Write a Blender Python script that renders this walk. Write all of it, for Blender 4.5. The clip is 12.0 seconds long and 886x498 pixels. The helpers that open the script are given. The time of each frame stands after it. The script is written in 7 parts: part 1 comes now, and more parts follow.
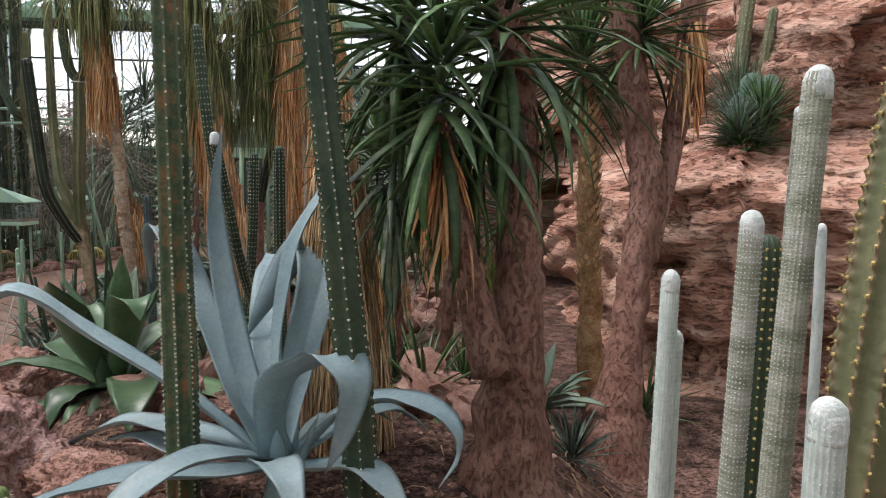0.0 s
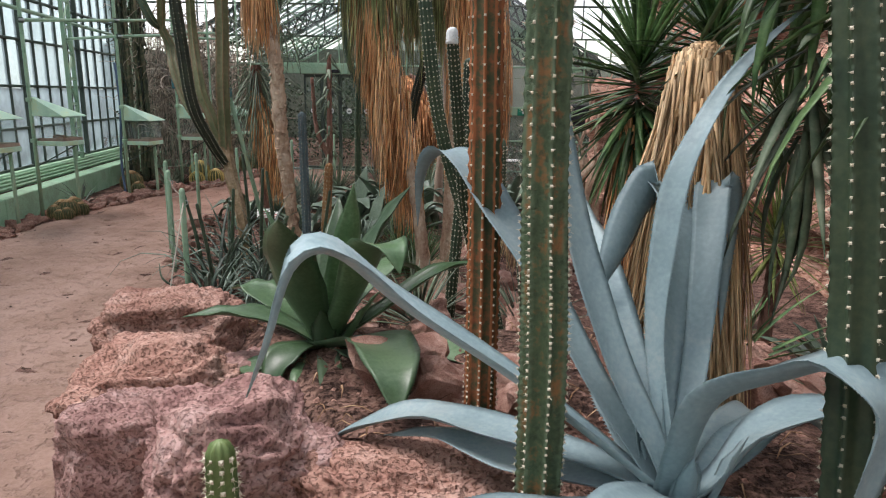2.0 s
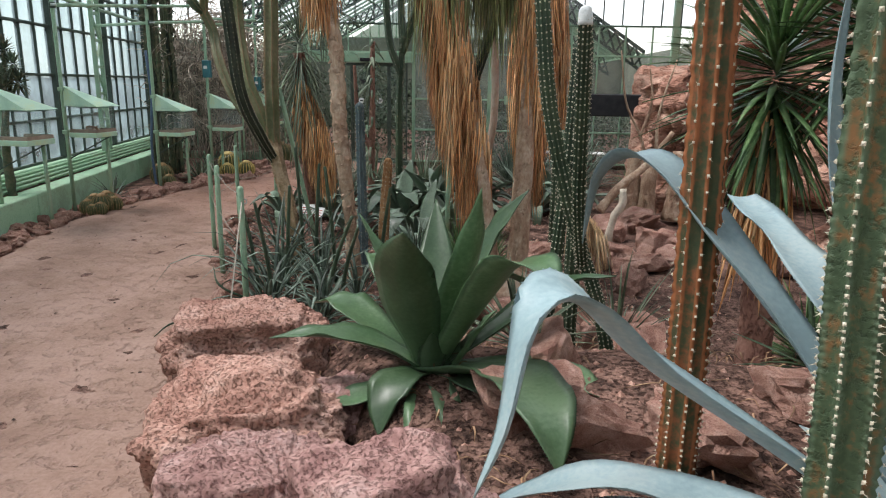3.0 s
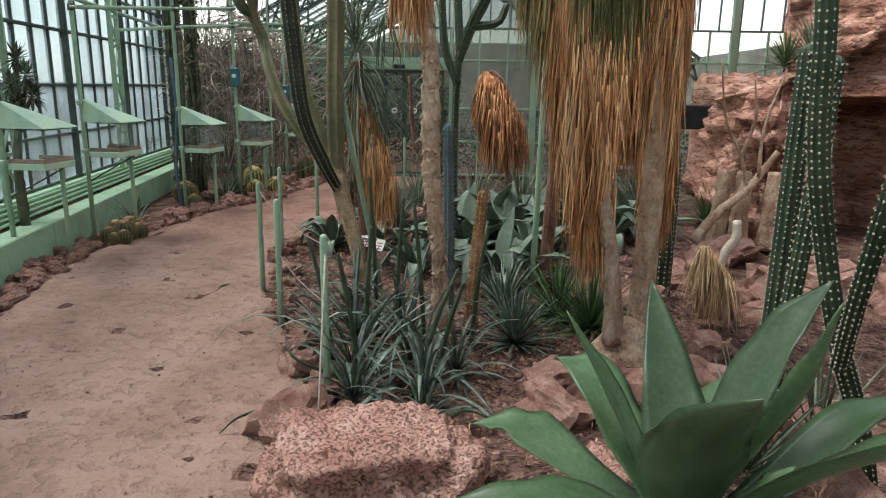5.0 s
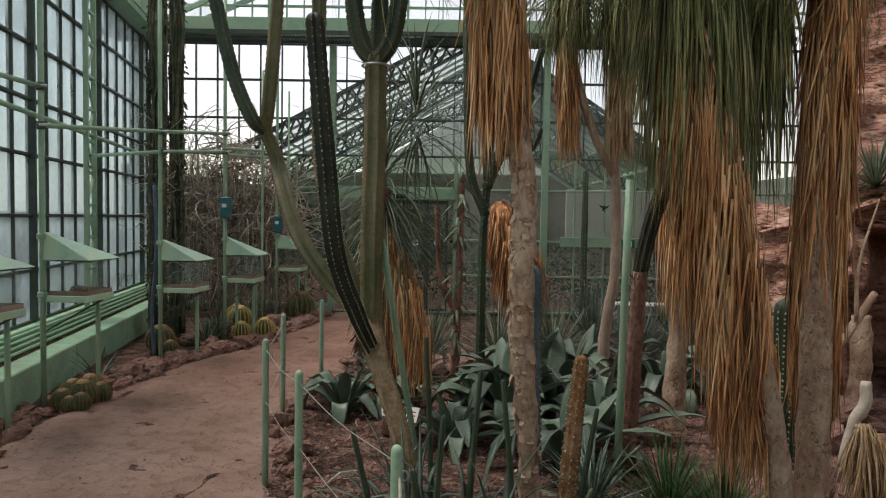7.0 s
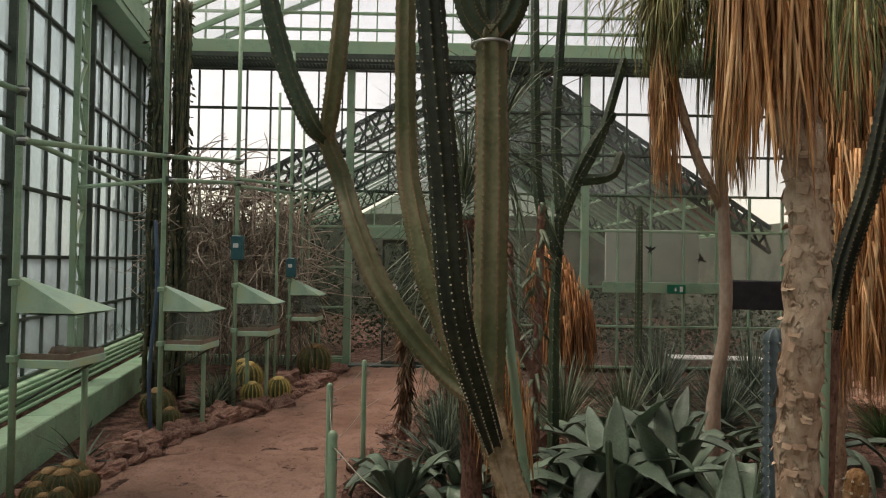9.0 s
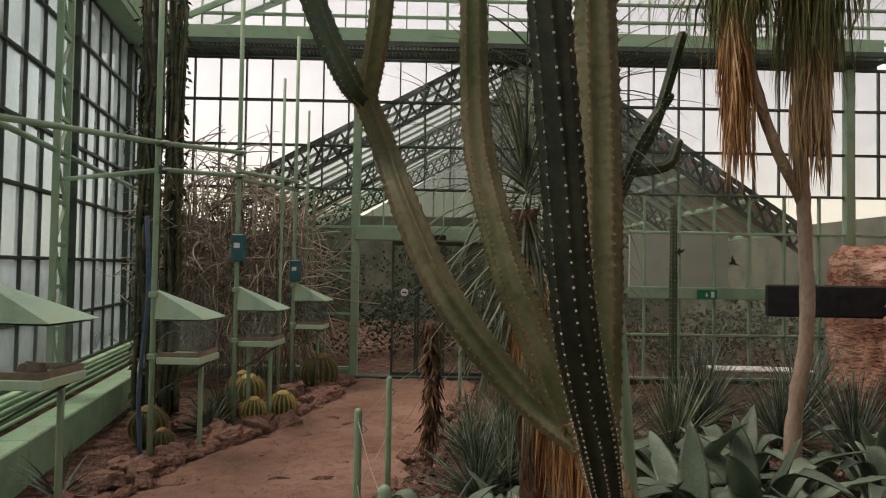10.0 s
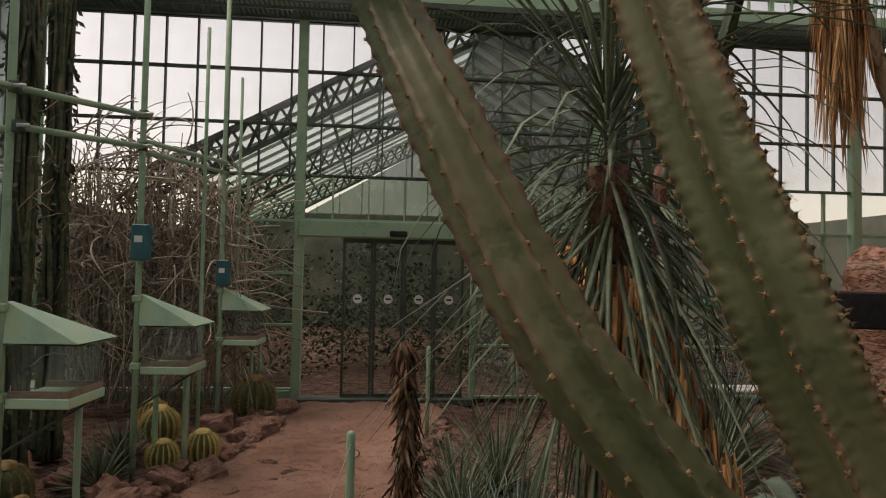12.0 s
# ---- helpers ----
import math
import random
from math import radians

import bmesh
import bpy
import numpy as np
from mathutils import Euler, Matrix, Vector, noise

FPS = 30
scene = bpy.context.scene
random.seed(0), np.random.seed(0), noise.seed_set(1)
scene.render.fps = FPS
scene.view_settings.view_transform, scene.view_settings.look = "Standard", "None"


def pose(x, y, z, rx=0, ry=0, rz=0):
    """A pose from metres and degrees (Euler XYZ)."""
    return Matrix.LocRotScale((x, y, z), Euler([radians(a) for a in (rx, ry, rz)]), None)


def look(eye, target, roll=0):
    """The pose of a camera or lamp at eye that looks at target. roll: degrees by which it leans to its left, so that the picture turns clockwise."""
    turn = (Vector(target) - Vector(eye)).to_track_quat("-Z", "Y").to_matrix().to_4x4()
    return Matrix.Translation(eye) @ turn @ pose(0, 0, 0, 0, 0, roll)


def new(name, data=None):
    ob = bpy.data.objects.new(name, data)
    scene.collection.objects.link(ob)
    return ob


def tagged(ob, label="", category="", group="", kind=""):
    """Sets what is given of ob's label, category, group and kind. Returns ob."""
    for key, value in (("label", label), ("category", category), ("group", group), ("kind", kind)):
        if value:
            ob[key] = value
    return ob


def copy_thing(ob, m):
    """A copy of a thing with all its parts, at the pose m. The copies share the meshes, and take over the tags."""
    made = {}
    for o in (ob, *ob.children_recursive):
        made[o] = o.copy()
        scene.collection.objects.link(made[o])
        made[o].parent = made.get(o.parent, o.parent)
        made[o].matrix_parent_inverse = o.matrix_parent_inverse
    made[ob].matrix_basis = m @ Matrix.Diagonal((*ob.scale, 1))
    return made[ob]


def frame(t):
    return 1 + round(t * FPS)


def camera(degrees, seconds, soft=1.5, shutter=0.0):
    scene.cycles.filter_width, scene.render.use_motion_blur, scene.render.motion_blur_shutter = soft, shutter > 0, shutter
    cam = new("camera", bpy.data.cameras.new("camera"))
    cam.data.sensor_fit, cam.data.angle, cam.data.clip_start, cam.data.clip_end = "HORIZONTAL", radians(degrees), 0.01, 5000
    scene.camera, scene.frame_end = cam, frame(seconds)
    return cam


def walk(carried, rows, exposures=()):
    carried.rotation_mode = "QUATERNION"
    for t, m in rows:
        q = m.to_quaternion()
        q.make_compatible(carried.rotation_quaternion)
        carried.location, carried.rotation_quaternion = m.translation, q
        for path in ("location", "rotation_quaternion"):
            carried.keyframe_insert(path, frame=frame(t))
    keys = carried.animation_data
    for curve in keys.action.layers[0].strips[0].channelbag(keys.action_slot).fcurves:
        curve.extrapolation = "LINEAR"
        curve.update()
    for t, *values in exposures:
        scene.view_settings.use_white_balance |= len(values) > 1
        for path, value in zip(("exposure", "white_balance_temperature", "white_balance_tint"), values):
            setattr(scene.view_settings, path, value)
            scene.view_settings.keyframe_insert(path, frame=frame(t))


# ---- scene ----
cam = camera(66.3, 12.0, 1.1)
METRES, EYE, TILT, LEAN, TURN = 8.8, 1.76, 0.0, 0.0, 0.0
ROWS = [
    (0.0, 0.0, 0.0, 0.0, 0.1, -6.18, -0.88),
    (0.5, -0.0311, 0.0269, -0.0029, 2.26, -7.31, -0.92),
    (1.0, -0.0622, 0.0487, -0.0066, 4.24, -9.77, -0.89),
    (1.5, -0.0924, 0.0703, -0.0091, 5.36, -12.13, -0.89),
    (2.0, -0.1238, 0.0962, -0.0082, 6.36, -12.8, -0.9),
    (2.5, -0.1556, 0.1178, -0.0089, 7.2, -13.66, -0.96),
    (3.0, -0.1865, 0.1404, -0.0089, 7.22, -13.69, -0.9),
    (5.0, -0.2883, 0.2505, 0.0004, 7.3, -13.39, -0.91),
    (5.5, -0.3104, 0.2833, 0.0028, 7.16, -11.22, -0.91),
    (6.0, -0.3314, 0.3119, 0.0035, 6.54, -7.17, -0.92),
    (6.5, -0.3535, 0.3513, 0.0019, 5.62, -4.46, -0.96),
    (8.5, -0.4458, 0.4946, -0.0017, 3.86, 0.62, -0.87),
    (9.0, -0.47, 0.5312, -0.0038, 3.7, 1.14, -0.89),
    (9.5, -0.4909, 0.576, -0.0053, 3.3, 1.26, -0.92),
    (10.0, -0.5126, 0.6181, -0.008, 3.13, 1.59, -0.94),
    (10.5, -0.5274, 0.6589, -0.008, 2.55, 1.61, -0.93),
    (11.0, -0.5352, 0.7093, -0.0066, 1.61, 1.63, -1.0),
    (11.5, -0.5421, 0.753, -0.008, 0.37, 1.76, -1.07),
    (12.0, -0.5476, 0.7971, -0.0086, -1.63, 1.86, -1.1),
]
EXPOSURES = [(0.0, 1.13, 6500, 18), (2.0, 1.34, 6500, 19), (3.1, 1.36, 6450, 15), (5.0, 1.28, 6500, 15), (5.6, 0.98, 6550, 15), (6.5, 0.7, 6700, 16), (8.5, 0.56, 7450, 18), (10.0, 0.48, 7850, 21), (12.0, 0.24, 7850, 22)]
walk(cam, [(t, pose(0, 0, EYE, TILT, LEAN, TURN) @ pose(METRES * x, METRES * y, METRES * z, 90 + pitch, roll, yaw)) for t, x, y, z, yaw, pitch, roll in ROWS], EXPOSURES)

# ---- sky and sun: overcast daylight through the glass house ----
world = bpy.data.worlds.new("overcast_sky")
world.use_nodes = True
scene.world = world
wn, wl = world.node_tree.nodes, world.node_tree.links
sky = wn.new("ShaderNodeTexSky")
sky.sky_type = "NISHITA"
sky.sun_disc = False
sky.sun_elevation, sky.sun_rotation = radians(48), radians(-60)
sky.dust_density, sky.air_density, sky.ozone_density = 0.85, 1.4, 1.0
pale = wn.new("ShaderNodeHueSaturation")
pale.inputs["Saturation"].default_value = 0.28
wl.new(sky.outputs[0], pale.inputs["Color"])
wl.new(pale.outputs[0], wn["Background"].inputs["Color"])
wn["Background"].inputs["Strength"].default_value = 0.15
sun = new("sun", bpy.data.lights.new("sun", "SUN"))
sun.data.energy, sun.data.angle, sun.data.color = 1.5, radians(25), (1.0, 0.97, 0.92)
sun.matrix_world = look((-8, 6, 16), (-1, 6, 0))

# ---- materials ----
MATS = {}


def ramp_node(n, stops):
    r = n.new("ShaderNodeValToRGB")
    e = r.color_ramp.elements
    while len(e) < len(stops):
        e.new(0.5)
    for k, (p, c) in enumerate(stops):
        e[k].position, e[k].color = p, (*c, 1)
    return r


def surface(name, a, b, rough=0.7, scale=6.0, fine=60.0, bump=0.3, dist=0.02, stretch=(1, 1, 1), third=None, vary=0.12, metal=0.0, island=False, spec=0.4, pits=0.0, pit_depth=0.5, ridge=None):
    """A procedural surface: two scales of noise between two colours, a third for stains, a bump and a shade of its own for each piece."""
    if name in MATS:
        return MATS[name]
    m = bpy.data.materials.new(name)
    m.use_nodes = True
    n, l = m.node_tree.nodes, m.node_tree.links
    p = n["Principled BSDF"]
    co = n.new("ShaderNodeTexCoord")
    mp = n.new("ShaderNodeMapping")
    mp.inputs["Scale"].default_value = stretch
    l.new(co.outputs["Object"], mp.inputs["Vector"])
    big, small = n.new("ShaderNodeTexNoise"), n.new("ShaderNodeTexNoise")
    big.inputs["Scale"].default_value, small.inputs["Scale"].default_value = scale, fine
    big.inputs["Detail"].default_value, small.inputs["Detail"].default_value = 6, 4
    big.inputs["Roughness"].default_value = 0.65
    l.new(mp.outputs[0], big.inputs["Vector"])
    l.new(mp.outputs[0], small.inputs["Vector"])
    stops = [(0.38, a), (0.62, b)]
    if third:
        stops = [(0.36, a), (0.5, b), (0.63, third)]
    r = ramp_node(n, stops)
    mixv = n.new("ShaderNodeMath")
    mixv.operation = "MULTIPLY_ADD"
    mixv.inputs[1].default_value, mixv.inputs[2].default_value = 0.35, -0.17
    l.new(small.outputs["Fac"], mixv.inputs[0])
    add = n.new("ShaderNodeMath")
    l.new(big.outputs["Fac"], add.inputs[0])
    l.new(mixv.outputs[0], add.inputs[1])
    l.new(add.outputs[0], r.inputs["Fac"])
    tone, height = r.outputs[0], add.outputs[0]
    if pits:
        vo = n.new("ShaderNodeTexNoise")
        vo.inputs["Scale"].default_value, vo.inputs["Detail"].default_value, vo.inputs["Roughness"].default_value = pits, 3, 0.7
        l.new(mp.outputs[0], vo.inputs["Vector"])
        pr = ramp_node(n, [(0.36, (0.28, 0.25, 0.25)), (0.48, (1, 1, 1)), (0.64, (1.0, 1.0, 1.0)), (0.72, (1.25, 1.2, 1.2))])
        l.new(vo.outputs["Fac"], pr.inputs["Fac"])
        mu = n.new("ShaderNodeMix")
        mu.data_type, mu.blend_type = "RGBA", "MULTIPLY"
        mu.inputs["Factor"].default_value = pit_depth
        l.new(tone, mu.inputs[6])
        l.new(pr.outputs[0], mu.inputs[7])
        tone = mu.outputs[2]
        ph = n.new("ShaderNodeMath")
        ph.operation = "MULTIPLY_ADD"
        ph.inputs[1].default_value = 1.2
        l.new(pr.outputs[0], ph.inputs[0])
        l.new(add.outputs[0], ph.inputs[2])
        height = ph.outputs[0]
    # Rib crest colour: cork and spines on some skins, painted light on others.
    if ridge:
        at, rm, rx = n.new("ShaderNodeAttribute"), n.new("ShaderNodeMapRange"), n.new("ShaderNodeMix")
        at.attribute_name = "ridge"
        rm.interpolation_type = "SMOOTHSTEP"
        rm.inputs["From Min"].default_value, rm.inputs["From Max"].default_value = ridge[1], ridge[2]
        crest_fac = n.new("ShaderNodeMath")
        crest_fac.operation = "MULTIPLY_ADD"
        crest_fac.inputs[1].default_value = 0.9
        l.new(big.outputs["Fac"], crest_fac.inputs[0])
        l.new(at.outputs["Fac"], crest_fac.inputs[2])
        l.new(crest_fac.outputs[0], rm.inputs["Value"])
        rx.data_type = "RGBA"
        l.new(rm.outputs[0], rx.inputs["Factor"])
        l.new(tone, rx.inputs[6])
        rx.inputs[7].default_value = (*ridge[0], 1)
        tone = rx.outputs[2]
    hs = n.new("ShaderNodeHueSaturation")
    info = n.new("ShaderNodeNewGeometry" if island else "ShaderNodeObjectInfo")
    rnd = info.outputs["Random Per Island" if island else "Random"]
    vm = n.new("ShaderNodeMapRange")
    vm.inputs["To Min"].default_value, vm.inputs["To Max"].default_value = 1 - vary, 1 + vary
    l.new(rnd, vm.inputs["Value"])
    l.new(vm.outputs[0], hs.inputs["Value"])
    l.new(tone, hs.inputs["Color"])
    l.new(hs.outputs[0], p.inputs["Base Color"])
    p.inputs["Roughness"].default_value, p.inputs["Metallic"].default_value = rough, metal
    p.inputs["Specular IOR Level"].default_value = spec
    if bump:
        bn = n.new("ShaderNodeBump")
        bn.inputs["Strength"].default_value, bn.inputs["Distance"].default_value = bump, dist
        l.new(height, bn.inputs["Height"])
        l.new(bn.outputs[0], p.inputs["Normal"])
    MATS[name] = m
    return m


def glass(name, tint, haze=0.0, rough=0.05, haze_tint=(0.8, 0.86, 0.85), dirt=0.0, shine=1.0):
    """Thin house glass: clear with a Fresnel gloss; haze makes it milky, dirt adds cloudy patches."""
    m = bpy.data.materials.new(name)
    m.use_nodes = True
    n, l = m.node_tree.nodes, m.node_tree.links
    out = n["Material Output"]
    n.remove(n["Principled BSDF"])
    tr, tl, gl = n.new("ShaderNodeBsdfTransparent"), n.new("ShaderNodeBsdfTranslucent"), n.new("ShaderNodeBsdfGlossy")
    tr.inputs[0].default_value = (*tint, 1)
    tl.inputs[0].default_value = (*haze_tint, 1)
    gl.inputs["Roughness"].default_value = rough
    a, b, fr = n.new("ShaderNodeMixShader"), n.new("ShaderNodeMixShader"), n.new("ShaderNodeFresnel")
    co, no, mr = n.new("ShaderNodeTexCoord"), n.new("ShaderNodeTexNoise"), n.new("ShaderNodeMapRange")
    info = n.new("ShaderNodeObjectInfo")
    no.inputs["Scale"].default_value, no.inputs["Detail"].default_value = 2.2, 5
    l.new(co.outputs["Object"], no.inputs["Vector"])
    mr.inputs["From Min"].default_value, mr.inputs["From Max"].default_value = 0.3, 0.7
    mr.inputs["To Min"].default_value, mr.inputs["To Max"].default_value = max(0, haze - dirt), min(1, haze + dirt)
    l.new(no.outputs["Fac"], mr.inputs["Value"])
    sh = n.new("ShaderNodeMath")
    sh.operation = "MULTIPLY_ADD"
    sh.inputs[1].default_value, sh.inputs[2].default_value = dirt, -dirt / 2
    l.new(info.outputs["Random"], sh.inputs[0])
    ad = n.new("ShaderNodeMath")
    ad.use_clamp = True
    l.new(mr.outputs[0], ad.inputs[0])
    l.new(sh.outputs[0], ad.inputs[1])
    l.new(ad.outputs[0], a.inputs[0])
    l.new(tr.outputs[0], a.inputs[1])
    l.new(tl.outputs[0], a.inputs[2])
    k = n.new("ShaderNodeMath")
    k.operation = "MULTIPLY"
    k.inputs[1].default_value = shine
    l.new(fr.outputs[0], k.inputs[0])
    l.new(k.outputs[0], b.inputs[0])
    l.new(a.outputs[0], b.inputs[1])
    l.new(gl.outputs[0], b.inputs[2])
    l.new(b.outputs[0], out.inputs["Surface"])
    return m


GREEN = surface("green_paint", (0.20, 0.33, 0.22), (0.27, 0.42, 0.29), 0.5, 3, 40, 0.12, 0.004, third=(0.30, 0.40, 0.27), vary=0.06)
# Dark green; for glazing bars it puts their backlit shade into the colour.
GREEN_DARK = surface("dark_shaded_green", (0.035, 0.05, 0.04), (0.06, 0.085, 0.065), 0.55, 4, 40, 0.15, 0.004)
GREEN_PALE = surface("pale_green_paint", (0.36, 0.55, 0.42), (0.44, 0.63, 0.48), 0.4, 3, 40, 0.1, 0.003, third=(0.5, 0.6, 0.35), vary=0.08)
KERB = surface("green_concrete", (0.25, 0.43, 0.27), (0.34, 0.54, 0.36), 0.75, 2, 45, 0.25, 0.006, third=(0.28, 0.40, 0.27))
SAND = surface("trodden_sand", (0.235, 0.15, 0.115), (0.295, 0.194, 0.151), 0.95, 1.3, 50, 0.75, 0.02, third=(0.35, 0.236, 0.19), vary=0, spec=0.15, pits=9, pit_depth=0.16)
sand_nodes, sand_links = SAND.node_tree.nodes, SAND.node_tree.links
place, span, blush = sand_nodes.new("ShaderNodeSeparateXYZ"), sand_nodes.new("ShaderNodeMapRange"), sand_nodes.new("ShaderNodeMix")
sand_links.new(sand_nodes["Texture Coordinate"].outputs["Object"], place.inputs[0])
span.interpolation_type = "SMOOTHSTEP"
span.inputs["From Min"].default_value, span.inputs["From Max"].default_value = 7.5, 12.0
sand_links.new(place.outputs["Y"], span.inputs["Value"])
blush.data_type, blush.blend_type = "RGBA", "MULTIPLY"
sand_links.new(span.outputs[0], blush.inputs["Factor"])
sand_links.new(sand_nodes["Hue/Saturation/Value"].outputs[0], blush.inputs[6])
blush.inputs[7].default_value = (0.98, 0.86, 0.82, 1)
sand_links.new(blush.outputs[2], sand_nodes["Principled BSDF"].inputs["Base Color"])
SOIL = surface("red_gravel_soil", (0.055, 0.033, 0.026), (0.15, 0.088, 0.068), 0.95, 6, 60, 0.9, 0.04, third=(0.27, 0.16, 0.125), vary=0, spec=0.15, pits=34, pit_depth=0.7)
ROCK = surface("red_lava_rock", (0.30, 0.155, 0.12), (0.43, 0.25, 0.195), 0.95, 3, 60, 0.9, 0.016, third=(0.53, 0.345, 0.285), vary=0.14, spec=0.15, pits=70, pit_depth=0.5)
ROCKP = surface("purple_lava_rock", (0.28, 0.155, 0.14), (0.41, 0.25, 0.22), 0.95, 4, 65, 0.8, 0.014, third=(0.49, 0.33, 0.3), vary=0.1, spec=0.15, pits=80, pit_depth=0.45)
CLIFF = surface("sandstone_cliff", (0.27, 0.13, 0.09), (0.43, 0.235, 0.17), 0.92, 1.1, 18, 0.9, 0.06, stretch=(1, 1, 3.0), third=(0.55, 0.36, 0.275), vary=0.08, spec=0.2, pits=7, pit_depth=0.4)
BLUE = surface("blue_agave_skin", (0.20, 0.29, 0.31), (0.25, 0.35, 0.37), 0.5, 2, 70, 0.12, 0.003, third=(0.32, 0.405, 0.41), vary=0.2, pits=7, pit_depth=0.12)
AGAVE = surface("green_agave_skin", (0.042, 0.088, 0.038), (0.066, 0.122, 0.058), 0.36, 2, 60, 0.08, 0.003, third=(0.105, 0.165, 0.09), vary=0.42, pits=5, pit_depth=0.12)
AGAVE_MID = surface("grey_green_agave_skin", (0.085, 0.125, 0.085), (0.12, 0.17, 0.12), 0.4, 2, 60, 0.08, 0.003, third=(0.17, 0.23, 0.17), vary=0.4)
# Paler crest tone puts the light on the ribs into the colour.
CACTUS = surface("dark_cactus_skin", (0.020, 0.040, 0.022), (0.036, 0.062, 0.034), 0.5, 4, 50, 0.15, 0.004, third=(0.06, 0.085, 0.045), vary=0.12, ridge=((0.06, 0.088, 0.05), 1.0, 1.5))
CACTUS_MID = surface("olive_cactus_skin", (0.10, 0.116, 0.052), (0.142, 0.15, 0.074), 0.55, 3, 40, 0.25, 0.005, third=(0.19, 0.183, 0.102), vary=0.12, pits=14, pit_depth=0.25, ridge=((0.25, 0.165, 0.10), 1.1, 1.5))
# Pale green crests are painted light on the ribs; rust patches are cork.
CACTUS_RUST = surface("corky_cactus_skin_green", (0.045, 0.075, 0.036), (0.07, 0.11, 0.055), 0.6, 9, 70, 0.4, 0.006, third=(0.24, 0.12, 0.045), vary=0.05, pits=40, pit_depth=0.3, ridge=((0.125, 0.18, 0.105), 0.95, 1.4))
CACTUS_GREY = surface("blue_grey_cactus_skin", (0.07, 0.10, 0.11), (0.12, 0.17, 0.18), 0.6, 5, 50, 0.2, 0.005, vary=0.1)
WOOL = surface("white_wool_skin", (0.34, 0.42, 0.37), (0.50, 0.57, 0.52), 0.9, 8, 90, 0.7, 0.012, stretch=(1, 1, 0.5), third=(0.62, 0.67, 0.64), vary=0.1)
WOOL_OLD = surface("grey_wool_skin", (0.18, 0.2, 0.14), (0.30, 0.31, 0.24), 0.9, 6, 90, 0.7, 0.012, stretch=(1, 1, 3), third=(0.42, 0.42, 0.36), vary=0.1)
WHITE_WOOL = surface("white_wool", (0.62, 0.66, 0.65), (0.78, 0.8, 0.8), 1.0, 20, 150, 0.9, 0.012, vary=0.03)
SPINE = surface("pale_spines", (0.50, 0.45, 0.33), (0.66, 0.6, 0.48), 0.7, 20, 90, 0, vary=0.2, island=True)
SPINE_Y = surface("yellow_spines", (0.46, 0.33, 0.10), (0.62, 0.48, 0.20), 0.6, 20, 90, 0, vary=0.2, island=True)
THATCH = surface("dry_leaf_thatch", (0.44, 0.19, 0.075), (0.66, 0.35, 0.155), 0.8, 3, 40, 0, vary=0.55, third=(0.78, 0.51, 0.28), island=True, stretch=(3, 3, 0.6))
THATCH_P = surface("straw_leaf_thatch", (0.42, 0.25, 0.12), (0.62, 0.42, 0.23), 0.8, 3, 40, 0, vary=0.45, third=(0.72, 0.54, 0.33), island=True, stretch=(3, 3, 0.6))
THATCH_RED = surface("rusty_leaf_thatch", (0.22, 0.085, 0.035), (0.44, 0.19, 0.075), 0.8, 3, 40, 0, vary=0.6, third=(0.62, 0.34, 0.16), island=True, stretch=(3, 3, 0.6))
TRUNK = surface("red_brown_bark", (0.175, 0.086, 0.064), (0.255, 0.135, 0.102), 0.9, 5, 70, 0.85, 0.022, stretch=(1, 1, 0.5), third=(0.33, 0.19, 0.148), vary=0.08, spec=0.2, pits=40, pit_depth=0.14)
CORKY = surface("corky_cactus_skin", (0.15, 0.12, 0.06), (0.27, 0.19, 0.11), 0.8, 7, 45, 0.5, 0.02, third=(0.40, 0.30, 0.2), vary=0.1, spec=0.25)
TRUNK_SMOOTH = surface("smooth_pale_bark", (0.33, 0.24, 0.18), (0.44, 0.33, 0.26), 0.8, 4, 50, 0.5, 0.02, stretch=(1, 1, 0.4), third=(0.54, 0.44, 0.36), vary=0.08, spec=0.2)
TRUNK_PALE = surface("pale_peeling_bark", (0.30, 0.19, 0.13), (0.43, 0.30, 0.21), 0.85, 5, 50, 0.7, 0.02, stretch=(1, 1, 0.6), third=(0.56, 0.44, 0.33), vary=0.08, spec=0.2, pits=18, pit_depth=0.2)
TRUNK_SCALY = surface("scaly_orange_bark", (0.22, 0.11, 0.05), (0.38, 0.21, 0.10), 0.9, 9, 60, 0.8, 0.03, third=(0.5, 0.33, 0.19), vary=0.1, spec=0.2)
LEAF = surface("strap_leaf", (0.03, 0.07, 0.025), (0.065, 0.13, 0.042), 0.42, 6, 40, 0, vary=0.6, third=(0.12, 0.19, 0.075), island=True)
LEAF_DULL = surface("dull_strap_leaf", (0.07, 0.105, 0.065), (0.12, 0.16, 0.10), 0.55, 6, 40, 0, vary=0.5, third=(0.19, 0.22, 0.15), island=True)
LEAF_HANG = surface("hanging_leaf", (0.13, 0.165, 0.06), (0.23, 0.25, 0.10), 0.6, 3, 40, 0, vary=0.6, third=(0.38, 0.33, 0.15), island=True)
LEAF_YOUNG = surface("young_leaf", (0.10, 0.14, 0.03), (0.2, 0.24, 0.06), 0.5, 6, 40, 0, vary=0.4, third=(0.34, 0.36, 0.12), island=True)
LEAF_GREY = surface("grey_green_leaf", (0.05, 0.08, 0.055), (0.095, 0.135, 0.10), 0.5, 6, 40, 0, vary=0.65, third=(0.18, 0.235, 0.19), island=True)
VINE = surface("bare_vine", (0.2, 0.155, 0.12), (0.38, 0.31, 0.25), 0.9, 5, 40, 0, vary=0.6, third=(0.48, 0.41, 0.34), island=True)
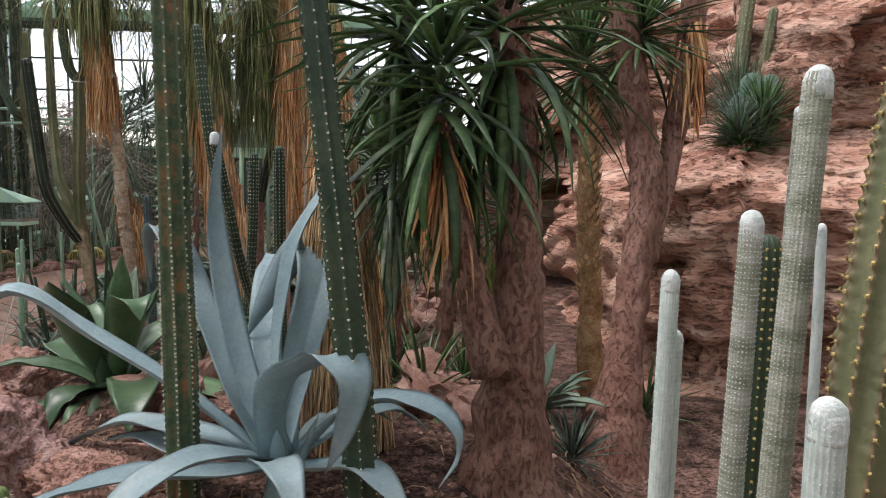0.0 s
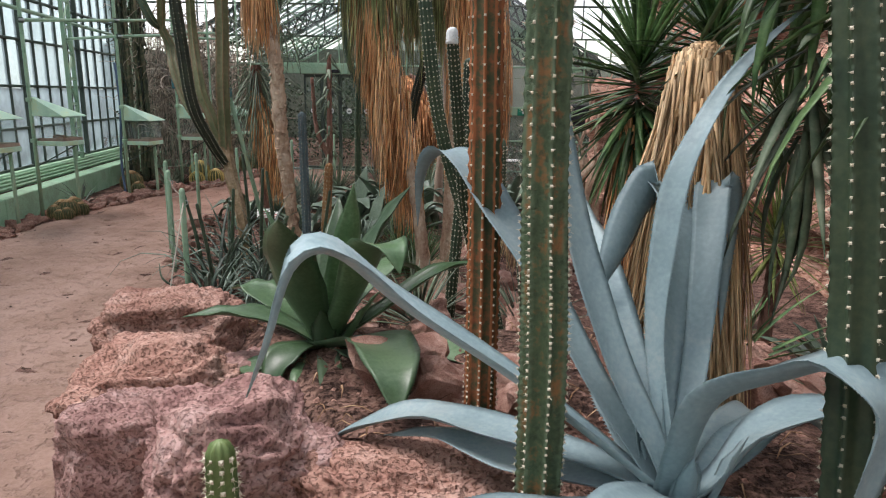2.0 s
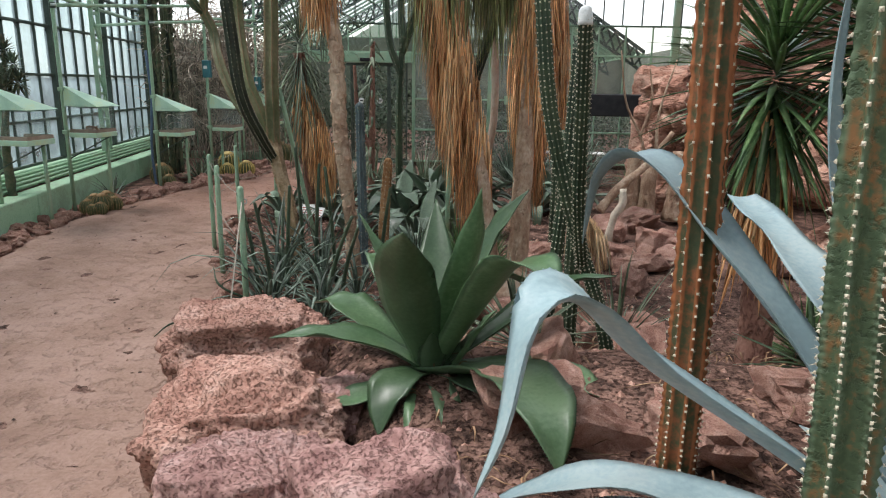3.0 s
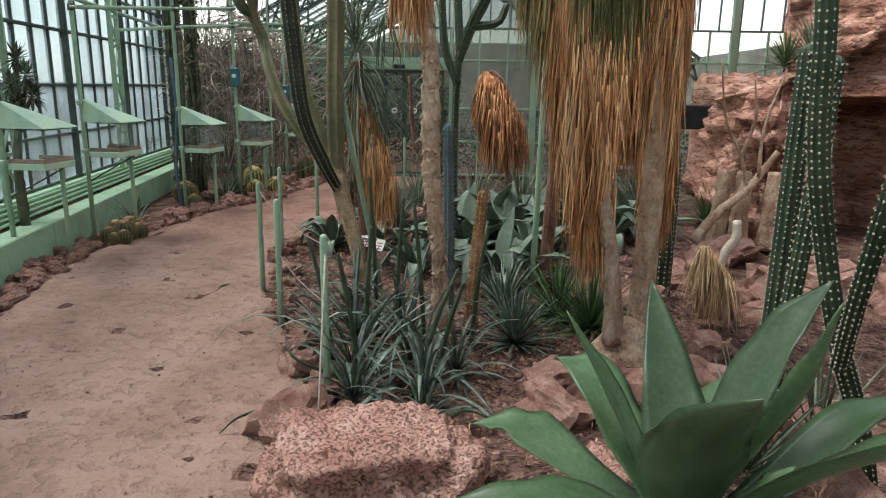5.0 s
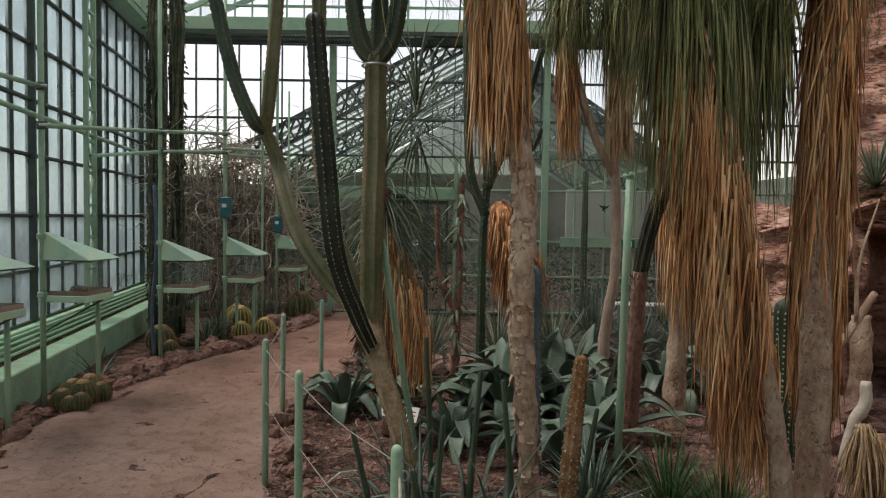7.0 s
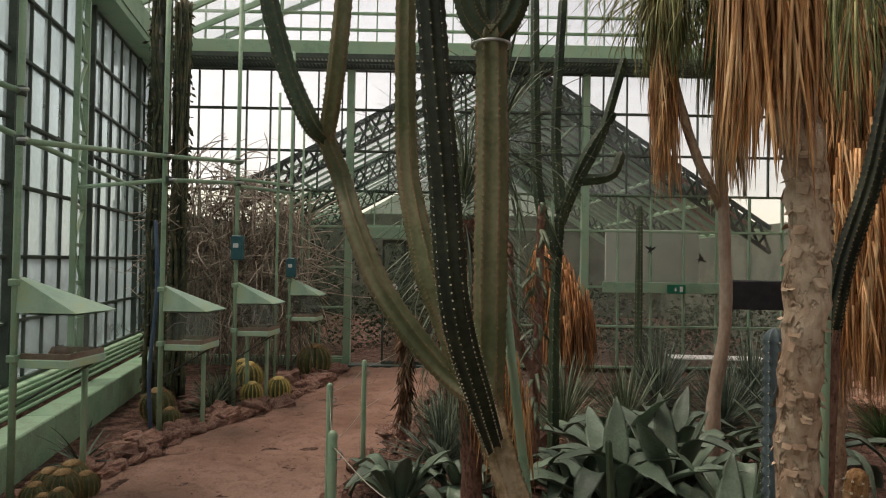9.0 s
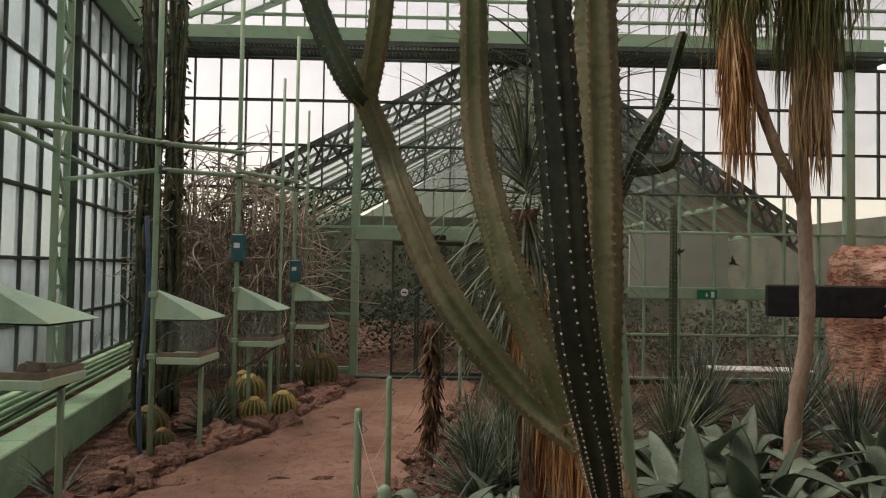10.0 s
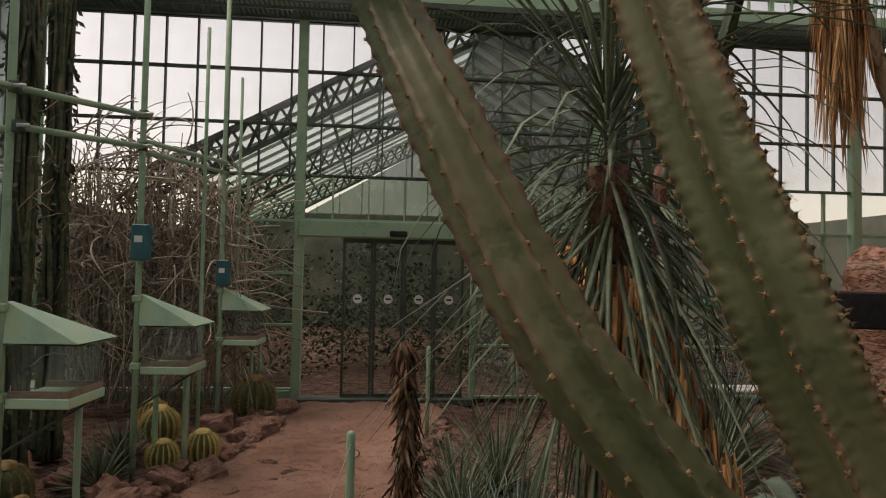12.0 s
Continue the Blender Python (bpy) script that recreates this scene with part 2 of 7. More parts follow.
IVY = surface("dark_ivy", (0.03, 0.045, 0.025), (0.06, 0.075, 0.04), 0.7, 8, 40, 0, vary=0.5, third=(0.12, 0.1, 0.06), island=True)
WOOD = surface("grey_wood", (0.22, 0.16, 0.12), (0.34, 0.26, 0.2), 0.8, 6, 60, 0.4, 0.01)
ROPE = surface("grey_cord", (0.26, 0.24, 0.2), (0.38, 0.35, 0.29), 0.9, 30, 90, 0)
STEEL = surface("galvanised_steel", (0.35, 0.38, 0.37), (0.5, 0.53, 0.52), 0.4, 8, 60, 0.1, 0.002, metal=0.7)
BLACK = surface("dark_shade_cloth", (0.012, 0.013, 0.016), (0.025, 0.027, 0.03), 0.8, 8, 60, 0.2, 0.004)
TEAL = surface("teal_plastic", (0.02, 0.11, 0.13), (0.035, 0.15, 0.17), 0.45, 8, 60, 0.1, 0.002)
BLUEPIPE = surface("blue_plastic_hose", (0.05, 0.09, 0.16), (0.09, 0.14, 0.22), 0.5, 8, 60, 0.1, 0.002)
DARKBIRD = surface("dark_sticker", (0.012, 0.014, 0.012), (0.02, 0.022, 0.02), 0.6, 8, 60, 0)
WHITE = surface("white_sticker", (0.7, 0.72, 0.7), (0.8, 0.8, 0.78), 0.6, 8, 60, 0)
PLASTER = surface("pale_plaster", (0.42, 0.42, 0.35), (0.55, 0.54, 0.46), 0.9, 2, 40, 0.3, 0.01)
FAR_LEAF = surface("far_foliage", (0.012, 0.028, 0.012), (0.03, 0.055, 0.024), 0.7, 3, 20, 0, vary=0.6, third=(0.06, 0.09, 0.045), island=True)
PANE_FROST = glass("frosted_house_glass", (0.33, 0.42, 0.43), 0.6, 0.2, (0.32, 0.42, 0.43), 0.32, 0.6)
PANE = glass("clear_house_glass", (0.93, 0.95, 0.94), 0.10, 0.03, dirt=0.08)
PANE_GREY = glass("grimy_house_glass", (0.70, 0.74, 0.76), 0.10, 0.03, (0.6, 0.64, 0.66), dirt=0.08)
# Hardly any haze; the tint is deepened to shade the annex behind.
PANE_DIM = glass("dim_house_glass", (0.66, 0.72, 0.67), 0.03, 0.03, (0.3, 0.34, 0.3), 0.03)
PANE_MILK = glass("milky_house_glass", (0.82, 0.86, 0.83), 0.10, 0.05, (0.62, 0.66, 0.6), 0.04)
# Near-black cactus green: the shade of a backlit stem is in the colour.
CACTUS_SHADED = surface("shaded_cactus_skin", (0.008, 0.013, 0.008), (0.018, 0.026, 0.014), 0.55, 4, 50, 0.2, 0.005, third=(0.035, 0.045, 0.025))
BARREL_Y = surface("golden_barrel_skin", (0.06, 0.075, 0.025), (0.10, 0.11, 0.04), 0.6, 5, 50, 0.2, 0.004, third=(0.16, 0.15, 0.06), vary=0.15, ridge=((0.55, 0.42, 0.13), 0.85, 1.2))
BARREL = surface("barrel_cactus_skin", (0.045, 0.06, 0.022), (0.075, 0.09, 0.035), 0.6, 5, 50, 0.2, 0.004, third=(0.11, 0.115, 0.05), vary=0.15, ridge=((0.30, 0.22, 0.09), 1.15, 1.5))
SPINE_DULL = surface("dull_spines", (0.2, 0.12, 0.05), (0.36, 0.24, 0.12), 0.8, 20, 90, 0.3, 0.004)
PERSPEX = glass("feeder_perspex", (0.9, 0.93, 0.92), 0.06, 0.03, dirt=0.05)


# ---- mesh helpers ----
def mesh_of(name, verts, faces, smooth=True):
    me = bpy.data.meshes.new(name)
    me.from_pydata([tuple(v) for v in verts], [], faces)
    if smooth:
        me.polygons.foreach_set("use_smooth", [True] * len(me.polygons))
    me.update()
    return me


def part(name, data, material, parent=None, label="", smooth=True):
    """Links one mesh object, from a (verts, faces) pair, a bmesh or a mesh, under a thing or a part."""
    if isinstance(data, tuple):
        data = mesh_of(name, data[0], data[1], smooth)
    elif isinstance(data, bmesh.types.BMesh):
        me = bpy.data.meshes.new(name)
        data.to_mesh(me)
        data.free()
        data = me
    if not data.materials:
        data.materials.append(material)
    ob = new(name, data)
    ob.parent = parent
    if label:
        ob["label"] = label
    return ob


def thing(name, label, category, at=(0, 0, 0), group="", kind="", rz=0):
    ob = new(name)
    ob.empty_display_size = 0.1
    ob.location = at
    ob.rotation_euler = (0, 0, rz)
    return tagged(ob, label, category, group, kind)


def join(*pieces):
    v, f = [], []
    for pv, pf in pieces:
        k = len(v)
        v.extend(pv)
        f.extend([tuple(i + k for i in face) for face in pf])
    return v, f


def box(x0, y0, z0, x1, y1, z1, c=0.0):
    """A box with its edges chamfered by c."""
    if c <= 0:
        v = [(x, y, z) for z in (z0, z1) for x, y in ((x0, y0), (x1, y0), (x1, y1), (x0, y1))]
        return v, [(3, 2, 1, 0), (4, 5, 6, 7), (0, 1, 5, 4), (1, 2, 6, 5), (2, 3, 7, 6), (3, 0, 4, 7)]
    v, f = [], []
    rings = ((z0, c), (z0 + c, 0), (z1 - c, 0), (z1, c))
    for z, i in rings:
        v += [(x0 + c, y0 + i, z), (x1 - c, y0 + i, z), (x1 - i, y0 + c, z), (x1 - i, y1 - c, z), (x1 - c, y1 - i, z), (x0 + c, y1 - i, z), (x0 + i, y1 - c, z), (x0 + i, y0 + c, z)]
    for r in range(3):
        for k in range(8):
            f.append((8 * r + k, 8 * r + (k + 1) % 8, 8 * r + 8 + (k + 1) % 8, 8 * r + 8 + k))
    return v, f + [tuple(range(7, -1, -1)), tuple(range(24, 32))]


def bar(a, b, w, h=None):
    """A straight square bar from a to b."""
    a, b = Vector(a), Vector(b)
    d = (b - a).normalized()
    s = d.cross(Vector((0, 0, 1)))
    s = s.normalized() if s.length > 0.05 else Vector((1, 0, 0))
    u = s.cross(d)
    h = h or w
    v = [p + s * sx * w / 2 + u * su * h / 2 for p in (a, b) for sx, su in ((-1, -1), (1, -1), (1, 1), (-1, 1))]
    return v, [(3, 2, 1, 0), (4, 5, 6, 7), (0, 1, 5, 4), (1, 2, 6, 5), (2, 3, 7, 6), (3, 0, 4, 7)]


def smooth_path(points, n):
    """n points along a smooth curve through the given ones."""
    p = [Vector(q) for q in points]
    if len(p) == 2:
        return [p[0].lerp(p[1], k / (n - 1)) for k in range(n)]
    p = [2 * p[0] - p[1]] + p + [2 * p[-1] - p[-2]]
    out, m = [], len(p) - 3
    for k in range(n):
        s = k / (n - 1) * m
        i = min(int(s), m - 1)
        t = s - i
        a, b, c, d = p[i:i + 4]
        out.append(0.5 * ((2 * b) + (c - a) * t + (2 * a - 5 * b + 4 * c - d) * t * t + (3 * b - a - 3 * c + d) * t ** 3))
    return out


def along(table, s):
    """Linear reading of evenly spaced values at s in 0..1."""
    k = s * (len(table) - 1)
    i = min(int(k), len(table) - 2)
    return table[i] + (table[i + 1] - table[i]) * (k - i)


def frames_of(path):
    out, side = [], None
    for k, p in enumerate(path):
        d = (path[min(k + 1, len(path) - 1)] - path[max(k - 1, 0)]).normalized()
        if side is None:
            side = d.cross(Vector((0.05, 1, 0))).normalized()
        side = (side - d * side.dot(d)).normalized()
        out.append((p, d, side, d.cross(side)))
    return out


def tube(points, radii, n=10, rings=None, rough=0.0, seed=0, ribs=0, rib=0.0, round_top=0.0, lump=3.0, sub=4, scallop=0.0, beats=0):
    """A tube along a path; ribs give a cactus section, rough an uneven bark, round_top a domed end."""
    rings = rings or max(len(points), 6)
    path = smooth_path(points, rings)
    v, f = [], []
    n = ribs * sub if ribs else n
    ends = []
    for k, (p, d, s, u) in enumerate(frames_of(path)):
        t = k / (rings - 1)
        r = along(radii, t)
        ends.append((p, d, s, u, r))
    if round_top:
        p, d, s, u, r = ends[-1]
        for q in (0.35, 0.6, 0.8, 0.93):
            ends.append((p + d * r * round_top * math.sin(q * math.pi / 2), d, s, u, r * math.cos(q * math.pi / 2)))
    for k, (p, d, s, u, r) in enumerate(ends):
        beat = scallop * math.cos(2 * math.pi * beats * k / (rings - 1)) if scallop else 0.0
        for i in range(n):
            a = 2 * math.pi * i / n
            q = r
            if ribs:
                w = abs(math.sin(a * ribs / 2))
                q *= 1 - rib * w ** 0.7 + beat * (1 - w) ** 2
            o = s * math.cos(a) + u * math.sin(a)
            if rough:
                q *= 1 + rough * noise.noise((p + o * r) * lump / max(r, 0.03) * 0.3 + Vector((seed, 0, 0)))
            v.append(p + o * q)
    for k in range(len(ends) - 1):
        for i in range(n):
            j = (i + 1) % n
            f.append((k * n + i, k * n + j, k * n + n + j, k * n + n + i))
    f.append(tuple(range(n - 1, -1, -1)))
    k = (len(ends) - 1) * n
    f.append(tuple(range(k, k + n)))
    return v, f


def strip(path, widths, across=None, fold=0.0, thick=0.004, toward=None):
    """A leaf: a closed strip along a path with a folded section and thickness."""
    v, f = [], []
    m = len(path)
    for k, p in enumerate(path):
        d = (path[min(k + 1, m - 1)] - path[max(k - 1, 0)]).normalized()
        s = d.cross(Vector((0, 0, 1))) if across is None else across - d * across.dot(d)
        s = s.normalized() if s.length > 1e-4 else Vector((1, 0, 0))
        u = s.cross(d)
        w = along(widths, k / (m - 1)) / 2
        th = thick * (0.35 + 0.65 * w / (max(widths) / 2))
        v += [p - s * w + u * fold * w, p + u * th * 0.3, p + s * w + u * fold * w, p - u * (th + 0.0)]
    for k in range(m - 1):
        a, b = 4 * k, 4 * k + 4
        for i, j in ((0, 1), (1, 2), (2, 3), (3, 0)):
            f.append((a + i, a + j, b + j, b + i))
    f.append((3, 2, 1, 0))
    a = 4 * (m - 1)
    f.append((a, a + 1, a + 2, a + 3))
    return v, f


def leaf_path(base, az, e0, length, bend, kink=None, n=12, twist=0.0, power=1.5):
    """The midline of a leaf: az and e0 in degrees, bending down by bend degrees; kink = (where, degrees) folds it over."""
    p, out = Vector(base), []
    for k in range(n):
        s = k / (n - 1)
        e = e0 - bend * s ** power
        if kink:
            e -= kink[1] / (1 + math.exp(-(s - kink[0]) * 28))
        a = radians(az + twist * s)
        out.append(p.copy())
        e = radians(e)
        p = p + Vector((math.cos(e) * math.cos(a), math.cos(e) * math.sin(a), math.sin(e))) * length / (n - 1)
    return out


def broad_leaf(path, widths, across, fold=0.2, thick=0.014, wave=0.0, teeth=0.0, seed=0):
    """A succulent leaf: a gutter-shaped upper side, a rounded under side, small marginal teeth and an end spine."""
    v, f, m = [], [], len(path)
    cols = (-1, -0.72, -0.36, 0, 0.36, 0.72, 1)
    edge_l, edge_r = [], []
    wmax = max(widths)
    for k, p in enumerate(path):
        d = (path[min(k + 1, m - 1)] - path[max(k - 1, 0)]).normalized()
        s = across - d * across.dot(d)
        s = s.normalized() if s.length > 1e-4 else Vector((1, 0, 0))
        u = s.cross(d)
        t = k / (m - 1)
        w = along(widths, t) / 2
        th = thick * (0.35 + 0.65 * w * 2 / wmax) * (1.7 - t)
        ripple = wave * w * (math.sin(t * 17 + seed) * 0.6 + math.sin(t * 29 + seed * 2.3) * 0.4) * t
        top = [p + s * w * c + u * (fold * w * c * c * 1.2 + ripple * c * c * c) for c in cols]
        low = [p + s * w * c + u * (fold * w * c * c * 1.2 + ripple * c * c * c - th * (1 - c * c)) for c in cols[5:0:-1]]
        v += top + low
        edge_l.append((top[0], -s, d))
        edge_r.append((top[6], s, d))
    for k in range(m - 1):
        a, b = 12 * k, 12 * k + 12
        for i in range(12):
            j = (i + 1) % 12
            f.append((a + i, a + j, b + j, b + i))
    f.append(tuple(range(11, -1, -1)))
    f.append(tuple(12 * (m - 1) + i for i in range(12)))
    if teeth:
        for row in (edge_l, edge_r):
            for k in range(2, m - 2):
                for h in (0.0, 0.33, 0.66):
                    c = row[k][0].lerp(row[k + 1][0], h)
                    o, d = row[k][1], row[k][2]
                    n = o.cross(d)
                    b = len(v)
                    v += [c - d * teeth - o * 0.001, c + d * teeth * 0.5 - o * 0.001, c + o * teeth * 1.4 + d * teeth * 0.5, c + n * teeth * 0.4 - o * 0.001]
                    f += [(b, b + 1, b + 2), (b, b + 2, b + 3), (b + 3, b + 2, b + 1)]
    return v, f


def agave_leaf(base, az, e0, length, width, bend=20, kink=None, twist=0.0, fold=0.2, n=14, power=1.5, thick=0.014):
    path = leaf_path(base, az, e0, length, bend, kink, n, twist, power)
    a = radians(az + 90 + twist * 0.5)
    side = Vector((-math.cos(a), -math.sin(a), 0))
    w = [width * q for q in (0.75, 0.62, 0.68, 0.85, 0.98, 1.0, 0.95, 0.82, 0.62, 0.36, 0.02)]
    return broad_leaf(path, w, side, fold, thick, 0.22, 0.006, az)


def guided_leaf(points, width, fold=0.16, n=20, cut=False, thick=0.014, across=None):
    """A broad leaf along a smooth curve through a few guide points; cut leaves it blunt."""
    path = smooth_path(points, n)
    run = path[-1] - path[0]
    flat = Vector((run.x, run.y, 0)) if (Vector((run.x, run.y, 0))).length > 0.05 else Vector((0, 1, 0))
    side = across or Vector((flat.y, -flat.x, 0)).normalized()
    prof = (0.8, 0.62, 0.66, 0.8, 0.92, 0.95, 0.85, 0.62) if cut else (0.8, 0.62, 0.68, 0.85, 0.98, 1.0, 0.93, 0.78, 0.56, 0.3, 0.01)
    return broad_leaf(path, [width * q for q in prof], Vector(side), fold, thick, 0.2, 0.0035, points[-1][0] * 9)


def ease(s):
    s = min(max(s, 0.0), 1.0)
    return s * s * (3 - 2 * s)


def rock_mesh(size, seed, sub=4, rough=0.26, flat=0.0):
    bm = bmesh.new()
    bmesh.ops.create_icosphere(bm, subdivisions=sub, radius=0.5)
    off = Vector((seed * 7.3, seed * 3.1, seed * 1.7))
    for vert in bm.verts:
        p = vert.co.copy()
        b = Vector((math.copysign(abs(2 * p.x) ** 0.7, p.x), math.copysign(abs(2 * p.y) ** 0.7, p.y), math.copysign(abs(2 * p.z) ** 0.6, p.z))) * 0.5
        d = rough * noise.noise(p * 2.2 + off) + rough * 0.5 * noise.noise(p * 5 + off) + rough * 0.22 * noise.noise(p * 13 + off)
        q = b * 1.0
        q = Vector((b.x * size[0], b.y * size[1], b.z * size[2]))
        pit = -0.7 * ease((noise.noise(q * 17 + off) - 0.12) / 0.3) - 0.5 * ease((noise.noise(q * 41 + off) - 0.05) / 0.3) + 0.25 * noise.noise(q * 60 + off)
        slab = noise.cell(Vector((p.x * 2.3 + p.y, p.y * 2.3 - 0.4 * p.x, p.z * 3.0)) + off)
        c = slab * rough * 0.35 + (pit + 0.3) * 0.035 / max(min(size), 0.2)
        b *= 1 + d + c
        vert.co = Vector((b.x * size[0], b.y * size[1], b.z * size[2]))
    for face in bm.faces:
        face.smooth = True
    return bm


# ---- the lie of the land ----
EDGE_Y = [-6, -2, 0, 1, 2, 3, 3.9, 4.9, 5.6, 6.4, 7.9, 9.2, 10.4, 13.2, 14.85, 18]
EDGE_X = [5.2, 2.4, 0.8, -0.45, -1.45, -2.35, -2.95, -3.4, -3.65, -4.1, -4.85, -5.2, -5.15, -4.9, -4.6, -4.5]
LEFT_Y = [-6, 2, 6.5, 7.5, 8.65, 10, 11.2, 12.3, 13.7, 15.7, 18]
LEFT_X = [-3.5, -5.3, -6.55, -6.85, -7.15, -7.15, -7.0, -6.65, -6.45, -6.35, -6.3]


def edge(y):
    return float(np.interp(y, EDGE_Y, EDGE_X))


def land(x, y):
    """Height of the ground: level path, a raised bank with the first agaves, lower beds behind."""
    d = (x - edge(y)) * 0.8
    h = 0.45 * ease((d - 0.1) / 0.55) * ease((5.6 - y) / 1.4)
    h *= ease((1.15 - x) / 0.9)
    h -= 0.06 * ease(d / 0.3) * ease((y - 5.0) / 1.0)
    h += 0.04 * noise.noise(Vector((x * 1.3, y * 1.3, 3))) * ease(d / 0.4)
    h += 0.012 * noise.noise(Vector((x * 5, y * 5, 1)))
    return h


def sheet(x0, x1, y0, y1, step, height):
    nx, ny = int((x1 - x0) / step) + 1, int((y1 - y0) / step) + 1
    v = [(x0 + i * step, y0 + j * step, height(x0 + i * step, y0 + j * step)) for j in range(ny) for i in range(nx)]
    f = [(j * nx + i, j * nx + i + 1, j * nx + nx + i + 1, j * nx + nx + i) for j in range(ny - 1) for i in range(nx - 1)]
    return v, f


tagged(part("ground", sheet(-11, 7, -5, 19, 0.08, lambda x, y: land(x, y) - 0.02), SOIL), "reddish gravelly soil of the planting beds", "ground", kind="structure")
far = 3000
tagged(part("ground_outside", join(box(-far, -far, -0.5, -11, far, -0.1), box(7, -far, -0.5, far, far, -0.1), box(-11, -far, -0.5, 7, -5, -0.1), box(-11, 19, -0.5, 7, far, -0.1)), SOIL), "bare ground outside the glass house", "ground", kind="structure")


def path_mesh():
    v, f, n = [], [], 40
    ys = [-4 + 0.09 * k for k in range(int((15.75 + 4) / 0.09) + 1)]
    for y in ys:
        a = float(np.interp(y, LEFT_Y, LEFT_X)) + 0.12 * noise.noise(Vector((1, y * 1.6, 0)))
        b = edge(y) + 0.10 * noise.noise(Vector((7, y * 1.6, 0))) + 0.04 * noise.noise(Vector((7, y * 7, 0)))
        for i in range(n + 1):
            s = i / n
            x = a + (b - a) * s
            rim = min(s, 1 - s) * (b - a)
            h = 0.028 * ease(rim / 0.12) - 0.02
            h += 0.018 * noise.noise(Vector((x * 2.2, y * 2.2, 5))) + 0.011 * noise.noise(Vector((x * 6, y * 6, 2))) + 0.005 * noise.noise(Vector((x * 14, y * 14, 4)))
            cell = noise.noise(Vector((x * 4.1, y * 4.1, 9)))
            h -= 0.028 * ease((cell - 0.28) / 0.16)
            v.append((x, y, h))
    for j in range(len(ys) - 1):
        for i in range(n):
            k = j * (n + 1) + i
            f.append((k, k + 1, k + n + 2, k + n + 1))
    return v, f


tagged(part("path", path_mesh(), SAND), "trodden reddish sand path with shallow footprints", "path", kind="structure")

# ---- the glass house ----
def no_shadow(ob):
    ob.visible_shadow = False
    return ob


def sheet_of(x0, z0, x1, z1, y=0.0):
    """One sheet of glass, upright along x."""
    return [(x0, y, z0), (x1, y, z0), (x1, y, z1), (x0, y, z1)], [(0, 1, 2, 3)]


def glazed_wall(name, label, at, rz, x0, x1, pitch, levels, depth, mat_bar, mat_pane, near0, near1, skip=None, heavy=5, w=0.022):
    """A glazed wall along its own x axis: bars, transoms and one pane in each field."""
    wall = thing(name, label, "wall", at, kind="structure", rz=rz)
    n = int(round((x1 - x0) / pitch))
    bars = []
    for k in range(n + 1):
        x = x0 + k * pitch
        ww = w * (2.2 if k % heavy == 0 else 1)
        bars.append(box(x - ww / 2, -0.03 - (0.04 if k % heavy == 0 else 0), levels[0], x + ww / 2, 0.03, levels[-1]))
    part("mullions", join(*bars), mat_bar, wall, smooth=False)
    for z in levels:
        part("transom", box(x0, -0.038, z - 0.018, x1, 0.034, z + 0.018, 0.004), mat_bar, wall, smooth=False)
    shared, rest = {}, []
    for k in range(n):
        for j in range(len(levels) - 1):
            xa, xb, za, zb = x0 + k * pitch + 0.02, x0 + (k + 1) * pitch - 0.02, levels[j] + 0.017, levels[j + 1] - 0.017
            if skip and skip((xa + xb) / 2, (za + zb) / 2):
                continue
            if near0 <= xa <= near1:
                if j not in shared:
                    shared[j] = mesh_of("pane", *sheet_of(-pitch / 2 + 0.008, za, pitch / 2 - 0.008, zb), False)
                    shared[j].materials.append(mat_pane)
                ob = no_shadow(part("pane", shared[j], mat_pane, wall))
                ob.location.x = (xa + xb) / 2
            else:
                rest.append(sheet_of(xa, za, xb, zb))
    if rest:
        no_shadow(tagged(part("far_panes", join(*rest), mat_pane, wall, smooth=False), kind="stuff"))
    return wall


WALL_AT, WALL_RZ = (-8.05, 8.5, 0), radians(104.3)
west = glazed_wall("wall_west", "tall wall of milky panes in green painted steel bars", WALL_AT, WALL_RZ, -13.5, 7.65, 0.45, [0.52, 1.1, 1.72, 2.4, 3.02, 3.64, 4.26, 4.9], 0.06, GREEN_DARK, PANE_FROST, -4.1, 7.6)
part("plinth", box(-13.5, -0.12, -0.3, 7.65, 0.15, 0.5, 0.01), KERB, west, smooth=False)
for k in range(4):
    part("pipe", tube([(-13.5, -0.17 - 0.05 * k, 0.47 - 0.035 * k), (7.5, -0.17 - 0.05 * k, 0.47 - 0.035 * k)], [0.017, 0.017], 8), KERB, west)
for k in range(11):
    x = -13.5 + 1.92 * k
    part("kerb_block", box(x, -0.62, -0.2, x + 1.91, -0.36, 0.33, 0.012), KERB, west, smooth=False)
part("soil_strip", box(-13.5, -0.37, -0.2, 7.65, -0.11, 0.27), SOIL, west, smooth=False)


def lattice_mast(parent, x, y, w, h, z0=0.5):
    pieces = [box(x - w / 2 - 0.02, y - 0.03, z0, x - w / 2 + 0.02, y + 0.03, h), box(x + w / 2 - 0.02, y - 0.03, z0, x + w / 2 + 0.02, y + 0.03, h)]
    k, z = 0, z0 + 0.1
    while z + 0.42 < h:
        pieces.append(box(x - w / 2, y - 0.02, z - 0.02, x + w / 2, y + 0.02, z + 0.02))
        a, b = (x - w / 2, x + w / 2) if k % 2 else (x + w / 2, x - w / 2)
        pieces.append(bar((a, y, z), (b, y, z + 0.42), 0.035, 0.012))
        z += 0.42
        k += 1
    part("lattice_mast", join(*pieces), GREEN, parent, smooth=False)


for x in (-10.45, -6.95, -3.45, 0.05, 3.55, 7.05):
    lattice_mast(west, x, -0.22, 0.3, 5.0)
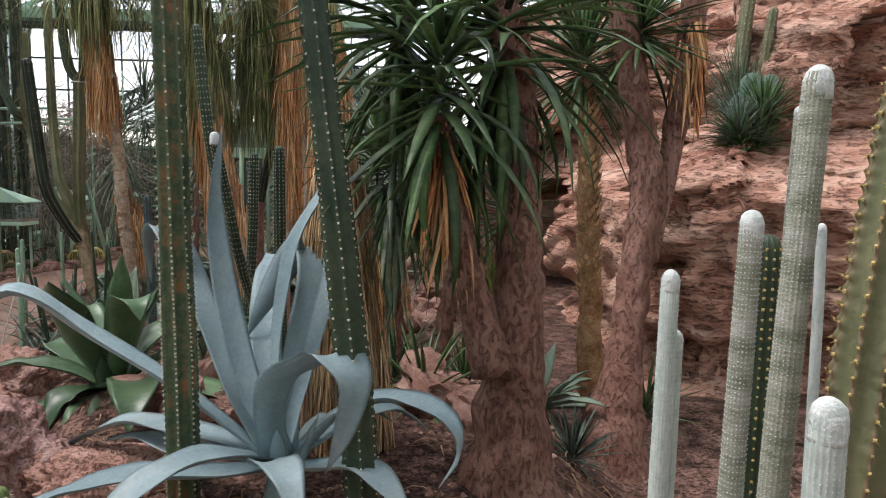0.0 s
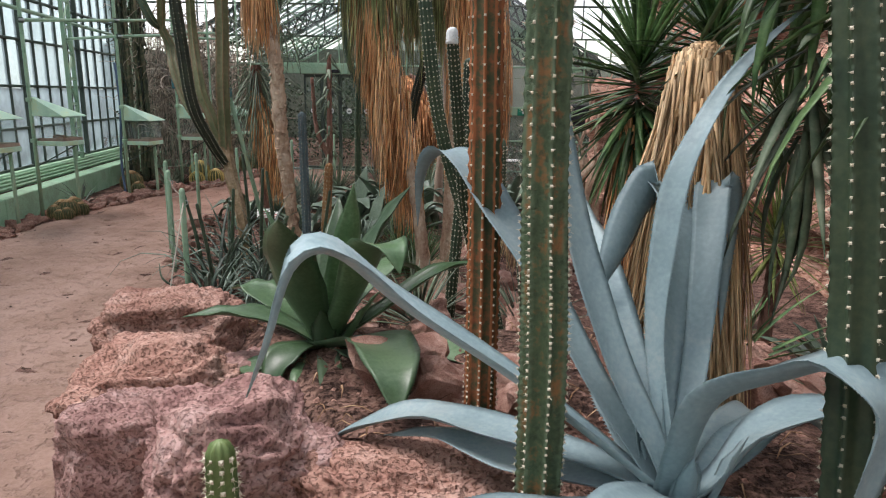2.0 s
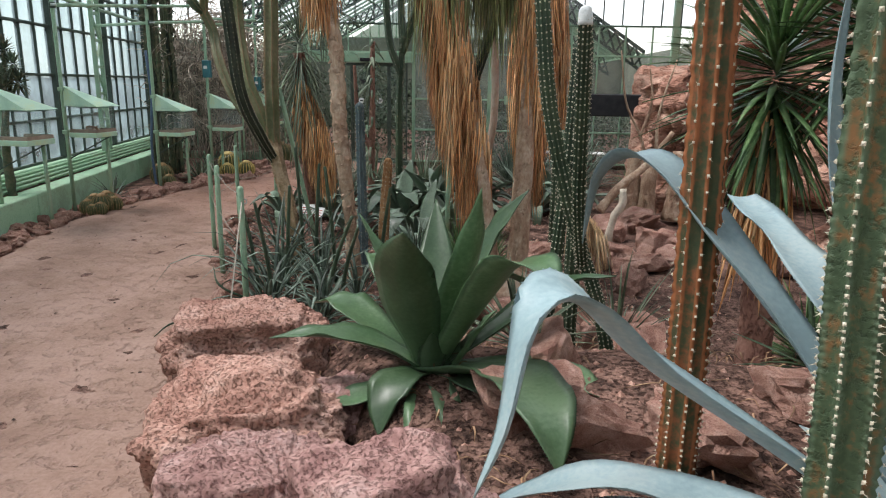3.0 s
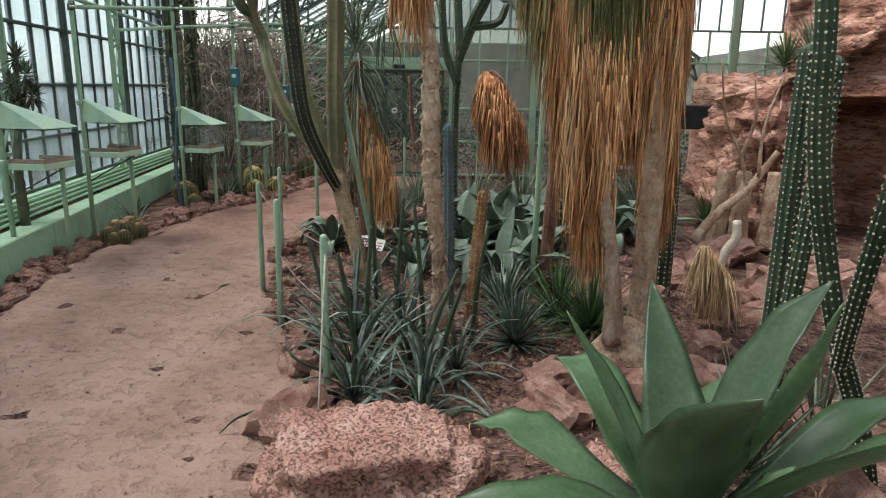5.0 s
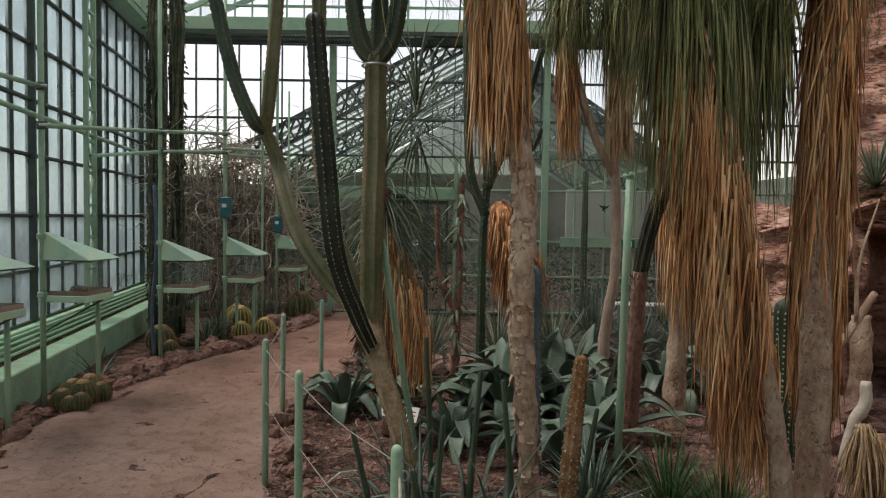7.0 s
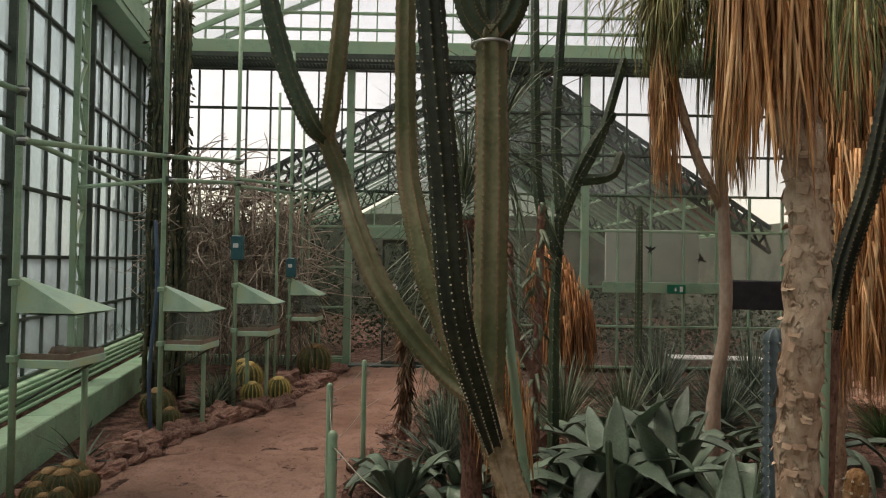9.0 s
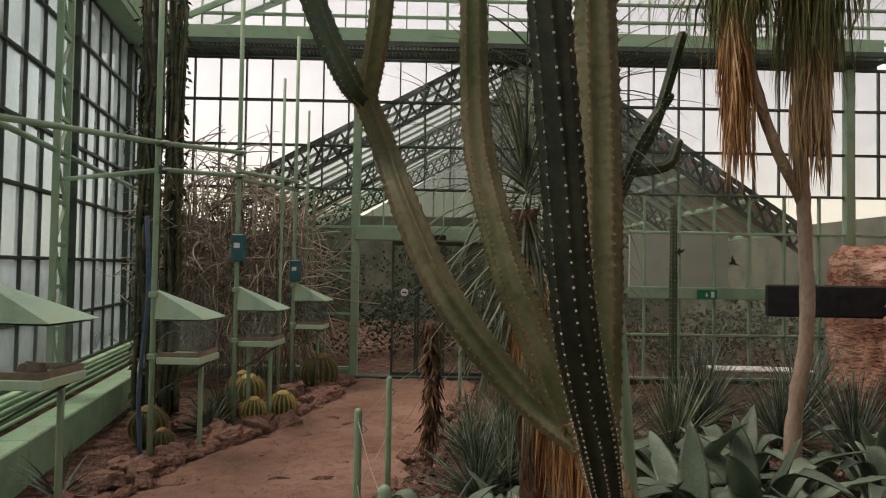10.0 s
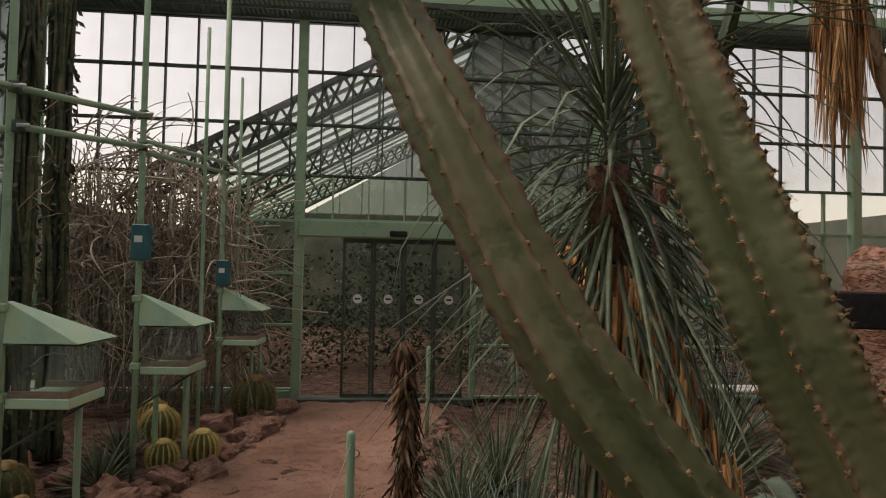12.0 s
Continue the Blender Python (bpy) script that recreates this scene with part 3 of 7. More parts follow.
part("rail", tube([(-13.5, -0.2, 2.95), (7.4, -0.2, 2.75)], [0.03, 0.03], 8), GREEN, west)
part("gutter", join(box(-13.5, -0.35, 4.9, 7.9, 0.15, 5.0), box(-13.5, -0.37, 5.0, 7.9, -0.29, 5.32)), GREEN, west, smooth=False)

BACK_AT, BACK_RZ = (-5.9, 15.95, 0), radians(4.3)


def in_gable(x, z):
    return z < 5.35 - 0.6 * abs(x - 2.0) and z < 5.0


back = glazed_wall("wall_north", "glazed gable wall with steel bars coloured dark as if backlit", BACK_AT, BACK_RZ, -4.3, 10.6, 0.4, [2.9, 3.57, 4.27, 4.93], 0.06, GREEN_DARK, PANE_GREY, -5, 8, heavy=40, w=0.02)
lower = glazed_wall("wall_north_lower", "lower glazed wall with green steel frame beside the door", BACK_AT, BACK_RZ, -4.3, -0.6, 0.6167, [0.12, 0.95, 1.62, 2.3, 2.9], 0.06, GREEN, PANE_DIM, -5, 8, heavy=40, w=0.03)
lower2 = glazed_wall("wall_north_right", "lower glazed wall with green frame past the door", BACK_AT, BACK_RZ, 1.75, 10.6, 0.555, [0.02, 0.7, 1.36, 2.3, 2.9], 0.06, GREEN, PANE_MILK, -5, 8, heavy=40, w=0.03)
over = glazed_wall("wall_north_over_door", "panes above the automatic door", BACK_AT, BACK_RZ, -0.6, 1.75, 0.47, [2.32, 2.9], 0.06, GREEN, PANE_DIM, -5, 8, heavy=40, w=0.02)
part("plinth", box(-4.3, -0.05, -0.2, -0.62, 0.1, 0.11, 0.01), GREEN, lower, smooth=False)
for x in (-4.2, -0.55, 3.4, 7.2):
    part("post", box(x - 0.06, -0.1, 0, x + 0.06, 0.05, 4.95, 0.008), GREEN, back, smooth=False)
part("gutter", box(-4.6, -0.3, 5.08, 7.6, 0.1, 5.34, 0.01), GREEN, back, smooth=False)
grate = [box(-4.6, -0.75, 4.92, 7.6, -0.70, 4.99), box(-4.6, -0.12, 4.92, 7.6, -0.06, 5.05), box(-4.6, -0.45, 4.92, 7.6, -0.42, 4.96)]
for k in range(200):
    x = -4.6 + k * 0.061
    grate.append(box(x, -0.72, 4.95, x + 0.016, -0.1, 4.97))
part("walkway_grating", join(*grate), GREEN_DARK, back, smooth=False)
part("crossbeam", box(3.7, -0.12, 1.27, 5.9, -0.04, 1.45, 0.008), GREEN, back, smooth=False)
gable = glazed_wall("wall_north_gable", "glass above the gutter with a fine grid of bars", BACK_AT, BACK_RZ, -4.3, 8.5, 0.32, [5.36, 5.62, 5.9, 6.3, 6.8, 7.3], 0.06, GREEN, PANE_GREY, -5, 9, heavy=8, w=0.018)

# automatic door
door = thing("door_1", "closed four-leaf glass automatic door with white dots and bird stickers", "door", BACK_AT, kind="structure", rz=BACK_RZ)
part("header", box(-0.55, -0.16, 2.1, 1.75, 0.03, 2.31, 0.01), GREEN, door, smooth=False)
part("sensor", box(0.62, -0.23, 2.12, 0.85, -0.162, 2.19, 0.012), BLACK, door, smooth=False)
for k in range(4):
    x = 0.02 + k * 0.4
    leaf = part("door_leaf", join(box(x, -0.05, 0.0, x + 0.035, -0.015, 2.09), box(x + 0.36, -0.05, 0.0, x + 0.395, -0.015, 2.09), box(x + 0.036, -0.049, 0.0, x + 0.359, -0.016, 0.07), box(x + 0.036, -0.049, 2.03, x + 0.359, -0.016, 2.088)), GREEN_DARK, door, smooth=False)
    no_shadow(part("pane", sheet_of(x + 0.036, 0.071, x + 0.359, 2.029, -0.033), PANE_DIM, leaf, smooth=False))
    a = [(x + 0.2 + 0.06 * math.cos(q), -0.052, 1.30 + 0.06 * math.sin(q)) for q in [i * math.pi / 10 for i in range(20)]]
    b = [(px, -0.049, pz) for px, py, pz in a]
    part("dot", (a + b, [tuple(range(20)), tuple(range(39, 19, -1))] + [(i, (i + 1) % 20, 20 + (i + 1) % 20, 20 + i) for i in range(20)]), WHITE, leaf, "round white warning dot", smooth=False)
    part("dot_mark", box(x + 0.165, -0.056, 1.29, x + 0.235, -0.053, 1.312), DARKBIRD, leaf, smooth=False)
part("sill", box(-0.6, -0.2, -0.06, 1.75, 0.1, 0.02, 0.006), GREEN_DARK, door, smooth=False)


def bird_shape(s):
    pts = [(0, 0.5), (0.12, 0.2), (0.75, 0.55), (0.4, 0.0), (0.16, -0.15), (0.3, -0.7), (0, -0.3), (-0.25, -0.65), (-0.15, -0.1), (-0.45, 0.0), (-0.8, 0.35), (-0.15, 0.22)]
    a = [(x * s, 0, z * s) for x, z in pts]
    n = len(a)
    b = [(x, 0.003, z) for x, y, z in a]
    return a + b, [tuple(range(n)), tuple(range(2 * n - 1, n - 1, -1))] + [(i, (i + 1) % n, n + (i + 1) % n, n + i) for i in range(n)]


for parent, x, z, turn in ((door, 0.66, 1.70, 20), (door, 0.62, 0.63, -30), (back, 4.5, 2.0, 10), (back, 5.35, 1.85, 60)):
    b = part("bird_sticker", bird_shape(0.13), DARKBIRD, parent, "dark bird silhouette sticker", smooth=False)
    b.location = (x, -0.06, z)
    b.rotation_euler = (0, radians(turn), 0)
exit_sign = thing("exit_sign", "green and white exit sign under the beam", "sign", BACK_AT, rz=BACK_RZ)
part("sign_box", box(4.76, -0.2, 1.27, 5.05, -0.13, 1.42, 0.006), surface("sign_green", (0.0, 0.16, 0.09), (0.0, 0.2, 0.11), 0.4, 6, 60, 0), exit_sign, smooth=False)
part("arrow", (lambda x: ([(x, -0.203, 1.37), (x + 0.02, -0.203, 1.37), (x + 0.02, -0.203, 1.34), (x + 0.04, -0.203, 1.34), (x + 0.01, -0.203, 1.305), (x - 0.02, -0.203, 1.34), (x, -0.203, 1.34)], [tuple(range(7))]))(4.87), WHITE, exit_sign, smooth=False)
part("figure_panel", box(4.95, -0.203, 1.30, 5.0, -0.201, 1.39), WHITE, exit_sign, smooth=False)

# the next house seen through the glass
# Darker copy of the plaster; the dimness inside the annex is painted in.
PLASTER_DIM = surface("dim_plaster_wall", (0.10, 0.12, 0.09), (0.2, 0.21, 0.16), 0.9, 1.5, 30, 0.3, 0.01)
annex = thing("annex_house", "glass-roofed annex behind the gable wall", "annex", BACK_AT, kind="structure", rz=BACK_RZ)


def truss(y):
    out = []
    for sgn in (-1, 1):
        a, b = Vector((2.05 + sgn * 4.6, y, 2.95 if sgn < 0 else 2.4)), Vector((2.05, y, 5.43))
        out.append(bar(a, b, 0.06, 0.07))
        out.append(bar(a - Vector((0, 0, 0.42)), b - Vector((0, 0, 0.42)), 0.06, 0.06))
        for k in range(22):
            p, q = a.lerp(b, k / 22), a.lerp(b, (k + 1) / 22)
            d = Vector((0, 0, 0.42))
            out.append(bar(p - d, q, 0.03, 0.04))
            out.append(bar(p, q - d, 0.03, 0.04))
    return join(*out)


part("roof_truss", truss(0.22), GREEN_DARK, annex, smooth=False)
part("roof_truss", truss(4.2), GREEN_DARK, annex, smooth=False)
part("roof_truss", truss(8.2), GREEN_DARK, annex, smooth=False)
rb = []
for sgn in (-1, 1):
    for k in range(19):
        y = 0.3 + k * 0.6
        rb.append(bar((2.0 + sgn * 4.6, y, 2.9 if sgn < 0 else 2.35), (2.0, y, 5.4), 0.035, 0.05))
    for k in range(7):
        s = k / 6
        e = 2.5 if sgn < 0 else 3.05
        rb.append(bar((2.0 + sgn * 4.6 * s, 0.1, 5.4 - e * s), (2.0 + sgn * 4.6 * s, 11, 5.4 - e * s), 0.05, 0.04))
part("roof_bars", join(*rb), GREEN, annex, smooth=False)
ROOF_DIM = glass("grimy_roof_glass", (0.9, 0.93, 0.92), 0.25, 0.1, (0.82, 0.86, 0.85), 0.2)
for sgn in (-1, 1):
    for k in range(6):
        y = 0.3 + k * 1.8
        e = 2.93 if sgn < 0 else 2.38
        v = [(2.0, y, 5.43), (2.0 + sgn * 4.6, y, e), (2.0 + sgn * 4.6, y + 1.78, e), (2.0, y + 1.78, 5.43)]
        no_shadow(part("roof_pane", (v, [(0, 1, 2, 3)]), ROOF_DIM, annex, smooth=False))
no_shadow(part("far_gable_glass", ([(-1.6, 11.25, 3.3), (5.6, 11.25, 3.3), (2.0, 11.25, 5.4)], [(0, 1, 2)]), glass("dim_gable_glass", (0.2, 0.24, 0.21), 0.35, 0.1, (0.24, 0.27, 0.24), 0.2), annex, smooth=False))
part("floor", box(-4.4, 0.1, -0.3, 8.4, 11.2, -0.02), SOIL, annex, smooth=False)
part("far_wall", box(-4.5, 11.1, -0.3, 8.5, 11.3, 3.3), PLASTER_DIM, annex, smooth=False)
fb = [bar((-4.5 + 0.65 * k, 11.2, 2.4), (-4.5 + 0.65 * k, 11.2, 5.4 - 0.58 * abs(-6.5 + 0.65 * k)), 0.04, 0.05) for k in range(21) if 5.4 - 0.58 * abs(-6.5 + 0.65 * k) > 2.5]
part("far_gable_bars", join(*fb, bar((-4.5, 11.2, 3.3), (8.5, 11.2, 3.3), 0.05, 0.05)), GREEN, annex, smooth=False)
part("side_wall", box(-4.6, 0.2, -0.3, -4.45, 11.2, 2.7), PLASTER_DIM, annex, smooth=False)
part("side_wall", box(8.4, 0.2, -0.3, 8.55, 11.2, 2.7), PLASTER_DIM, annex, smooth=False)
part("pale_partition", box(3.9, 0.55, 1.4, 5.55, 0.6, 2.36, 0.01), surface("white_board", (0.66, 0.66, 0.6), (0.76, 0.76, 0.7), 0.7, 2, 40, 0.1, 0.004), annex, "pale weathered board behind the glass", smooth=False)

# main roof, and walls that close the house behind the walk
roof = []
RIDGE_X, RIDGE_Z = -1.5, 8.6
for k in range(27):
    y = -5 + k * 0.82
    xw = -8.1 - 0.255 * (y - 8.5) - 0.1
    roof.append(bar((xw, y, 5.1), (RIDGE_X, y, RIDGE_Z), 0.05, 0.09))
    roof.append(bar((7.2, y, 5.1), (RIDGE_X, y, RIDGE_Z), 0.05, 0.09))
for s in (0.0, 0.25, 0.5, 0.75):
    roof.append(bar((-4.6 + (RIDGE_X + 4.6) * s, -5, 5.1 + (RIDGE_Z - 5.1) * s), (-10.1 + (RIDGE_X + 10.1) * s, 16.2, 5.1 + (RIDGE_Z - 5.1) * s), 0.05, 0.06))
    roof.append(bar((7.2 + (RIDGE_X - 7.2) * s, -5, 5.1 + (RIDGE_Z - 5.1) * s), (7.2 + (RIDGE_X - 7.2) * s, 16.8, 5.1 + (RIDGE_Z - 5.1) * s), 0.05, 0.06))
tagged(part("ceiling", join(*roof), GREEN, smooth=False), "green steel bars of the pitched glass roof", "ceiling", kind="structure")
rg = ([(-4.7, -5, 5.14), (-10.2, 16.3, 5.14), (RIDGE_X, 16.6, RIDGE_Z + 0.05), (RIDGE_X, -5, RIDGE_Z + 0.05), (7.3, 16.9, 5.14), (7.3, -5, 5.14)], [(0, 1, 2, 3), (3, 2, 4, 5)])
no_shadow(tagged(part("ceiling_glass", rg, PANE, smooth=False), "pitched roof glazing", "ceiling", kind="structure"))
tagged(part("wall_east", box(7.2, -5, -0.3, 7.4, 17, 5.2), PLASTER, smooth=False), "plain plaster wall behind the rocks", "wall", kind="structure")
tagged(part("wall_south", box(-5, -5.2, -0.3, 7.4, -5, 5.2), PLASTER, smooth=False), "plain plaster wall behind the walk", "wall", kind="structure")


# ---- artificial rock cliff ----
def cliff_mesh():
    base = smooth_path([(1.3, 16.2, 0), (0.5, 13.5, 0), (0.2, 12.2, 0), (0.05, 11.3, 0), (0.35, 10.95, 0), (0.85, 11.3, 0), (1.6, 11.0, 0), (1.8, 9.5, 0), (1.75, 7.8, 0), (1.7, 6.3, 0), (2.0, 5.6, 0), (3.0, 5.6, 0), (4.4, 5.3, 0), (7.3, 4.9, 0)], 230)
    prof = [(0.05, -0.3), (0.0, 0.2), (0.02, 0.5), (0.0, 0.8), (-0.03, 1.1), (-0.05, 1.35), (0.0, 1.55), (0.1, 1.68), (0.3, 1.78), (0.6, 1.9), (1.0, 2.05), (1.45, 2.25), (1.8, 2.45), (2.1, 2.6), (2.2, 2.85), (2.25, 3.1), (2.3, 3.35), (2.45, 3.5), (2.75, 3.6), (2.9, 3.8), (2.95, 4.1), (3.0, 4.35), (3.2, 4.6), (3.4, 5.0)]
    prof = [tuple(p) for p in smooth_path([(a, 0, b) for a, b in prof], 110)]
    v, f, m = [], [], len(prof)
    for k, p in enumerate(base):
        d = (base[min(k + 1, 229)] - base[max(k - 1, 0)]).normalized()
        run = (base[min(k + 28, 229)] - base[max(k - 28, 0)]).normalized()
        n = Vector((-run.y, run.x, 0))
        for o, _, z in prof:
            if k < 75 and o > 0.9:
                o = 0.9 + (o - 0.9) * 0.75
            q = p + n * o + Vector((0, 0, z))
            big = noise.noise(Vector((q.x * 0.7, q.y * 0.7, z * 0.5))) * 0.34
            warp = 0.25 * noise.noise(q * 0.8)
            zz = z + warp
            ledge = 1.0 if z > 1.55 else 0.45
            strata = (abs(noise.noise(Vector((q.x * 0.5, q.y * 0.5, zz * 5.5)))) - 0.22) * 0.24 * ledge
            strata += (abs(noise.noise(Vector((q.x * 1.1, q.y * 1.1, zz * 14)))) - 0.22) * 0.07 * ledge
            along_face = k * 0.085 + 0.5 * noise.noise(Vector((z, k * 0.02, 1)))
            slabs = noise.cell(Vector((along_face * 0.45, zz * 6.5, 9))) * 0.11 * ledge + noise.cell(Vector((along_face * 1.4, zz * 13, 11))) * 0.035
            blocks = slabs + noise.cell(Vector((along_face, zz * 1.7, 2))) * 0.16 + noise.cell(Vector((along_face * 2.3 + 5, zz * 3.6, 4))) * 0.07
            fine = noise.noise(q * 4.0) * 0.06 + noise.noise(q * 11) * 0.03 + noise.noise(q * 25) * 0.012
            hollow = 0.0
            if o < 0.9:
                hollow = 1.5 * ease((q.x - 0.72) / 0.12) * ease((1.72 - z) / 0.12) * ease((q.y - 9.8) / 0.5) * ease((1.9 - q.x) / 0.2 + 0.4)
                hollow += 0.5 * ease(1 - abs(z - 0.25) / 0.35) * ease((10.9 - q.y) / 1.0)
            v.append(q + n * (big + strata + blocks + fine + hollow) + Vector((0, 0, big * 0.4)))
    for k in range(229):
        for j in range(m - 1):
            a = k * m + j
            f.append((a, a + m, a + m + 1, a + 1))
    return v, f


CLIFF_V, CLIFF_F = cliff_mesh()
tagged(part("rock_cliff", (CLIFF_V, CLIFF_F), CLIFF), "layered red sandstone cliff with ledges and a dark hollow", "cliff", kind="structure")


# ---- rocks ----

def rock(at, size, seed, material=None, sub=4, turn=0, label="red porous lava rock on the bank", group="bank rocks", tilt=0):
    ob = part("rock", rock_mesh(size, seed, sub), material or ROCK)
    ob.location = at
    ob.rotation_euler = (radians(tilt), 0, radians(turn))
    return tagged(ob, label, "rock", group)


rock((1.25, 15.0, 0.85), (1.7, 1.2, 2.4), 12, CLIFF, 5, 10, "tall red rock mass at the end of the bed", "far rocks")
rock((-2.74, 3.66, 0.22), (0.84, 0.72, 0.56), 1, ROCK, 6, 20, "broad flat-topped red lava rock beside the path")
rock((-1.98, 2.78, 0.40), (0.58, 0.50, 0.66), 2, ROCKP, 6, 40, "large purple-red porous lava rock at the bank edge", tilt=12)
rock((-2.48, 3.08, 0.28), (0.52, 0.46, 0.54), 3, ROCKP, 6, 10, "cracked pink-grey lava rock")
rock((-1.40, 2.85, 0.34), (0.72, 0.5, 0.40), 4, ROCK, 6, 10, "orange-red rock in front of the blue agave")
rock((-2.2, 4.45, 0.2), (0.6, 0.5, 0.4), 5, ROCK, 5, 60, "red rock behind the green agave")
rock((-3.06, 4.5, 0.18), (0.86, 0.76, 0.62), 6, ROCK, 6, 15, "pink rock at the path edge")
rock((-2.42, 3.95, 0.22), (0.4, 0.34, 0.34), 7, ROCKP, 5, 75, "dark pitted lava rock under the green agave")


# ---- plants ----
def ground_at(x, y):
    return land(x, y) - 0.02


def agave(name, label, at, leaves, material, group="", rest=0, seed=1, size=0.8, width=0.12, low=8, high=75, droop=25, folded=0.0):
    """A rosette: the given leaves (az, e0, length, width, bend, kink, twist), then rest leaves by a spiral."""
    a = thing(name, label, "agave", at, group)
    for az, e0, ln, w, bend, kink, tw in leaves:
        base = (0.05 * math.cos(radians(az)), 0.05 * math.sin(radians(az)), 0.02)
        part("leaf", agave_leaf(base, az, e0, ln, w, bend, kink, tw), material, a)
    rng = random.Random(seed)
    for k in range(rest):
        s = k / max(rest - 1, 1)
        az, e = k * 137.5 + rng.uniform(-12, 12), low + (high - low) * s + rng.uniform(-6, 6)
        ln = size * (1 - 0.35 * s) * rng.uniform(0.85, 1.1)
        base = (0.05 * math.cos(radians(az)), 0.05 * math.sin(radians(az)), 0.02 + 0.04 * s)
        kink = (rng.uniform(0.42, 0.62), rng.uniform(60, 95)) if rng.random() < folded else None
        part("leaf", agave_leaf(base, az, e, ln, width * rng.uniform(0.85, 1.1), droop * (1.3 - s) * rng.uniform(0.6, 1.4), kink, rng.uniform(-12, 12), n=16), material, a)
    part("heart", tube([(0, 0, -0.08), (0, 0, 0.16)], [0.075, 0.03], 10, 5), material, a)
    return a


BLUE_AT = Vector((-0.63, 2.56, 0.52))
blue = agave("agave", "large blue-grey agave with folded and drooping leaves", BLUE_AT, [
    (75, 25, 0.62, 0.12, 50, None, 0), (110, 35, 0.6, 0.12, 40, None, 0),
], BLUE, rest=3, seed=3, size=0.34, low=70, high=84, droop=4, width=0.07)
HEART = (-0.63, 2.56, 0.62)
for pts, w, cut in (
    ([HEART, (-0.69, 2.58, 0.77), (-0.8, 2.66, 0.98), (-0.92, 2.8, 1.33), (-0.97, 2.88, 1.65), (-0.95, 2.93, 1.96)], 0.115, False),
    ([HEART, (-0.70, 2.70, 0.82), (-0.78, 2.95, 1.05), (-0.85, 3.3, 1.22), (-0.91, 3.66, 1.32)], 0.165, True),
    ([HEART, (-0.62, 2.75, 0.95), (-0.58, 2.98, 1.28), (-0.62, 3.12, 1.42), (-0.70, 3.07, 1.36), (-0.79, 2.96, 1.18), (-0.86, 2.88, 1.03)], 0.17, False),
    ([HEART, (-0.56, 2.74, 0.95), (-0.50, 2.95, 1.25), (-0.47, 3.06, 1.42), (-0.43, 3.07, 1.40), (-0.42, 3.05, 1.2), (-0.42, 3.0, 0.95)], 0.11, False),
    ([HEART, (-0.68, 2.72, 1.0), (-0.66, 2.80, 1.3), (-0.61, 2.86, 1.52), (-0.45, 2.98, 1.78), (-0.25, 3.02, 1.98)], 0.085, False),
    ([HEART, (-0.82, 2.66, 0.86), (-1.0, 2.86, 1.13), (-1.14, 3.0, 1.31), (-1.26, 3.12, 1.46), (-1.35, 3.2, 1.5), (-1.43, 3.28, 1.42), (-1.46, 3.36, 1.2)], 0.15, False),
    ([HEART, (-0.78, 2.56, 0.74), (-1.06, 2.6, 0.93), (-1.38, 2.58, 1.14), (-1.54, 2.48, 1.3), (-1.62, 2.38, 1.28), (-1.66, 2.3, 1.11), (-1.71, 2.28, 0.98)], 0.15, False),
    ([HEART, (-0.82, 2.62, 0.68), (-1.13, 2.8, 0.67), (-1.39, 2.9, 0.66), (-1.63, 2.96, 0.55), (-1.77, 2.98, 0.44)], 0.16, False),
    ([HEART, (-0.82, 2.6, 0.64), (-1.08, 2.75, 0.59), (-1.3, 2.85, 0.61), (-1.5, 2.9, 0.57)], 0.15, False),
    ([HEART, (-0.64, 2.48, 0.8), (-0.6, 2.42, 0.99), (-0.46, 2.36, 1.09), (-0.38, 2.31, 1.13), (-0.30, 2.26, 1.06), (-0.33, 2.23, 0.89), (-0.39, 2.21, 0.74)], 0.19, False),
    ([HEART, (-0.54, 2.56, 0.68), (-0.42, 2.62, 0.80), (-0.26, 2.66, 0.86), (-0.1, 2.62, 0.86), (0.03, 2.52, 0.82), (0.07, 2.46, 0.72), (0.0, 2.42, 0.6)], 0.17, False),
    ([HEART, (-0.52, 2.62, 0.68), (-0.37, 2.75, 0.74), (-0.2, 2.86, 0.75), (-0.05, 2.9, 0.64)], 0.14, False),
    ([HEART, (-0.70, 2.45, 0.70), (-0.81, 2.26, 0.78), (-0.93, 2.1, 0.77), (-1.04, 1.98, 0.68), (-1.1, 1.92, 0.55)], 0.15, False),
    ([HEART, (-0.65, 2.42, 0.69), (-0.56, 2.25, 0.76), (-0.49, 2.12, 0.75), (-0.43, 2.02, 0.62)], 0.15, False),
    ([HEART, (-0.81, 2.44, 0.64), (-1.1, 2.36, 0.66), (-1.31, 2.3, 0.63), (-1.52, 2.25, 0.56)], 0.15, False),
    ([HEART, (-0.48, 2.46, 0.66), (-0.3, 2.34, 0.72), (-0.17, 2.26, 0.66), (-0.08, 2.2, 0.52)], 0.15, False),
    ([HEART, (-0.5, 2.7, 0.68), (-0.35, 2.9, 0.74), (-0.22, 3.05, 0.62)], 0.13, False),
):
    part("leaf", guided_leaf([Vector(p) - BLUE_AT for p in pts], w, 0.2, 30, cut), BLUE, blue)
GREEN_AT = Vector((-2.03, 4.06, 0.34))
green_agave = agave("agave", "dark green agave with broad spreading leaves on the bank", GREEN_AT, [], AGAVE, rest=5, seed=5, size=0.42, width=0.13, low=60, high=86, droop=8)
HEART = (-2.03, 4.06, 0.42)
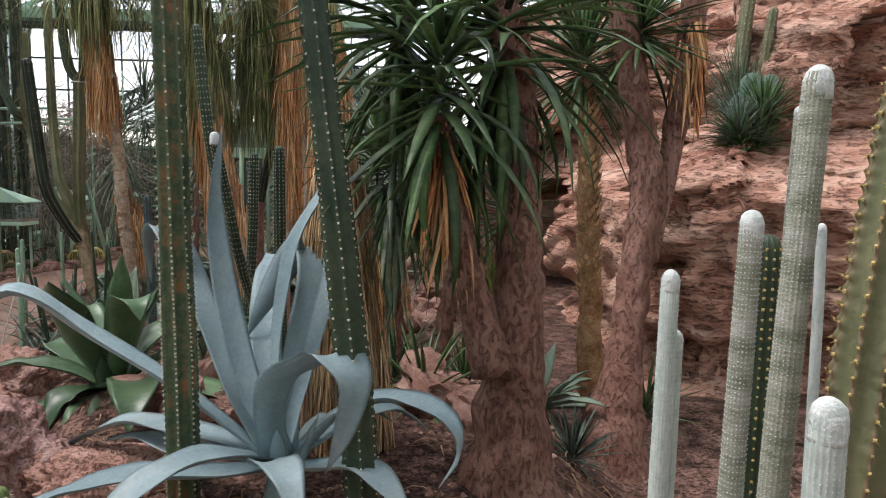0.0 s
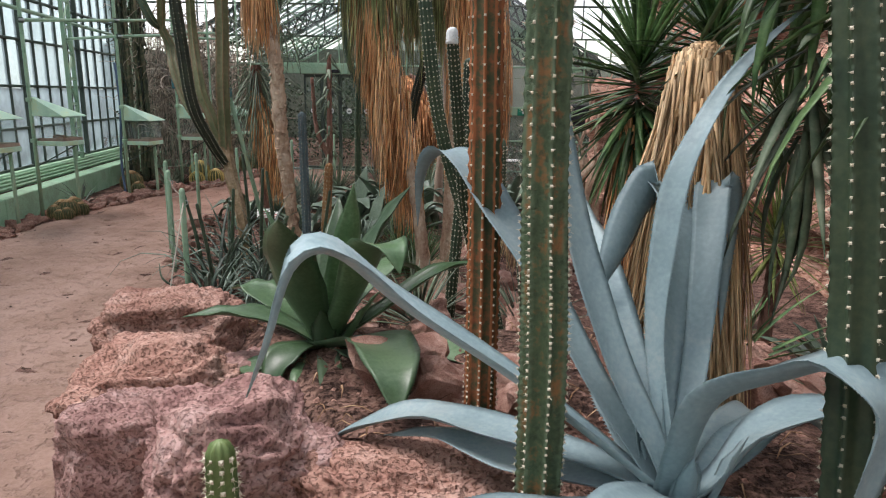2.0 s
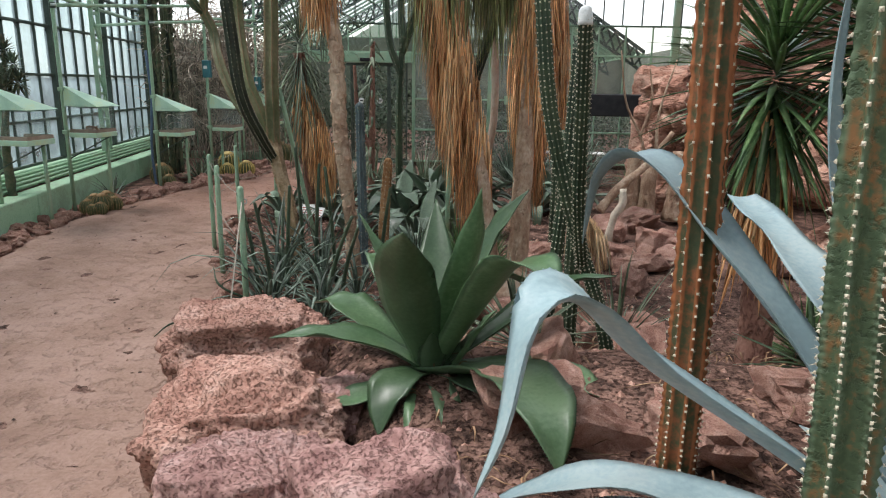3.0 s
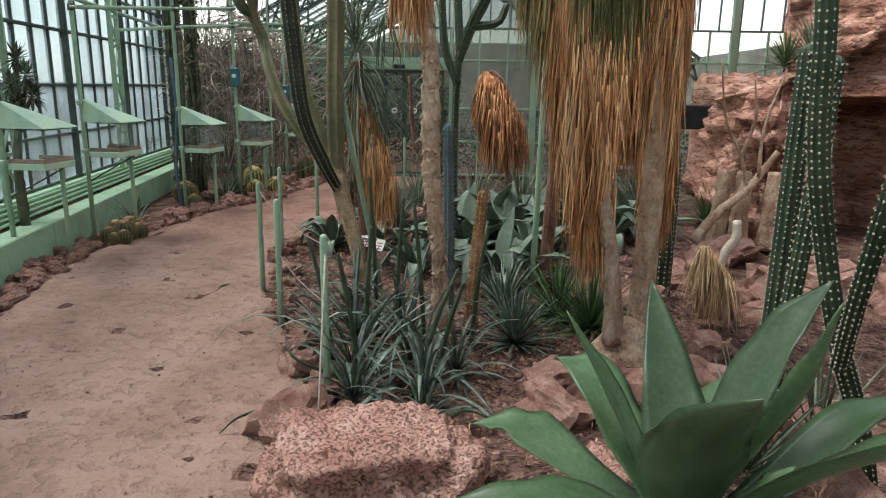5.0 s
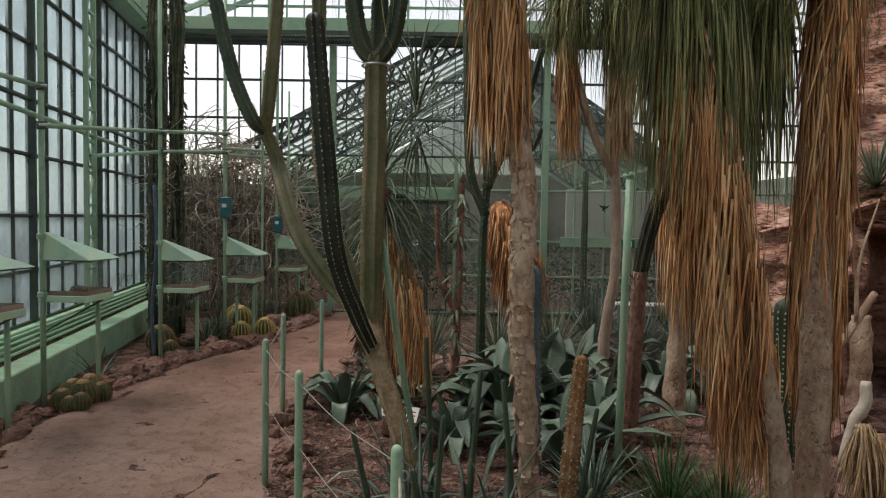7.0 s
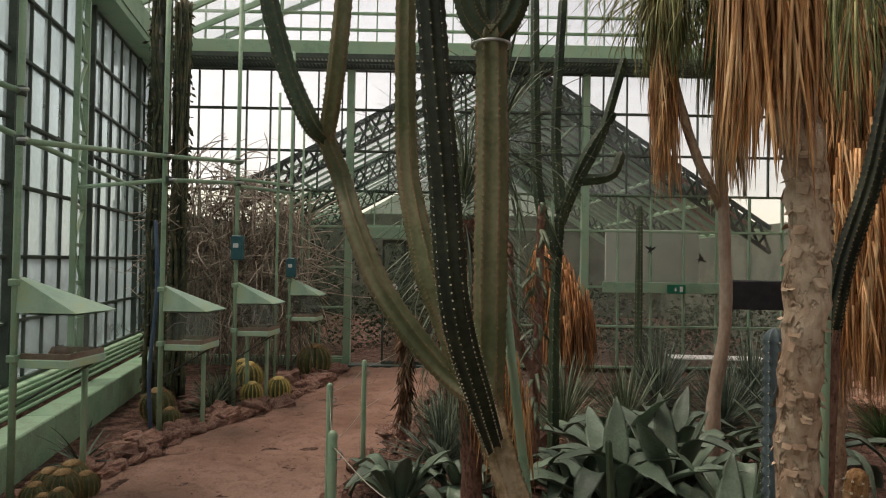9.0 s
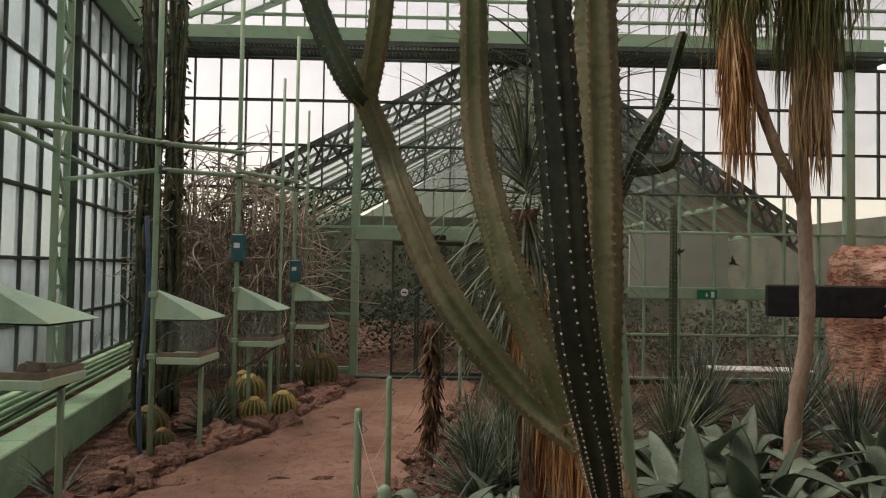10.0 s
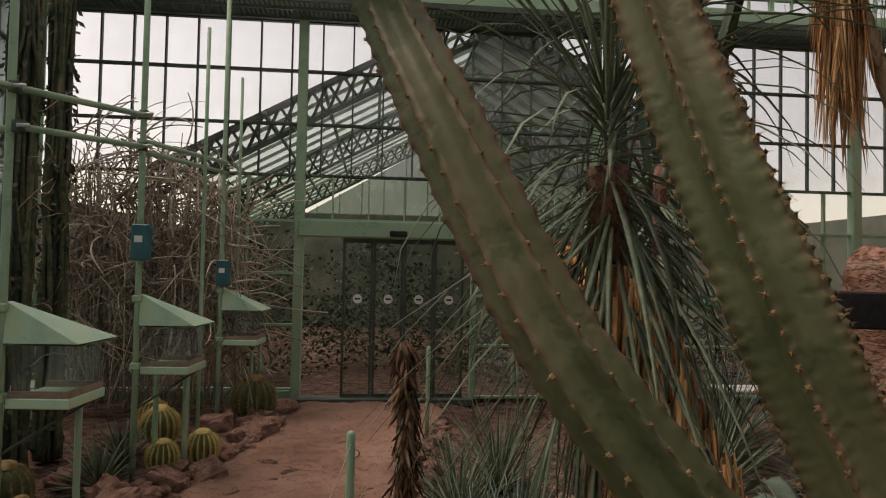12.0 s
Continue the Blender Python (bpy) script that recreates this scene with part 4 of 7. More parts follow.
for pts, w in (
    ([HEART, (-2.09, 3.88, 0.72), (-2.10, 3.68, 1.0), (-2.06, 3.5, 1.18)], 0.24),
    ([HEART, (-2.04, 4.25, 0.72), (-2.09, 4.58, 1.12)], 0.20),
    ([HEART, (-2.22, 4.16, 0.8), (-2.4, 4.23, 1.1)], 0.10),
    ([HEART, (-1.90, 4.16, 0.77), (-1.76, 4.24, 1.05), (-1.63, 4.26, 1.23)], 0.17),
    ([HEART, (-1.94, 3.98, 0.75), (-1.85, 3.85, 1.05), (-1.81, 3.79, 1.3)], 0.15),
    ([HEART, (-2.4, 4.3, 0.57), (-2.55, 4.38, 0.62), (-2.7, 4.45, 0.58)], 0.22),
    ([HEART, (-2.26, 4.02, 0.55), (-2.5, 3.98, 0.6), (-2.75, 3.96, 0.57)], 0.18),
    ([HEART, (-1.74, 4.15, 0.62), (-1.47, 4.3, 0.79), (-1.2, 4.41, 0.81)], 0.15),
    ([HEART, (-1.85, 3.88, 0.76), (-1.7, 3.62, 1.04), (-1.58, 3.45, 1.09), (-1.53, 3.38, 1.0)], 0.20),
    ([HEART, (-1.76, 3.78, 0.57), (-1.62, 3.5, 0.64), (-1.54, 3.28, 0.62), (-1.5, 3.14, 0.5)], 0.26),
    ([HEART, (-1.65, 4.0, 0.48), (-1.35, 3.95, 0.44), (-1.19, 3.9, 0.3)], 0.22),
    ([HEART, (-1.86, 3.75, 0.42), (-1.75, 3.55, 0.32), (-1.68, 3.44, 0.12)], 0.26),
    ([HEART, (-1.98, 3.75, 0.42), (-1.95, 3.55, 0.32), (-1.94, 3.42, 0.15)], 0.22),
    ([HEART, (-2.22, 3.86, 0.40), (-2.43, 3.8, 0.36), (-2.7, 3.8, 0.36)], 0.16),
    ([HEART, (-2.12, 3.84, 0.48), (-2.17, 3.72, 0.44), (-2.18, 3.62, 0.32)], 0.18),
    ([HEART, (-2.2, 4.2, 0.7), (-2.32, 4.36, 0.86), (-2.42, 4.48, 0.84)], 0.2),
    ([HEART, (-1.9, 4.3, 0.66), (-1.75, 4.5, 0.76), (-1.6, 4.66, 0.66)], 0.2),
    ([HEART, (-1.85, 3.95, 0.44), (-1.6, 3.75, 0.40), (-1.42, 3.6, 0.24)], 0.22),
):
    part("leaf", guided_leaf([Vector(p) - GREEN_AT for p in pts], w * 1.08, 0.22, 24), AGAVE, green_agave)
agave("agave", "small grey-green agave behind the trunk", (0.62, 4.3, ground_at(0.62, 4.3)), [], AGAVE_MID, rest=18, seed=8, size=0.55, width=0.1, low=5, high=70, droop=40)


def columnar(name, label, points, radii, ribs, rib, skin, spine_gap=0.05, spine=0.008, spine_mat=None, round_top=1.1, parent=None, rings=None, pname="stem", group="", scallop=0.0):
    """A ribbed cactus column along a path, with a spine tuft at every areole of its ribs; scallop notches the ribs between areoles."""
    owner = parent or thing(name, label, "cactus", (points[0][0], points[0][1], 0), group)
    o = Vector((owner.location.x, owner.location.y, 0)) if parent is None else Vector((parent.location.x, parent.location.y, 0))
    pts = [Vector(p) - o for p in points]
    length = sum((pts[k + 1] - pts[k]).length for k in range(len(pts) - 1))
    count = max(2, int(length / spine_gap))
    rings = rings or (min((count - 1) * 4 + 1, 400) if scallop else max(8, int(length / 0.07)))
    sub = 8 if scallop else 4
    v, f = tube(pts, radii, 10, rings, 0.05, 2, ribs, rib, round_top, 3.0, sub, scallop, count - 1)
    me = mesh_of(pname, v, f)
    crest = me.attributes.new("ridge", "FLOAT", "POINT")
    crest.data.foreach_set("value", [1 - abs(math.sin(math.pi * (i % (ribs * sub)) / sub)) for i in range(len(v))])
    stem = part(pname, me, skin, owner)
    if spine_mat is False:
        return owner
    tufts, rng = [], random.Random(count * 7 + ribs)
    for k, (p, d, s, u) in enumerate(frames_of(smooth_path(pts, count))):
        r = along(radii, k / (count - 1)) * (1 + scallop)
        for i in range(ribs):
            a = 2 * math.pi * i / ribs
            n = s * math.cos(a) + u * math.sin(a)
            t = n.cross(d)
            b = p + n * r * 0.985 + d * rng.uniform(-0.12, 0.12) * spine_gap
            q = spine * rng.uniform(0.38, 0.6)
            pad = [b - t * q - d * q, b + t * q - d * q, b + t * q + d * q, b - t * q + d * q, b + n * q * 1.2]
            tufts.append((pad, [(0, 1, 4), (1, 2, 4), (2, 3, 4), (3, 0, 4)]))
            for h in range(3):
                tip = b + n * spine * rng.uniform(0.8, 1.7) + (t * rng.uniform(-1, 1) + d * rng.uniform(-1, 1)) * spine * 1.1
                e = spine * 0.13
                tufts.append(([b - t * e, b + t * e, b + d * e * 1.6, tip], [(0, 1, 3), (1, 2, 3), (2, 0, 3)]))
    tagged(part("spine_coat", join(*tufts), spine_mat or SPINE, stem, "pale spine tufts along the ribs", smooth=False), kind="stuff")
    return owner


columnar("columnar_cactus", "tall ribbed cactus with corky rust patches on the bank", [(-1.0, 2.53, 0.3), (-1.0, 2.53, 1.0), (-1.02, 2.56, 1.6), (-1.04, 2.58, 3.0)], [0.062, 0.066, 0.06, 0.055], 7, 0.34, CACTUS_RUST, 0.030, 0.0075, scallop=0.04)
columnar("columnar_cactus", "tall dark ribbed cactus leaning beside the agave", [(-0.27, 2.36, 0.3), (-0.3, 2.36, 0.9), (-0.36, 2.37, 1.5), (-0.42, 2.40, 2.0), (-0.52, 2.45, 2.8)], [0.062, 0.066, 0.062, 0.055, 0.05], 7, 0.34, CACTUS, 0.036, 0.007, scallop=0.04)
columnar("columnar_cactus", "rust-brown corky cactus column", [(-1.19, 3.03, 0.3), (-1.19, 3.03, 1.2), (-1.22, 3.06, 3.0)], [0.055, 0.055, 0.05], 8, 0.26, surface("rusty_cactus_skin", (0.04, 0.062, 0.028), (0.075, 0.075, 0.032), 0.75, 5, 60, 0.7, 0.010, third=(0.26, 0.09, 0.035), ridge=((0.34, 0.12, 0.045), 0.86, 1.18)), 0.034, 0.0065, scallop=0.05)
for x, y, z, h, r in ((-1.84, 2.40, 0.55, 0.2, 0.045), (-1.62, 2.38, 0.42, 0.14, 0.04)):
    columnar("small_cactus", "small bright green spiny cactus between rocks", [(x, y, z - 0.15), (x, y, z), (x, y, z + h)], [r, r, r * 0.9], 9, 0.25, surface("bright_cactus_skin", (0.10, 0.16, 0.05), (0.18, 0.25, 0.09), 0.5, 6, 50, 0.2, 0.004), 0.022, 0.012)
WOOL_TIP = surface("woolly_tip", (0.45, 0.5, 0.47), (0.6, 0.64, 0.61), 1.0, 30, 150, 0.9, 0.01, third=(0.7, 0.72, 0.7), vary=0.05)
WHITE_CACTI = [((0.53, 1.56), 1.55, 0.026, 0.01, WOOL), ((0.56, 1.60), 1.40, 0.025, 0.01, WOOL), ((0.61, 1.34), 1.70, 0.028, 0.02, WOOL_OLD), ((0.78, 1.45), 2.0, 0.037, 0.06, WOOL_OLD), ((0.65, 1.10), 1.40, 0.038, 0.0, WOOL), ((1.62, 3.15), 2.1, 0.03, 0.03, WOOL_OLD), ((0.63, 1.27), 1.14, 0.012, 0.0, WOOL), ((1.9, 3.4), 1.55, 0.03, -0.03, WOOL)]
for at, top, r, lean, skin in WHITE_CACTI:
    x, y = at
    r *= 0.88
    w = columnar("woolly_cactus", "white-haired columnar cactus on gravel", [(x - lean, y, ground_at(x, y) - 0.05), (x - lean / 2, y, top * 0.6), (x, y, top - r)], [r, r, r * 0.92], 20, 0.05, skin, 0.012, 0.0022, WHITE_WOOL, group="white-haired cacti")
    part("woolly_cap", tube([(lean, 0, top - r * 2.2), (lean, 0, top - r * 0.9)], [r * 0.93, r * 0.9], 14, 6, 0.12, 4, 0, 0, 1.1), WOOL_TIP, w, "dense white hair at the tip")
columnar("columnar_cactus", "green ribbed cactus with yellow spines leaning outward", [(0.80, 1.3, 0.2), (0.81, 1.3, 0.9), (0.85, 1.3, 1.5), (0.90, 1.3, 2.0)], [0.075, 0.075, 0.07, 0.06], 9, 0.25, CACTUS_MID, 0.034, 0.007, SPINE_Y, scallop=0.05)
columnar("columnar_cactus", "dark green cactus behind the white-haired ones", [(1.25, 2.6, 0.0), (1.25, 2.6, 0.8), (1.25, 2.6, 1.5)], [0.055, 0.055, 0.05], 11, 0.25, CACTUS, 0.04, 0.010, SPINE_Y)


def trunk(parent, points, radii, material, rough=0.35, n=16, rings=40, seed=0, name="trunk"):
    o = Vector(parent.location)
    return part(name, tube([Vector(p) - o for p in points], radii, n, rings, rough, seed), material, parent)


def strap_crown(parent, centre, count, length, width, material, seed, e_lo=-60, e_hi=85, droop=40, name="crown", fold=0.25, spread=0.08, n=5, short=0.75, label=""):
    """A head of strap leaves that spring from a short axis."""
    rng = random.Random(seed)
    c = Vector(centre) - Vector(parent.location)
    pieces = []
    for k in range(count):
        s = k / (count - 1)
        e = e_lo + (e_hi - e_lo) * s + rng.uniform(-12, 12)
        az = k * 137.5 + rng.uniform(-15, 15)
        b = c + Vector((0.02 * math.cos(radians(az)), 0.02 * math.sin(radians(az)), spread * (s - 0.5) * 2))
        ln = length * rng.uniform(short, 1.15)
        path = leaf_path(b, az, e, ln, droop * rng.uniform(0.3, 1.5), None, n, rng.uniform(-10, 10))
        a = radians(az + 90)
        pieces.append(strip(path, [width * 0.6, width, width * 0.95, width * 0.6, 0.001], Vector((-math.cos(a), -math.sin(a), 0)), fold, width * 0.12))
    return part(name, join(*pieces), material, parent, label)


def skirt(parent, axis, radii, count, material, seed, length=0.6, width=0.012, name="dry_skirt", spread=0.25, label=""):
    """Dry leaves hanging thickly round an axis that runs from top to bottom."""
    rng = random.Random(seed)
    o = Vector(parent.location)
    path = smooth_path([Vector(p) - o for p in axis], 24)
    pieces = []
    for k in range(count):
        s = rng.random() ** 1.15 * 0.93
        i = s * 23
        c = path[int(i)].lerp(path[min(int(i) + 1, 23)], i - int(i))
        r = along(radii, s)
        a = rng.uniform(0, 2 * math.pi)
        out = Vector((math.cos(a), math.sin(a), 0))
        ln = length * rng.uniform(0.6, 1.25)
        rr = r * rng.uniform(0.35, 1.0)
        side = Vector((-out.y, out.x, 0))
        sway = side * rng.gauss(0, 0.05)
        flick = rng.gauss(0, 0.3) * spread
        pts = []
        for q in range(5):
            t = q / 4
            s2 = min(s + t * ln * 0.55, 1)
            r2 = along(radii, min(s + 0.25 * t, 1))
            drop = Vector((0, 0, -ln * t))
            pts.append(c + out * (rr * 0.75 + (r2 - r) * 0.6 * t + spread * 0.28 * t * (1 - 0.5 * t) + flick * t * 0.22) + sway * t + drop)
        pieces.append(strip(pts, [width, width, width * 0.9, width * 0.7, 0.001], side, 0.35 * rng.choice((-1, 1)), width * 0.15))
    return part(name, join(*pieces), material, parent, label)


# thatched cone beside the agave
cone = thing("thatched_yucca", "yucca stem wrapped in a straw-coloured cone of dead leaves", "yucca", (-0.45, 3.25, 0.35))
trunk(cone, [(-0.45, 3.25, 0.2), (-0.47, 3.25, 1.0), (-0.5, 3.22, 1.8)], [0.1, 0.09, 0.06], TRUNK)
skirt(cone, [(-0.5, 3.22, 1.87), (-0.5, 3.22, 1.75), (-0.47, 3.25, 1.2), (-0.45, 3.26, 0.55)], [0.05, 0.13, 0.18, 0.23, 0.27, 0.27], 2400, THATCH_P, 11, 0.62, 0.014, spread=0.2)

# big swollen trunk with hanging yucca heads
big = thing("yucca_tree", "old yucca with thick reddish trunk and drooping leafy heads", "yucca", (0.33, 2.9, 0.3))
trunk(big, [(0.33, 2.9, 0.15), (0.31, 2.9, 0.6), (0.33, 2.92, 1.1), (0.33, 2.95, 1.7), (0.28, 2.98, 2.3), (0.1, 3.0, 3.0)], [0.28, 0.175, 0.115, 0.09, 0.085, 0.08], TRUNK, 0.22, 22, 70, 3)
trunk(big, [(0.22, 2.82, 0.95), (0.16, 2.78, 1.15), (0.10, 2.76, 1.4), (0.02, 2.76, 1.7), (-0.03, 2.78, 2.0)], [0.10, 0.075, 0.06, 0.05, 0.05], TRUNK, 0.25, 14, 26, 5, "branch")
strap_crown(big, (-0.02, 2.75, 2.08), 62, 0.66, 0.05, LEAF, 21, -80, 60, 60, spread=0.22, n=7)
strap_crown(big, (-0.22, 3.05, 1.8), 45, 0.5, 0.032, LEAF_DULL, 24, -88, 30, 40, spread=0.3, n=6, name="withered_leaves")
strap_crown(big, (0.25, 2.95, 2.35), 80, 0.75, 0.05, LEAF, 22, -80, 70, 50, spread=0.2, n=7)
strap_crown(big, (-0.2, 3.1, 2.4), 80, 0.75, 0.05, LEAF, 23, -70, 70, 40, spread=0.15, n=7)
skirt(big, [(-0.02, 2.76, 2.0), (0.0, 2.76, 1.75), (0.05, 2.76, 1.55)], [0.05, 0.09, 0.08], 110, THATCH, 12, 0.3, 0.02, spread=0.25)
second = thing("yucca_tree", "yucca with a forked grey-brown trunk before the rock ledge", "yucca", (1.12, 4.15, 0.0))
trunk(second, [(1.08, 4.1, -0.1), (1.1, 4.15, 0.25), (1.17, 4.25, 0.6), (1.28, 4.45, 1.2), (1.36, 4.6, 1.75), (1.28, 4.65, 2.3), (1.1, 4.65, 3.2)], [0.3, 0.19, 0.115, 0.1, 0.115, 0.1, 0.09], TRUNK, 0.3, 20, 60, 7)
trunk(second, [(1.42, 4.6, 1.2), (1.52, 4.7, 1.7), (1.6, 4.76, 2.2), (1.7, 4.78, 3.1)], [0.045, 0.07, 0.085, 0.08], TRUNK, 0.25, 14, 40, 9, "branch")
scaly = thing("yucca_tree", "slender yucca with scaly orange-brown stem", "yucca", (1.1, 5.1, 0.0))
trunk(scaly, [(1.15, 5.1, -0.05), (1.13, 5.12, 0.8), (1.1, 5.14, 1.3), (1.08, 5.14, 1.9), (1.02, 5.14, 2.5)], [0.1, 0.09, 0.085, 0.075, 0.06], TRUNK_SCALY, 0.3, 14, 50, 11)
scales = []
rs = random.Random(77)
for k in range(330):
    a, z = k * 2.4, 0.9 + 1.4 * k / 330
    o = Vector((math.cos(a), math.sin(a), 0))
    r = 0.085 - 0.012 * (z - 0.9)
    c = Vector((0.02 - 0.03 * (z - 0.9), 0.04, z)) + o * r
    t = Vector((-o.y, o.x, 0)) * 0.022
    scales.append(([c - t, c + t, c + o * 0.03 + Vector((0, 0, 0.035 + rs.uniform(-0.01, 0.02))), c - Vector((0, 0, 0.02)) + o * 0.002], [(0, 1, 2), (1, 0, 3), (0, 2, 3), (2, 1, 3)]))
tagged(part("scaly_bark", join(*scales), THATCH_P, scaly, "pale leaf-base scales", smooth=False), kind="stuff")
strap_crown(scaly, (1.02, 5.14, 2.6), 130, 0.75, 0.035, LEAF, 31, -45, 75, 20, spread=0.15)
strap_crown(second, (1.3, 4.65, 2.75), 90, 0.6, 0.035, LEAF, 32, -40, 70, 25, spread=0.1)
skirt(second, [(1.68, 4.78, 2.95), (1.65, 4.78, 2.5)], [0.1, 0.16], 170, THATCH, 33, 0.45, 0.03, spread=0.2)
fan = thing("yucca_tree", "yucca with stiff dark green heads behind the thatched stem", "yucca", (-0.75, 5.4, 0.1))
trunk(fan, [(-0.35, 4.9, 0.0), (-0.38, 4.92, 0.7), (-0.42, 4.95, 1.5)], [0.1, 0.09, 0.07], TRUNK)
trunk(fan, [(-0.1, 4.7, 0.0), (0.0, 4.72, 0.6), (0.1, 4.75, 1.2)], [0.09, 0.07, 0.06], TRUNK, name="branch")
strap_crown(fan, (-0.42, 4.95, 1.75), 200, 0.62, 0.035, LEAF, 41, -75, 80, 18, spread=0.25)
strap_crown(fan, (-0.05, 4.85, 1.95), 160, 0.55, 0.035, LEAF, 42, -60, 80, 15, spread=0.2)
strap_crown(fan, (0.5, 5.2, 1.5), 130, 0.5, 0.025, LEAF, 43, -40, 70, 12, spread=0.12)
skirt(fan, [(-0.42, 4.95, 1.6), (-0.4, 4.93, 1.0)], [0.12, 0.2], 220, THATCH, 44, 0.5, 0.02, spread=0.2)

# twin-stemmed ponytail tree with long brown skirts
twin = thing("ponytail_tree", "twin-stemmed ponytail tree with long rust-brown leaf skirts", "ponytail tree", (-1.8, 6.9, -0.05))
trunk(twin, [(-1.8, 6.88, -0.12), (-1.8, 6.88, 0.02), (-1.85, 6.85, 0.14)], [0.26, 0.22, 0.12], TRUNK_PALE, 0.15, 18, 8, 1, "swollen_base")
trunk(twin, [(-1.9, 6.78, 0.05), (-1.95, 6.78, 0.6), (-2.15, 6.8, 1.6), (-2.42, 6.85, 3.2), (-2.5, 6.85, 3.9)], [0.075, 0.055, 0.06, 0.06, 0.05], TRUNK_PALE, 0.2, 12, 40, 2)
trunk(twin, [(-1.7, 7.0, 0.05), (-1.68, 7.03, 0.6), (-1.66, 7.1, 1.6), (-1.6, 7.15, 3.2), (-1.55, 7.15, 4.2)], [0.09, 0.08, 0.075, 0.07, 0.06], TRUNK_PALE, 0.2, 12, 40, 4)
skirt(twin, [(-2.5, 6.86, 3.7), (-2.38, 6.85, 2.6), (-2.2, 6.84, 1.6), (-2.0, 6.9, 0.9)], [0.1, 0.2, 0.24, 0.16], 2200, THATCH, 51, 0.6, 0.014, spread=0.12)
skirt(twin, [(-1.58, 7.15, 4.1), (-1.62, 7.14, 2.8), (-1.64, 7.16, 1.8), (-1.6, 7.2, 1.05)], [0.12, 0.18, 0.18, 0.13], 1900, THATCH, 52, 0.6, 0.014, spread=0.1)
skirt(twin, [(-2.5, 6.86, 3.5), (-2.42, 6.9, 3.0), (-2.35, 6.95, 2.5)], [0.2, 0.34, 0.36], 900, LEAF_HANG, 57, 0.75, 0.013, "green_fringe", 0.25)
skirt(twin, [(-2.0, 7.3, 3.5), (-1.98, 7.3, 3.0), (-1.98, 7.3, 2.5)], [0.2, 0.3, 0.3], 600, LEAF_HANG, 58, 0.75, 0.013, "green_fringe", 0.25)
strap_crown(twin, (-2.5, 6.85, 3.9), 420, 1.5, 0.014, LEAF_HANG, 54, -30, 70, 150, n=9, spread=0.2)
strap_crown(twin, (-2.0, 7.3, 3.6), 300, 1.3, 0.014, LEAF_HANG, 55, -30, 70, 150, n=9, spread=0.2)
strap_crown(twin, (-1.55, 7.15, 4.5), 300, 1.3, 0.014, LEAF_HANG, 56, -20, 70, 150, n=9, spread=0.2)

third = thing("ponytail_tree", "stout ponytail tree with a broad brown skirt to the ground", "ponytail tree", (-1.7, 9.6, -0.05))
trunk(third, [(-1.75, 9.6, -0.1), (-1.72, 9.6, 0.5), (-1.7, 9.6, 1.5), (-1.65, 9.6, 3.8)], [0.12, 0.09, 0.08, 0.07], TRUNK_PALE, 0.2, 12, 30, 12)
skirt(third, [(-1.6, 9.6, 3.9), (-1.58, 9.6, 2.8), (-1.56, 9.6, 1.9), (-1.56, 9.6, 1.35)], [0.2, 0.42, 0.5, 0.44], 2600, THATCH, 53, 0.65, 0.016, spread=0.12)
skirt(third, [(-1.66, 9.6, 4.3), (-1.66, 9.6, 3.3)], [0.25, 0.4], 500, LEAF_HANG, 73, 0.8, 0.014, "green_fringe", 0.25)

# peeling pale trunk with its own skirt high up
peel = thing("ponytail_tree", "ponytail tree with pale peeling trunk and high brown skirt", "ponytail tree", (-3.15, 6.8, -0.05))
trunk(peel, [(-3.12, 6.9, -0.1), (-3.14, 6.86, 0.5), (-3.2, 6.78, 1.3), (-3.2, 6.72, 1.9), (-3.3, 6.7, 2.6), (-3.35, 6.7, 3.6)], [0.075, 0.052, 0.062, 0.06, 0.055, 0.05], TRUNK_PALE, 0.35, 14, 70, 6)
flakes, rng = [], random.Random(88)
bark = smooth_path([Vector(p) - Vector(peel.location) for p in ((-3.14, 6.86, 0.5), (-3.2, 6.78, 1.3), (-3.2, 6.72, 1.9), (-3.3, 6.7, 2.6))], 60)
for k in range(300):
    c, a = bark[rng.randrange(60)] + Vector((0, 0, rng.uniform(-0.02, 0.02))), rng.uniform(0, 6.283)
    o = Vector((math.cos(a), math.sin(a), 0))
    t, w, h = Vector((-o.y, o.x, 0)), rng.uniform(0.006, 0.022), rng.uniform(0.008, 0.04)
    c = c + o * 0.058
    lift = o * rng.uniform(0.004, 0.018)
    flakes.append(([c - t * w, c + t * w, c + t * w * 0.7 + Vector((0, 0, -h)) + lift, c - t * w * 0.8 + Vector((0, 0, -h * 0.9)) + lift, c + o * 0.004 + Vector((0, 0, -h * 0.4))], [(0, 1, 2, 3), (0, 4, 1), (1, 4, 2), (2, 4, 3), (3, 4, 0)]))
tagged(part("peeling_bark", join(*flakes), surface("bark_flake", (0.28, 0.18, 0.12), (0.42, 0.29, 0.2), 0.85, 9, 60, 0, vary=0.3, third=(0.5, 0.39, 0.28), island=True), peel, "papery peeling bark flakes", smooth=False), kind="stuff")
skirt(peel, [(-3.38, 6.7, 3.6), (-3.34, 6.7, 2.9), (-3.3, 6.7, 2.5)], [0.08, 0.17, 0.19], 700, THATCH, 61, 0.55, 0.014, spread=0.12)
skirt(peel, [(-3.4, 6.72, 3.9), (-3.4, 6.72, 3.4)], [0.2, 0.3], 300, LEAF_HANG, 59, 0.7, 0.013, "green_fringe", 0.25)
strap_crown(peel, (-3.38, 6.7, 3.8), 350, 1.2, 0.014, LEAF_HANG, 62, -30, 70, 150, n=9, spread=0.2)

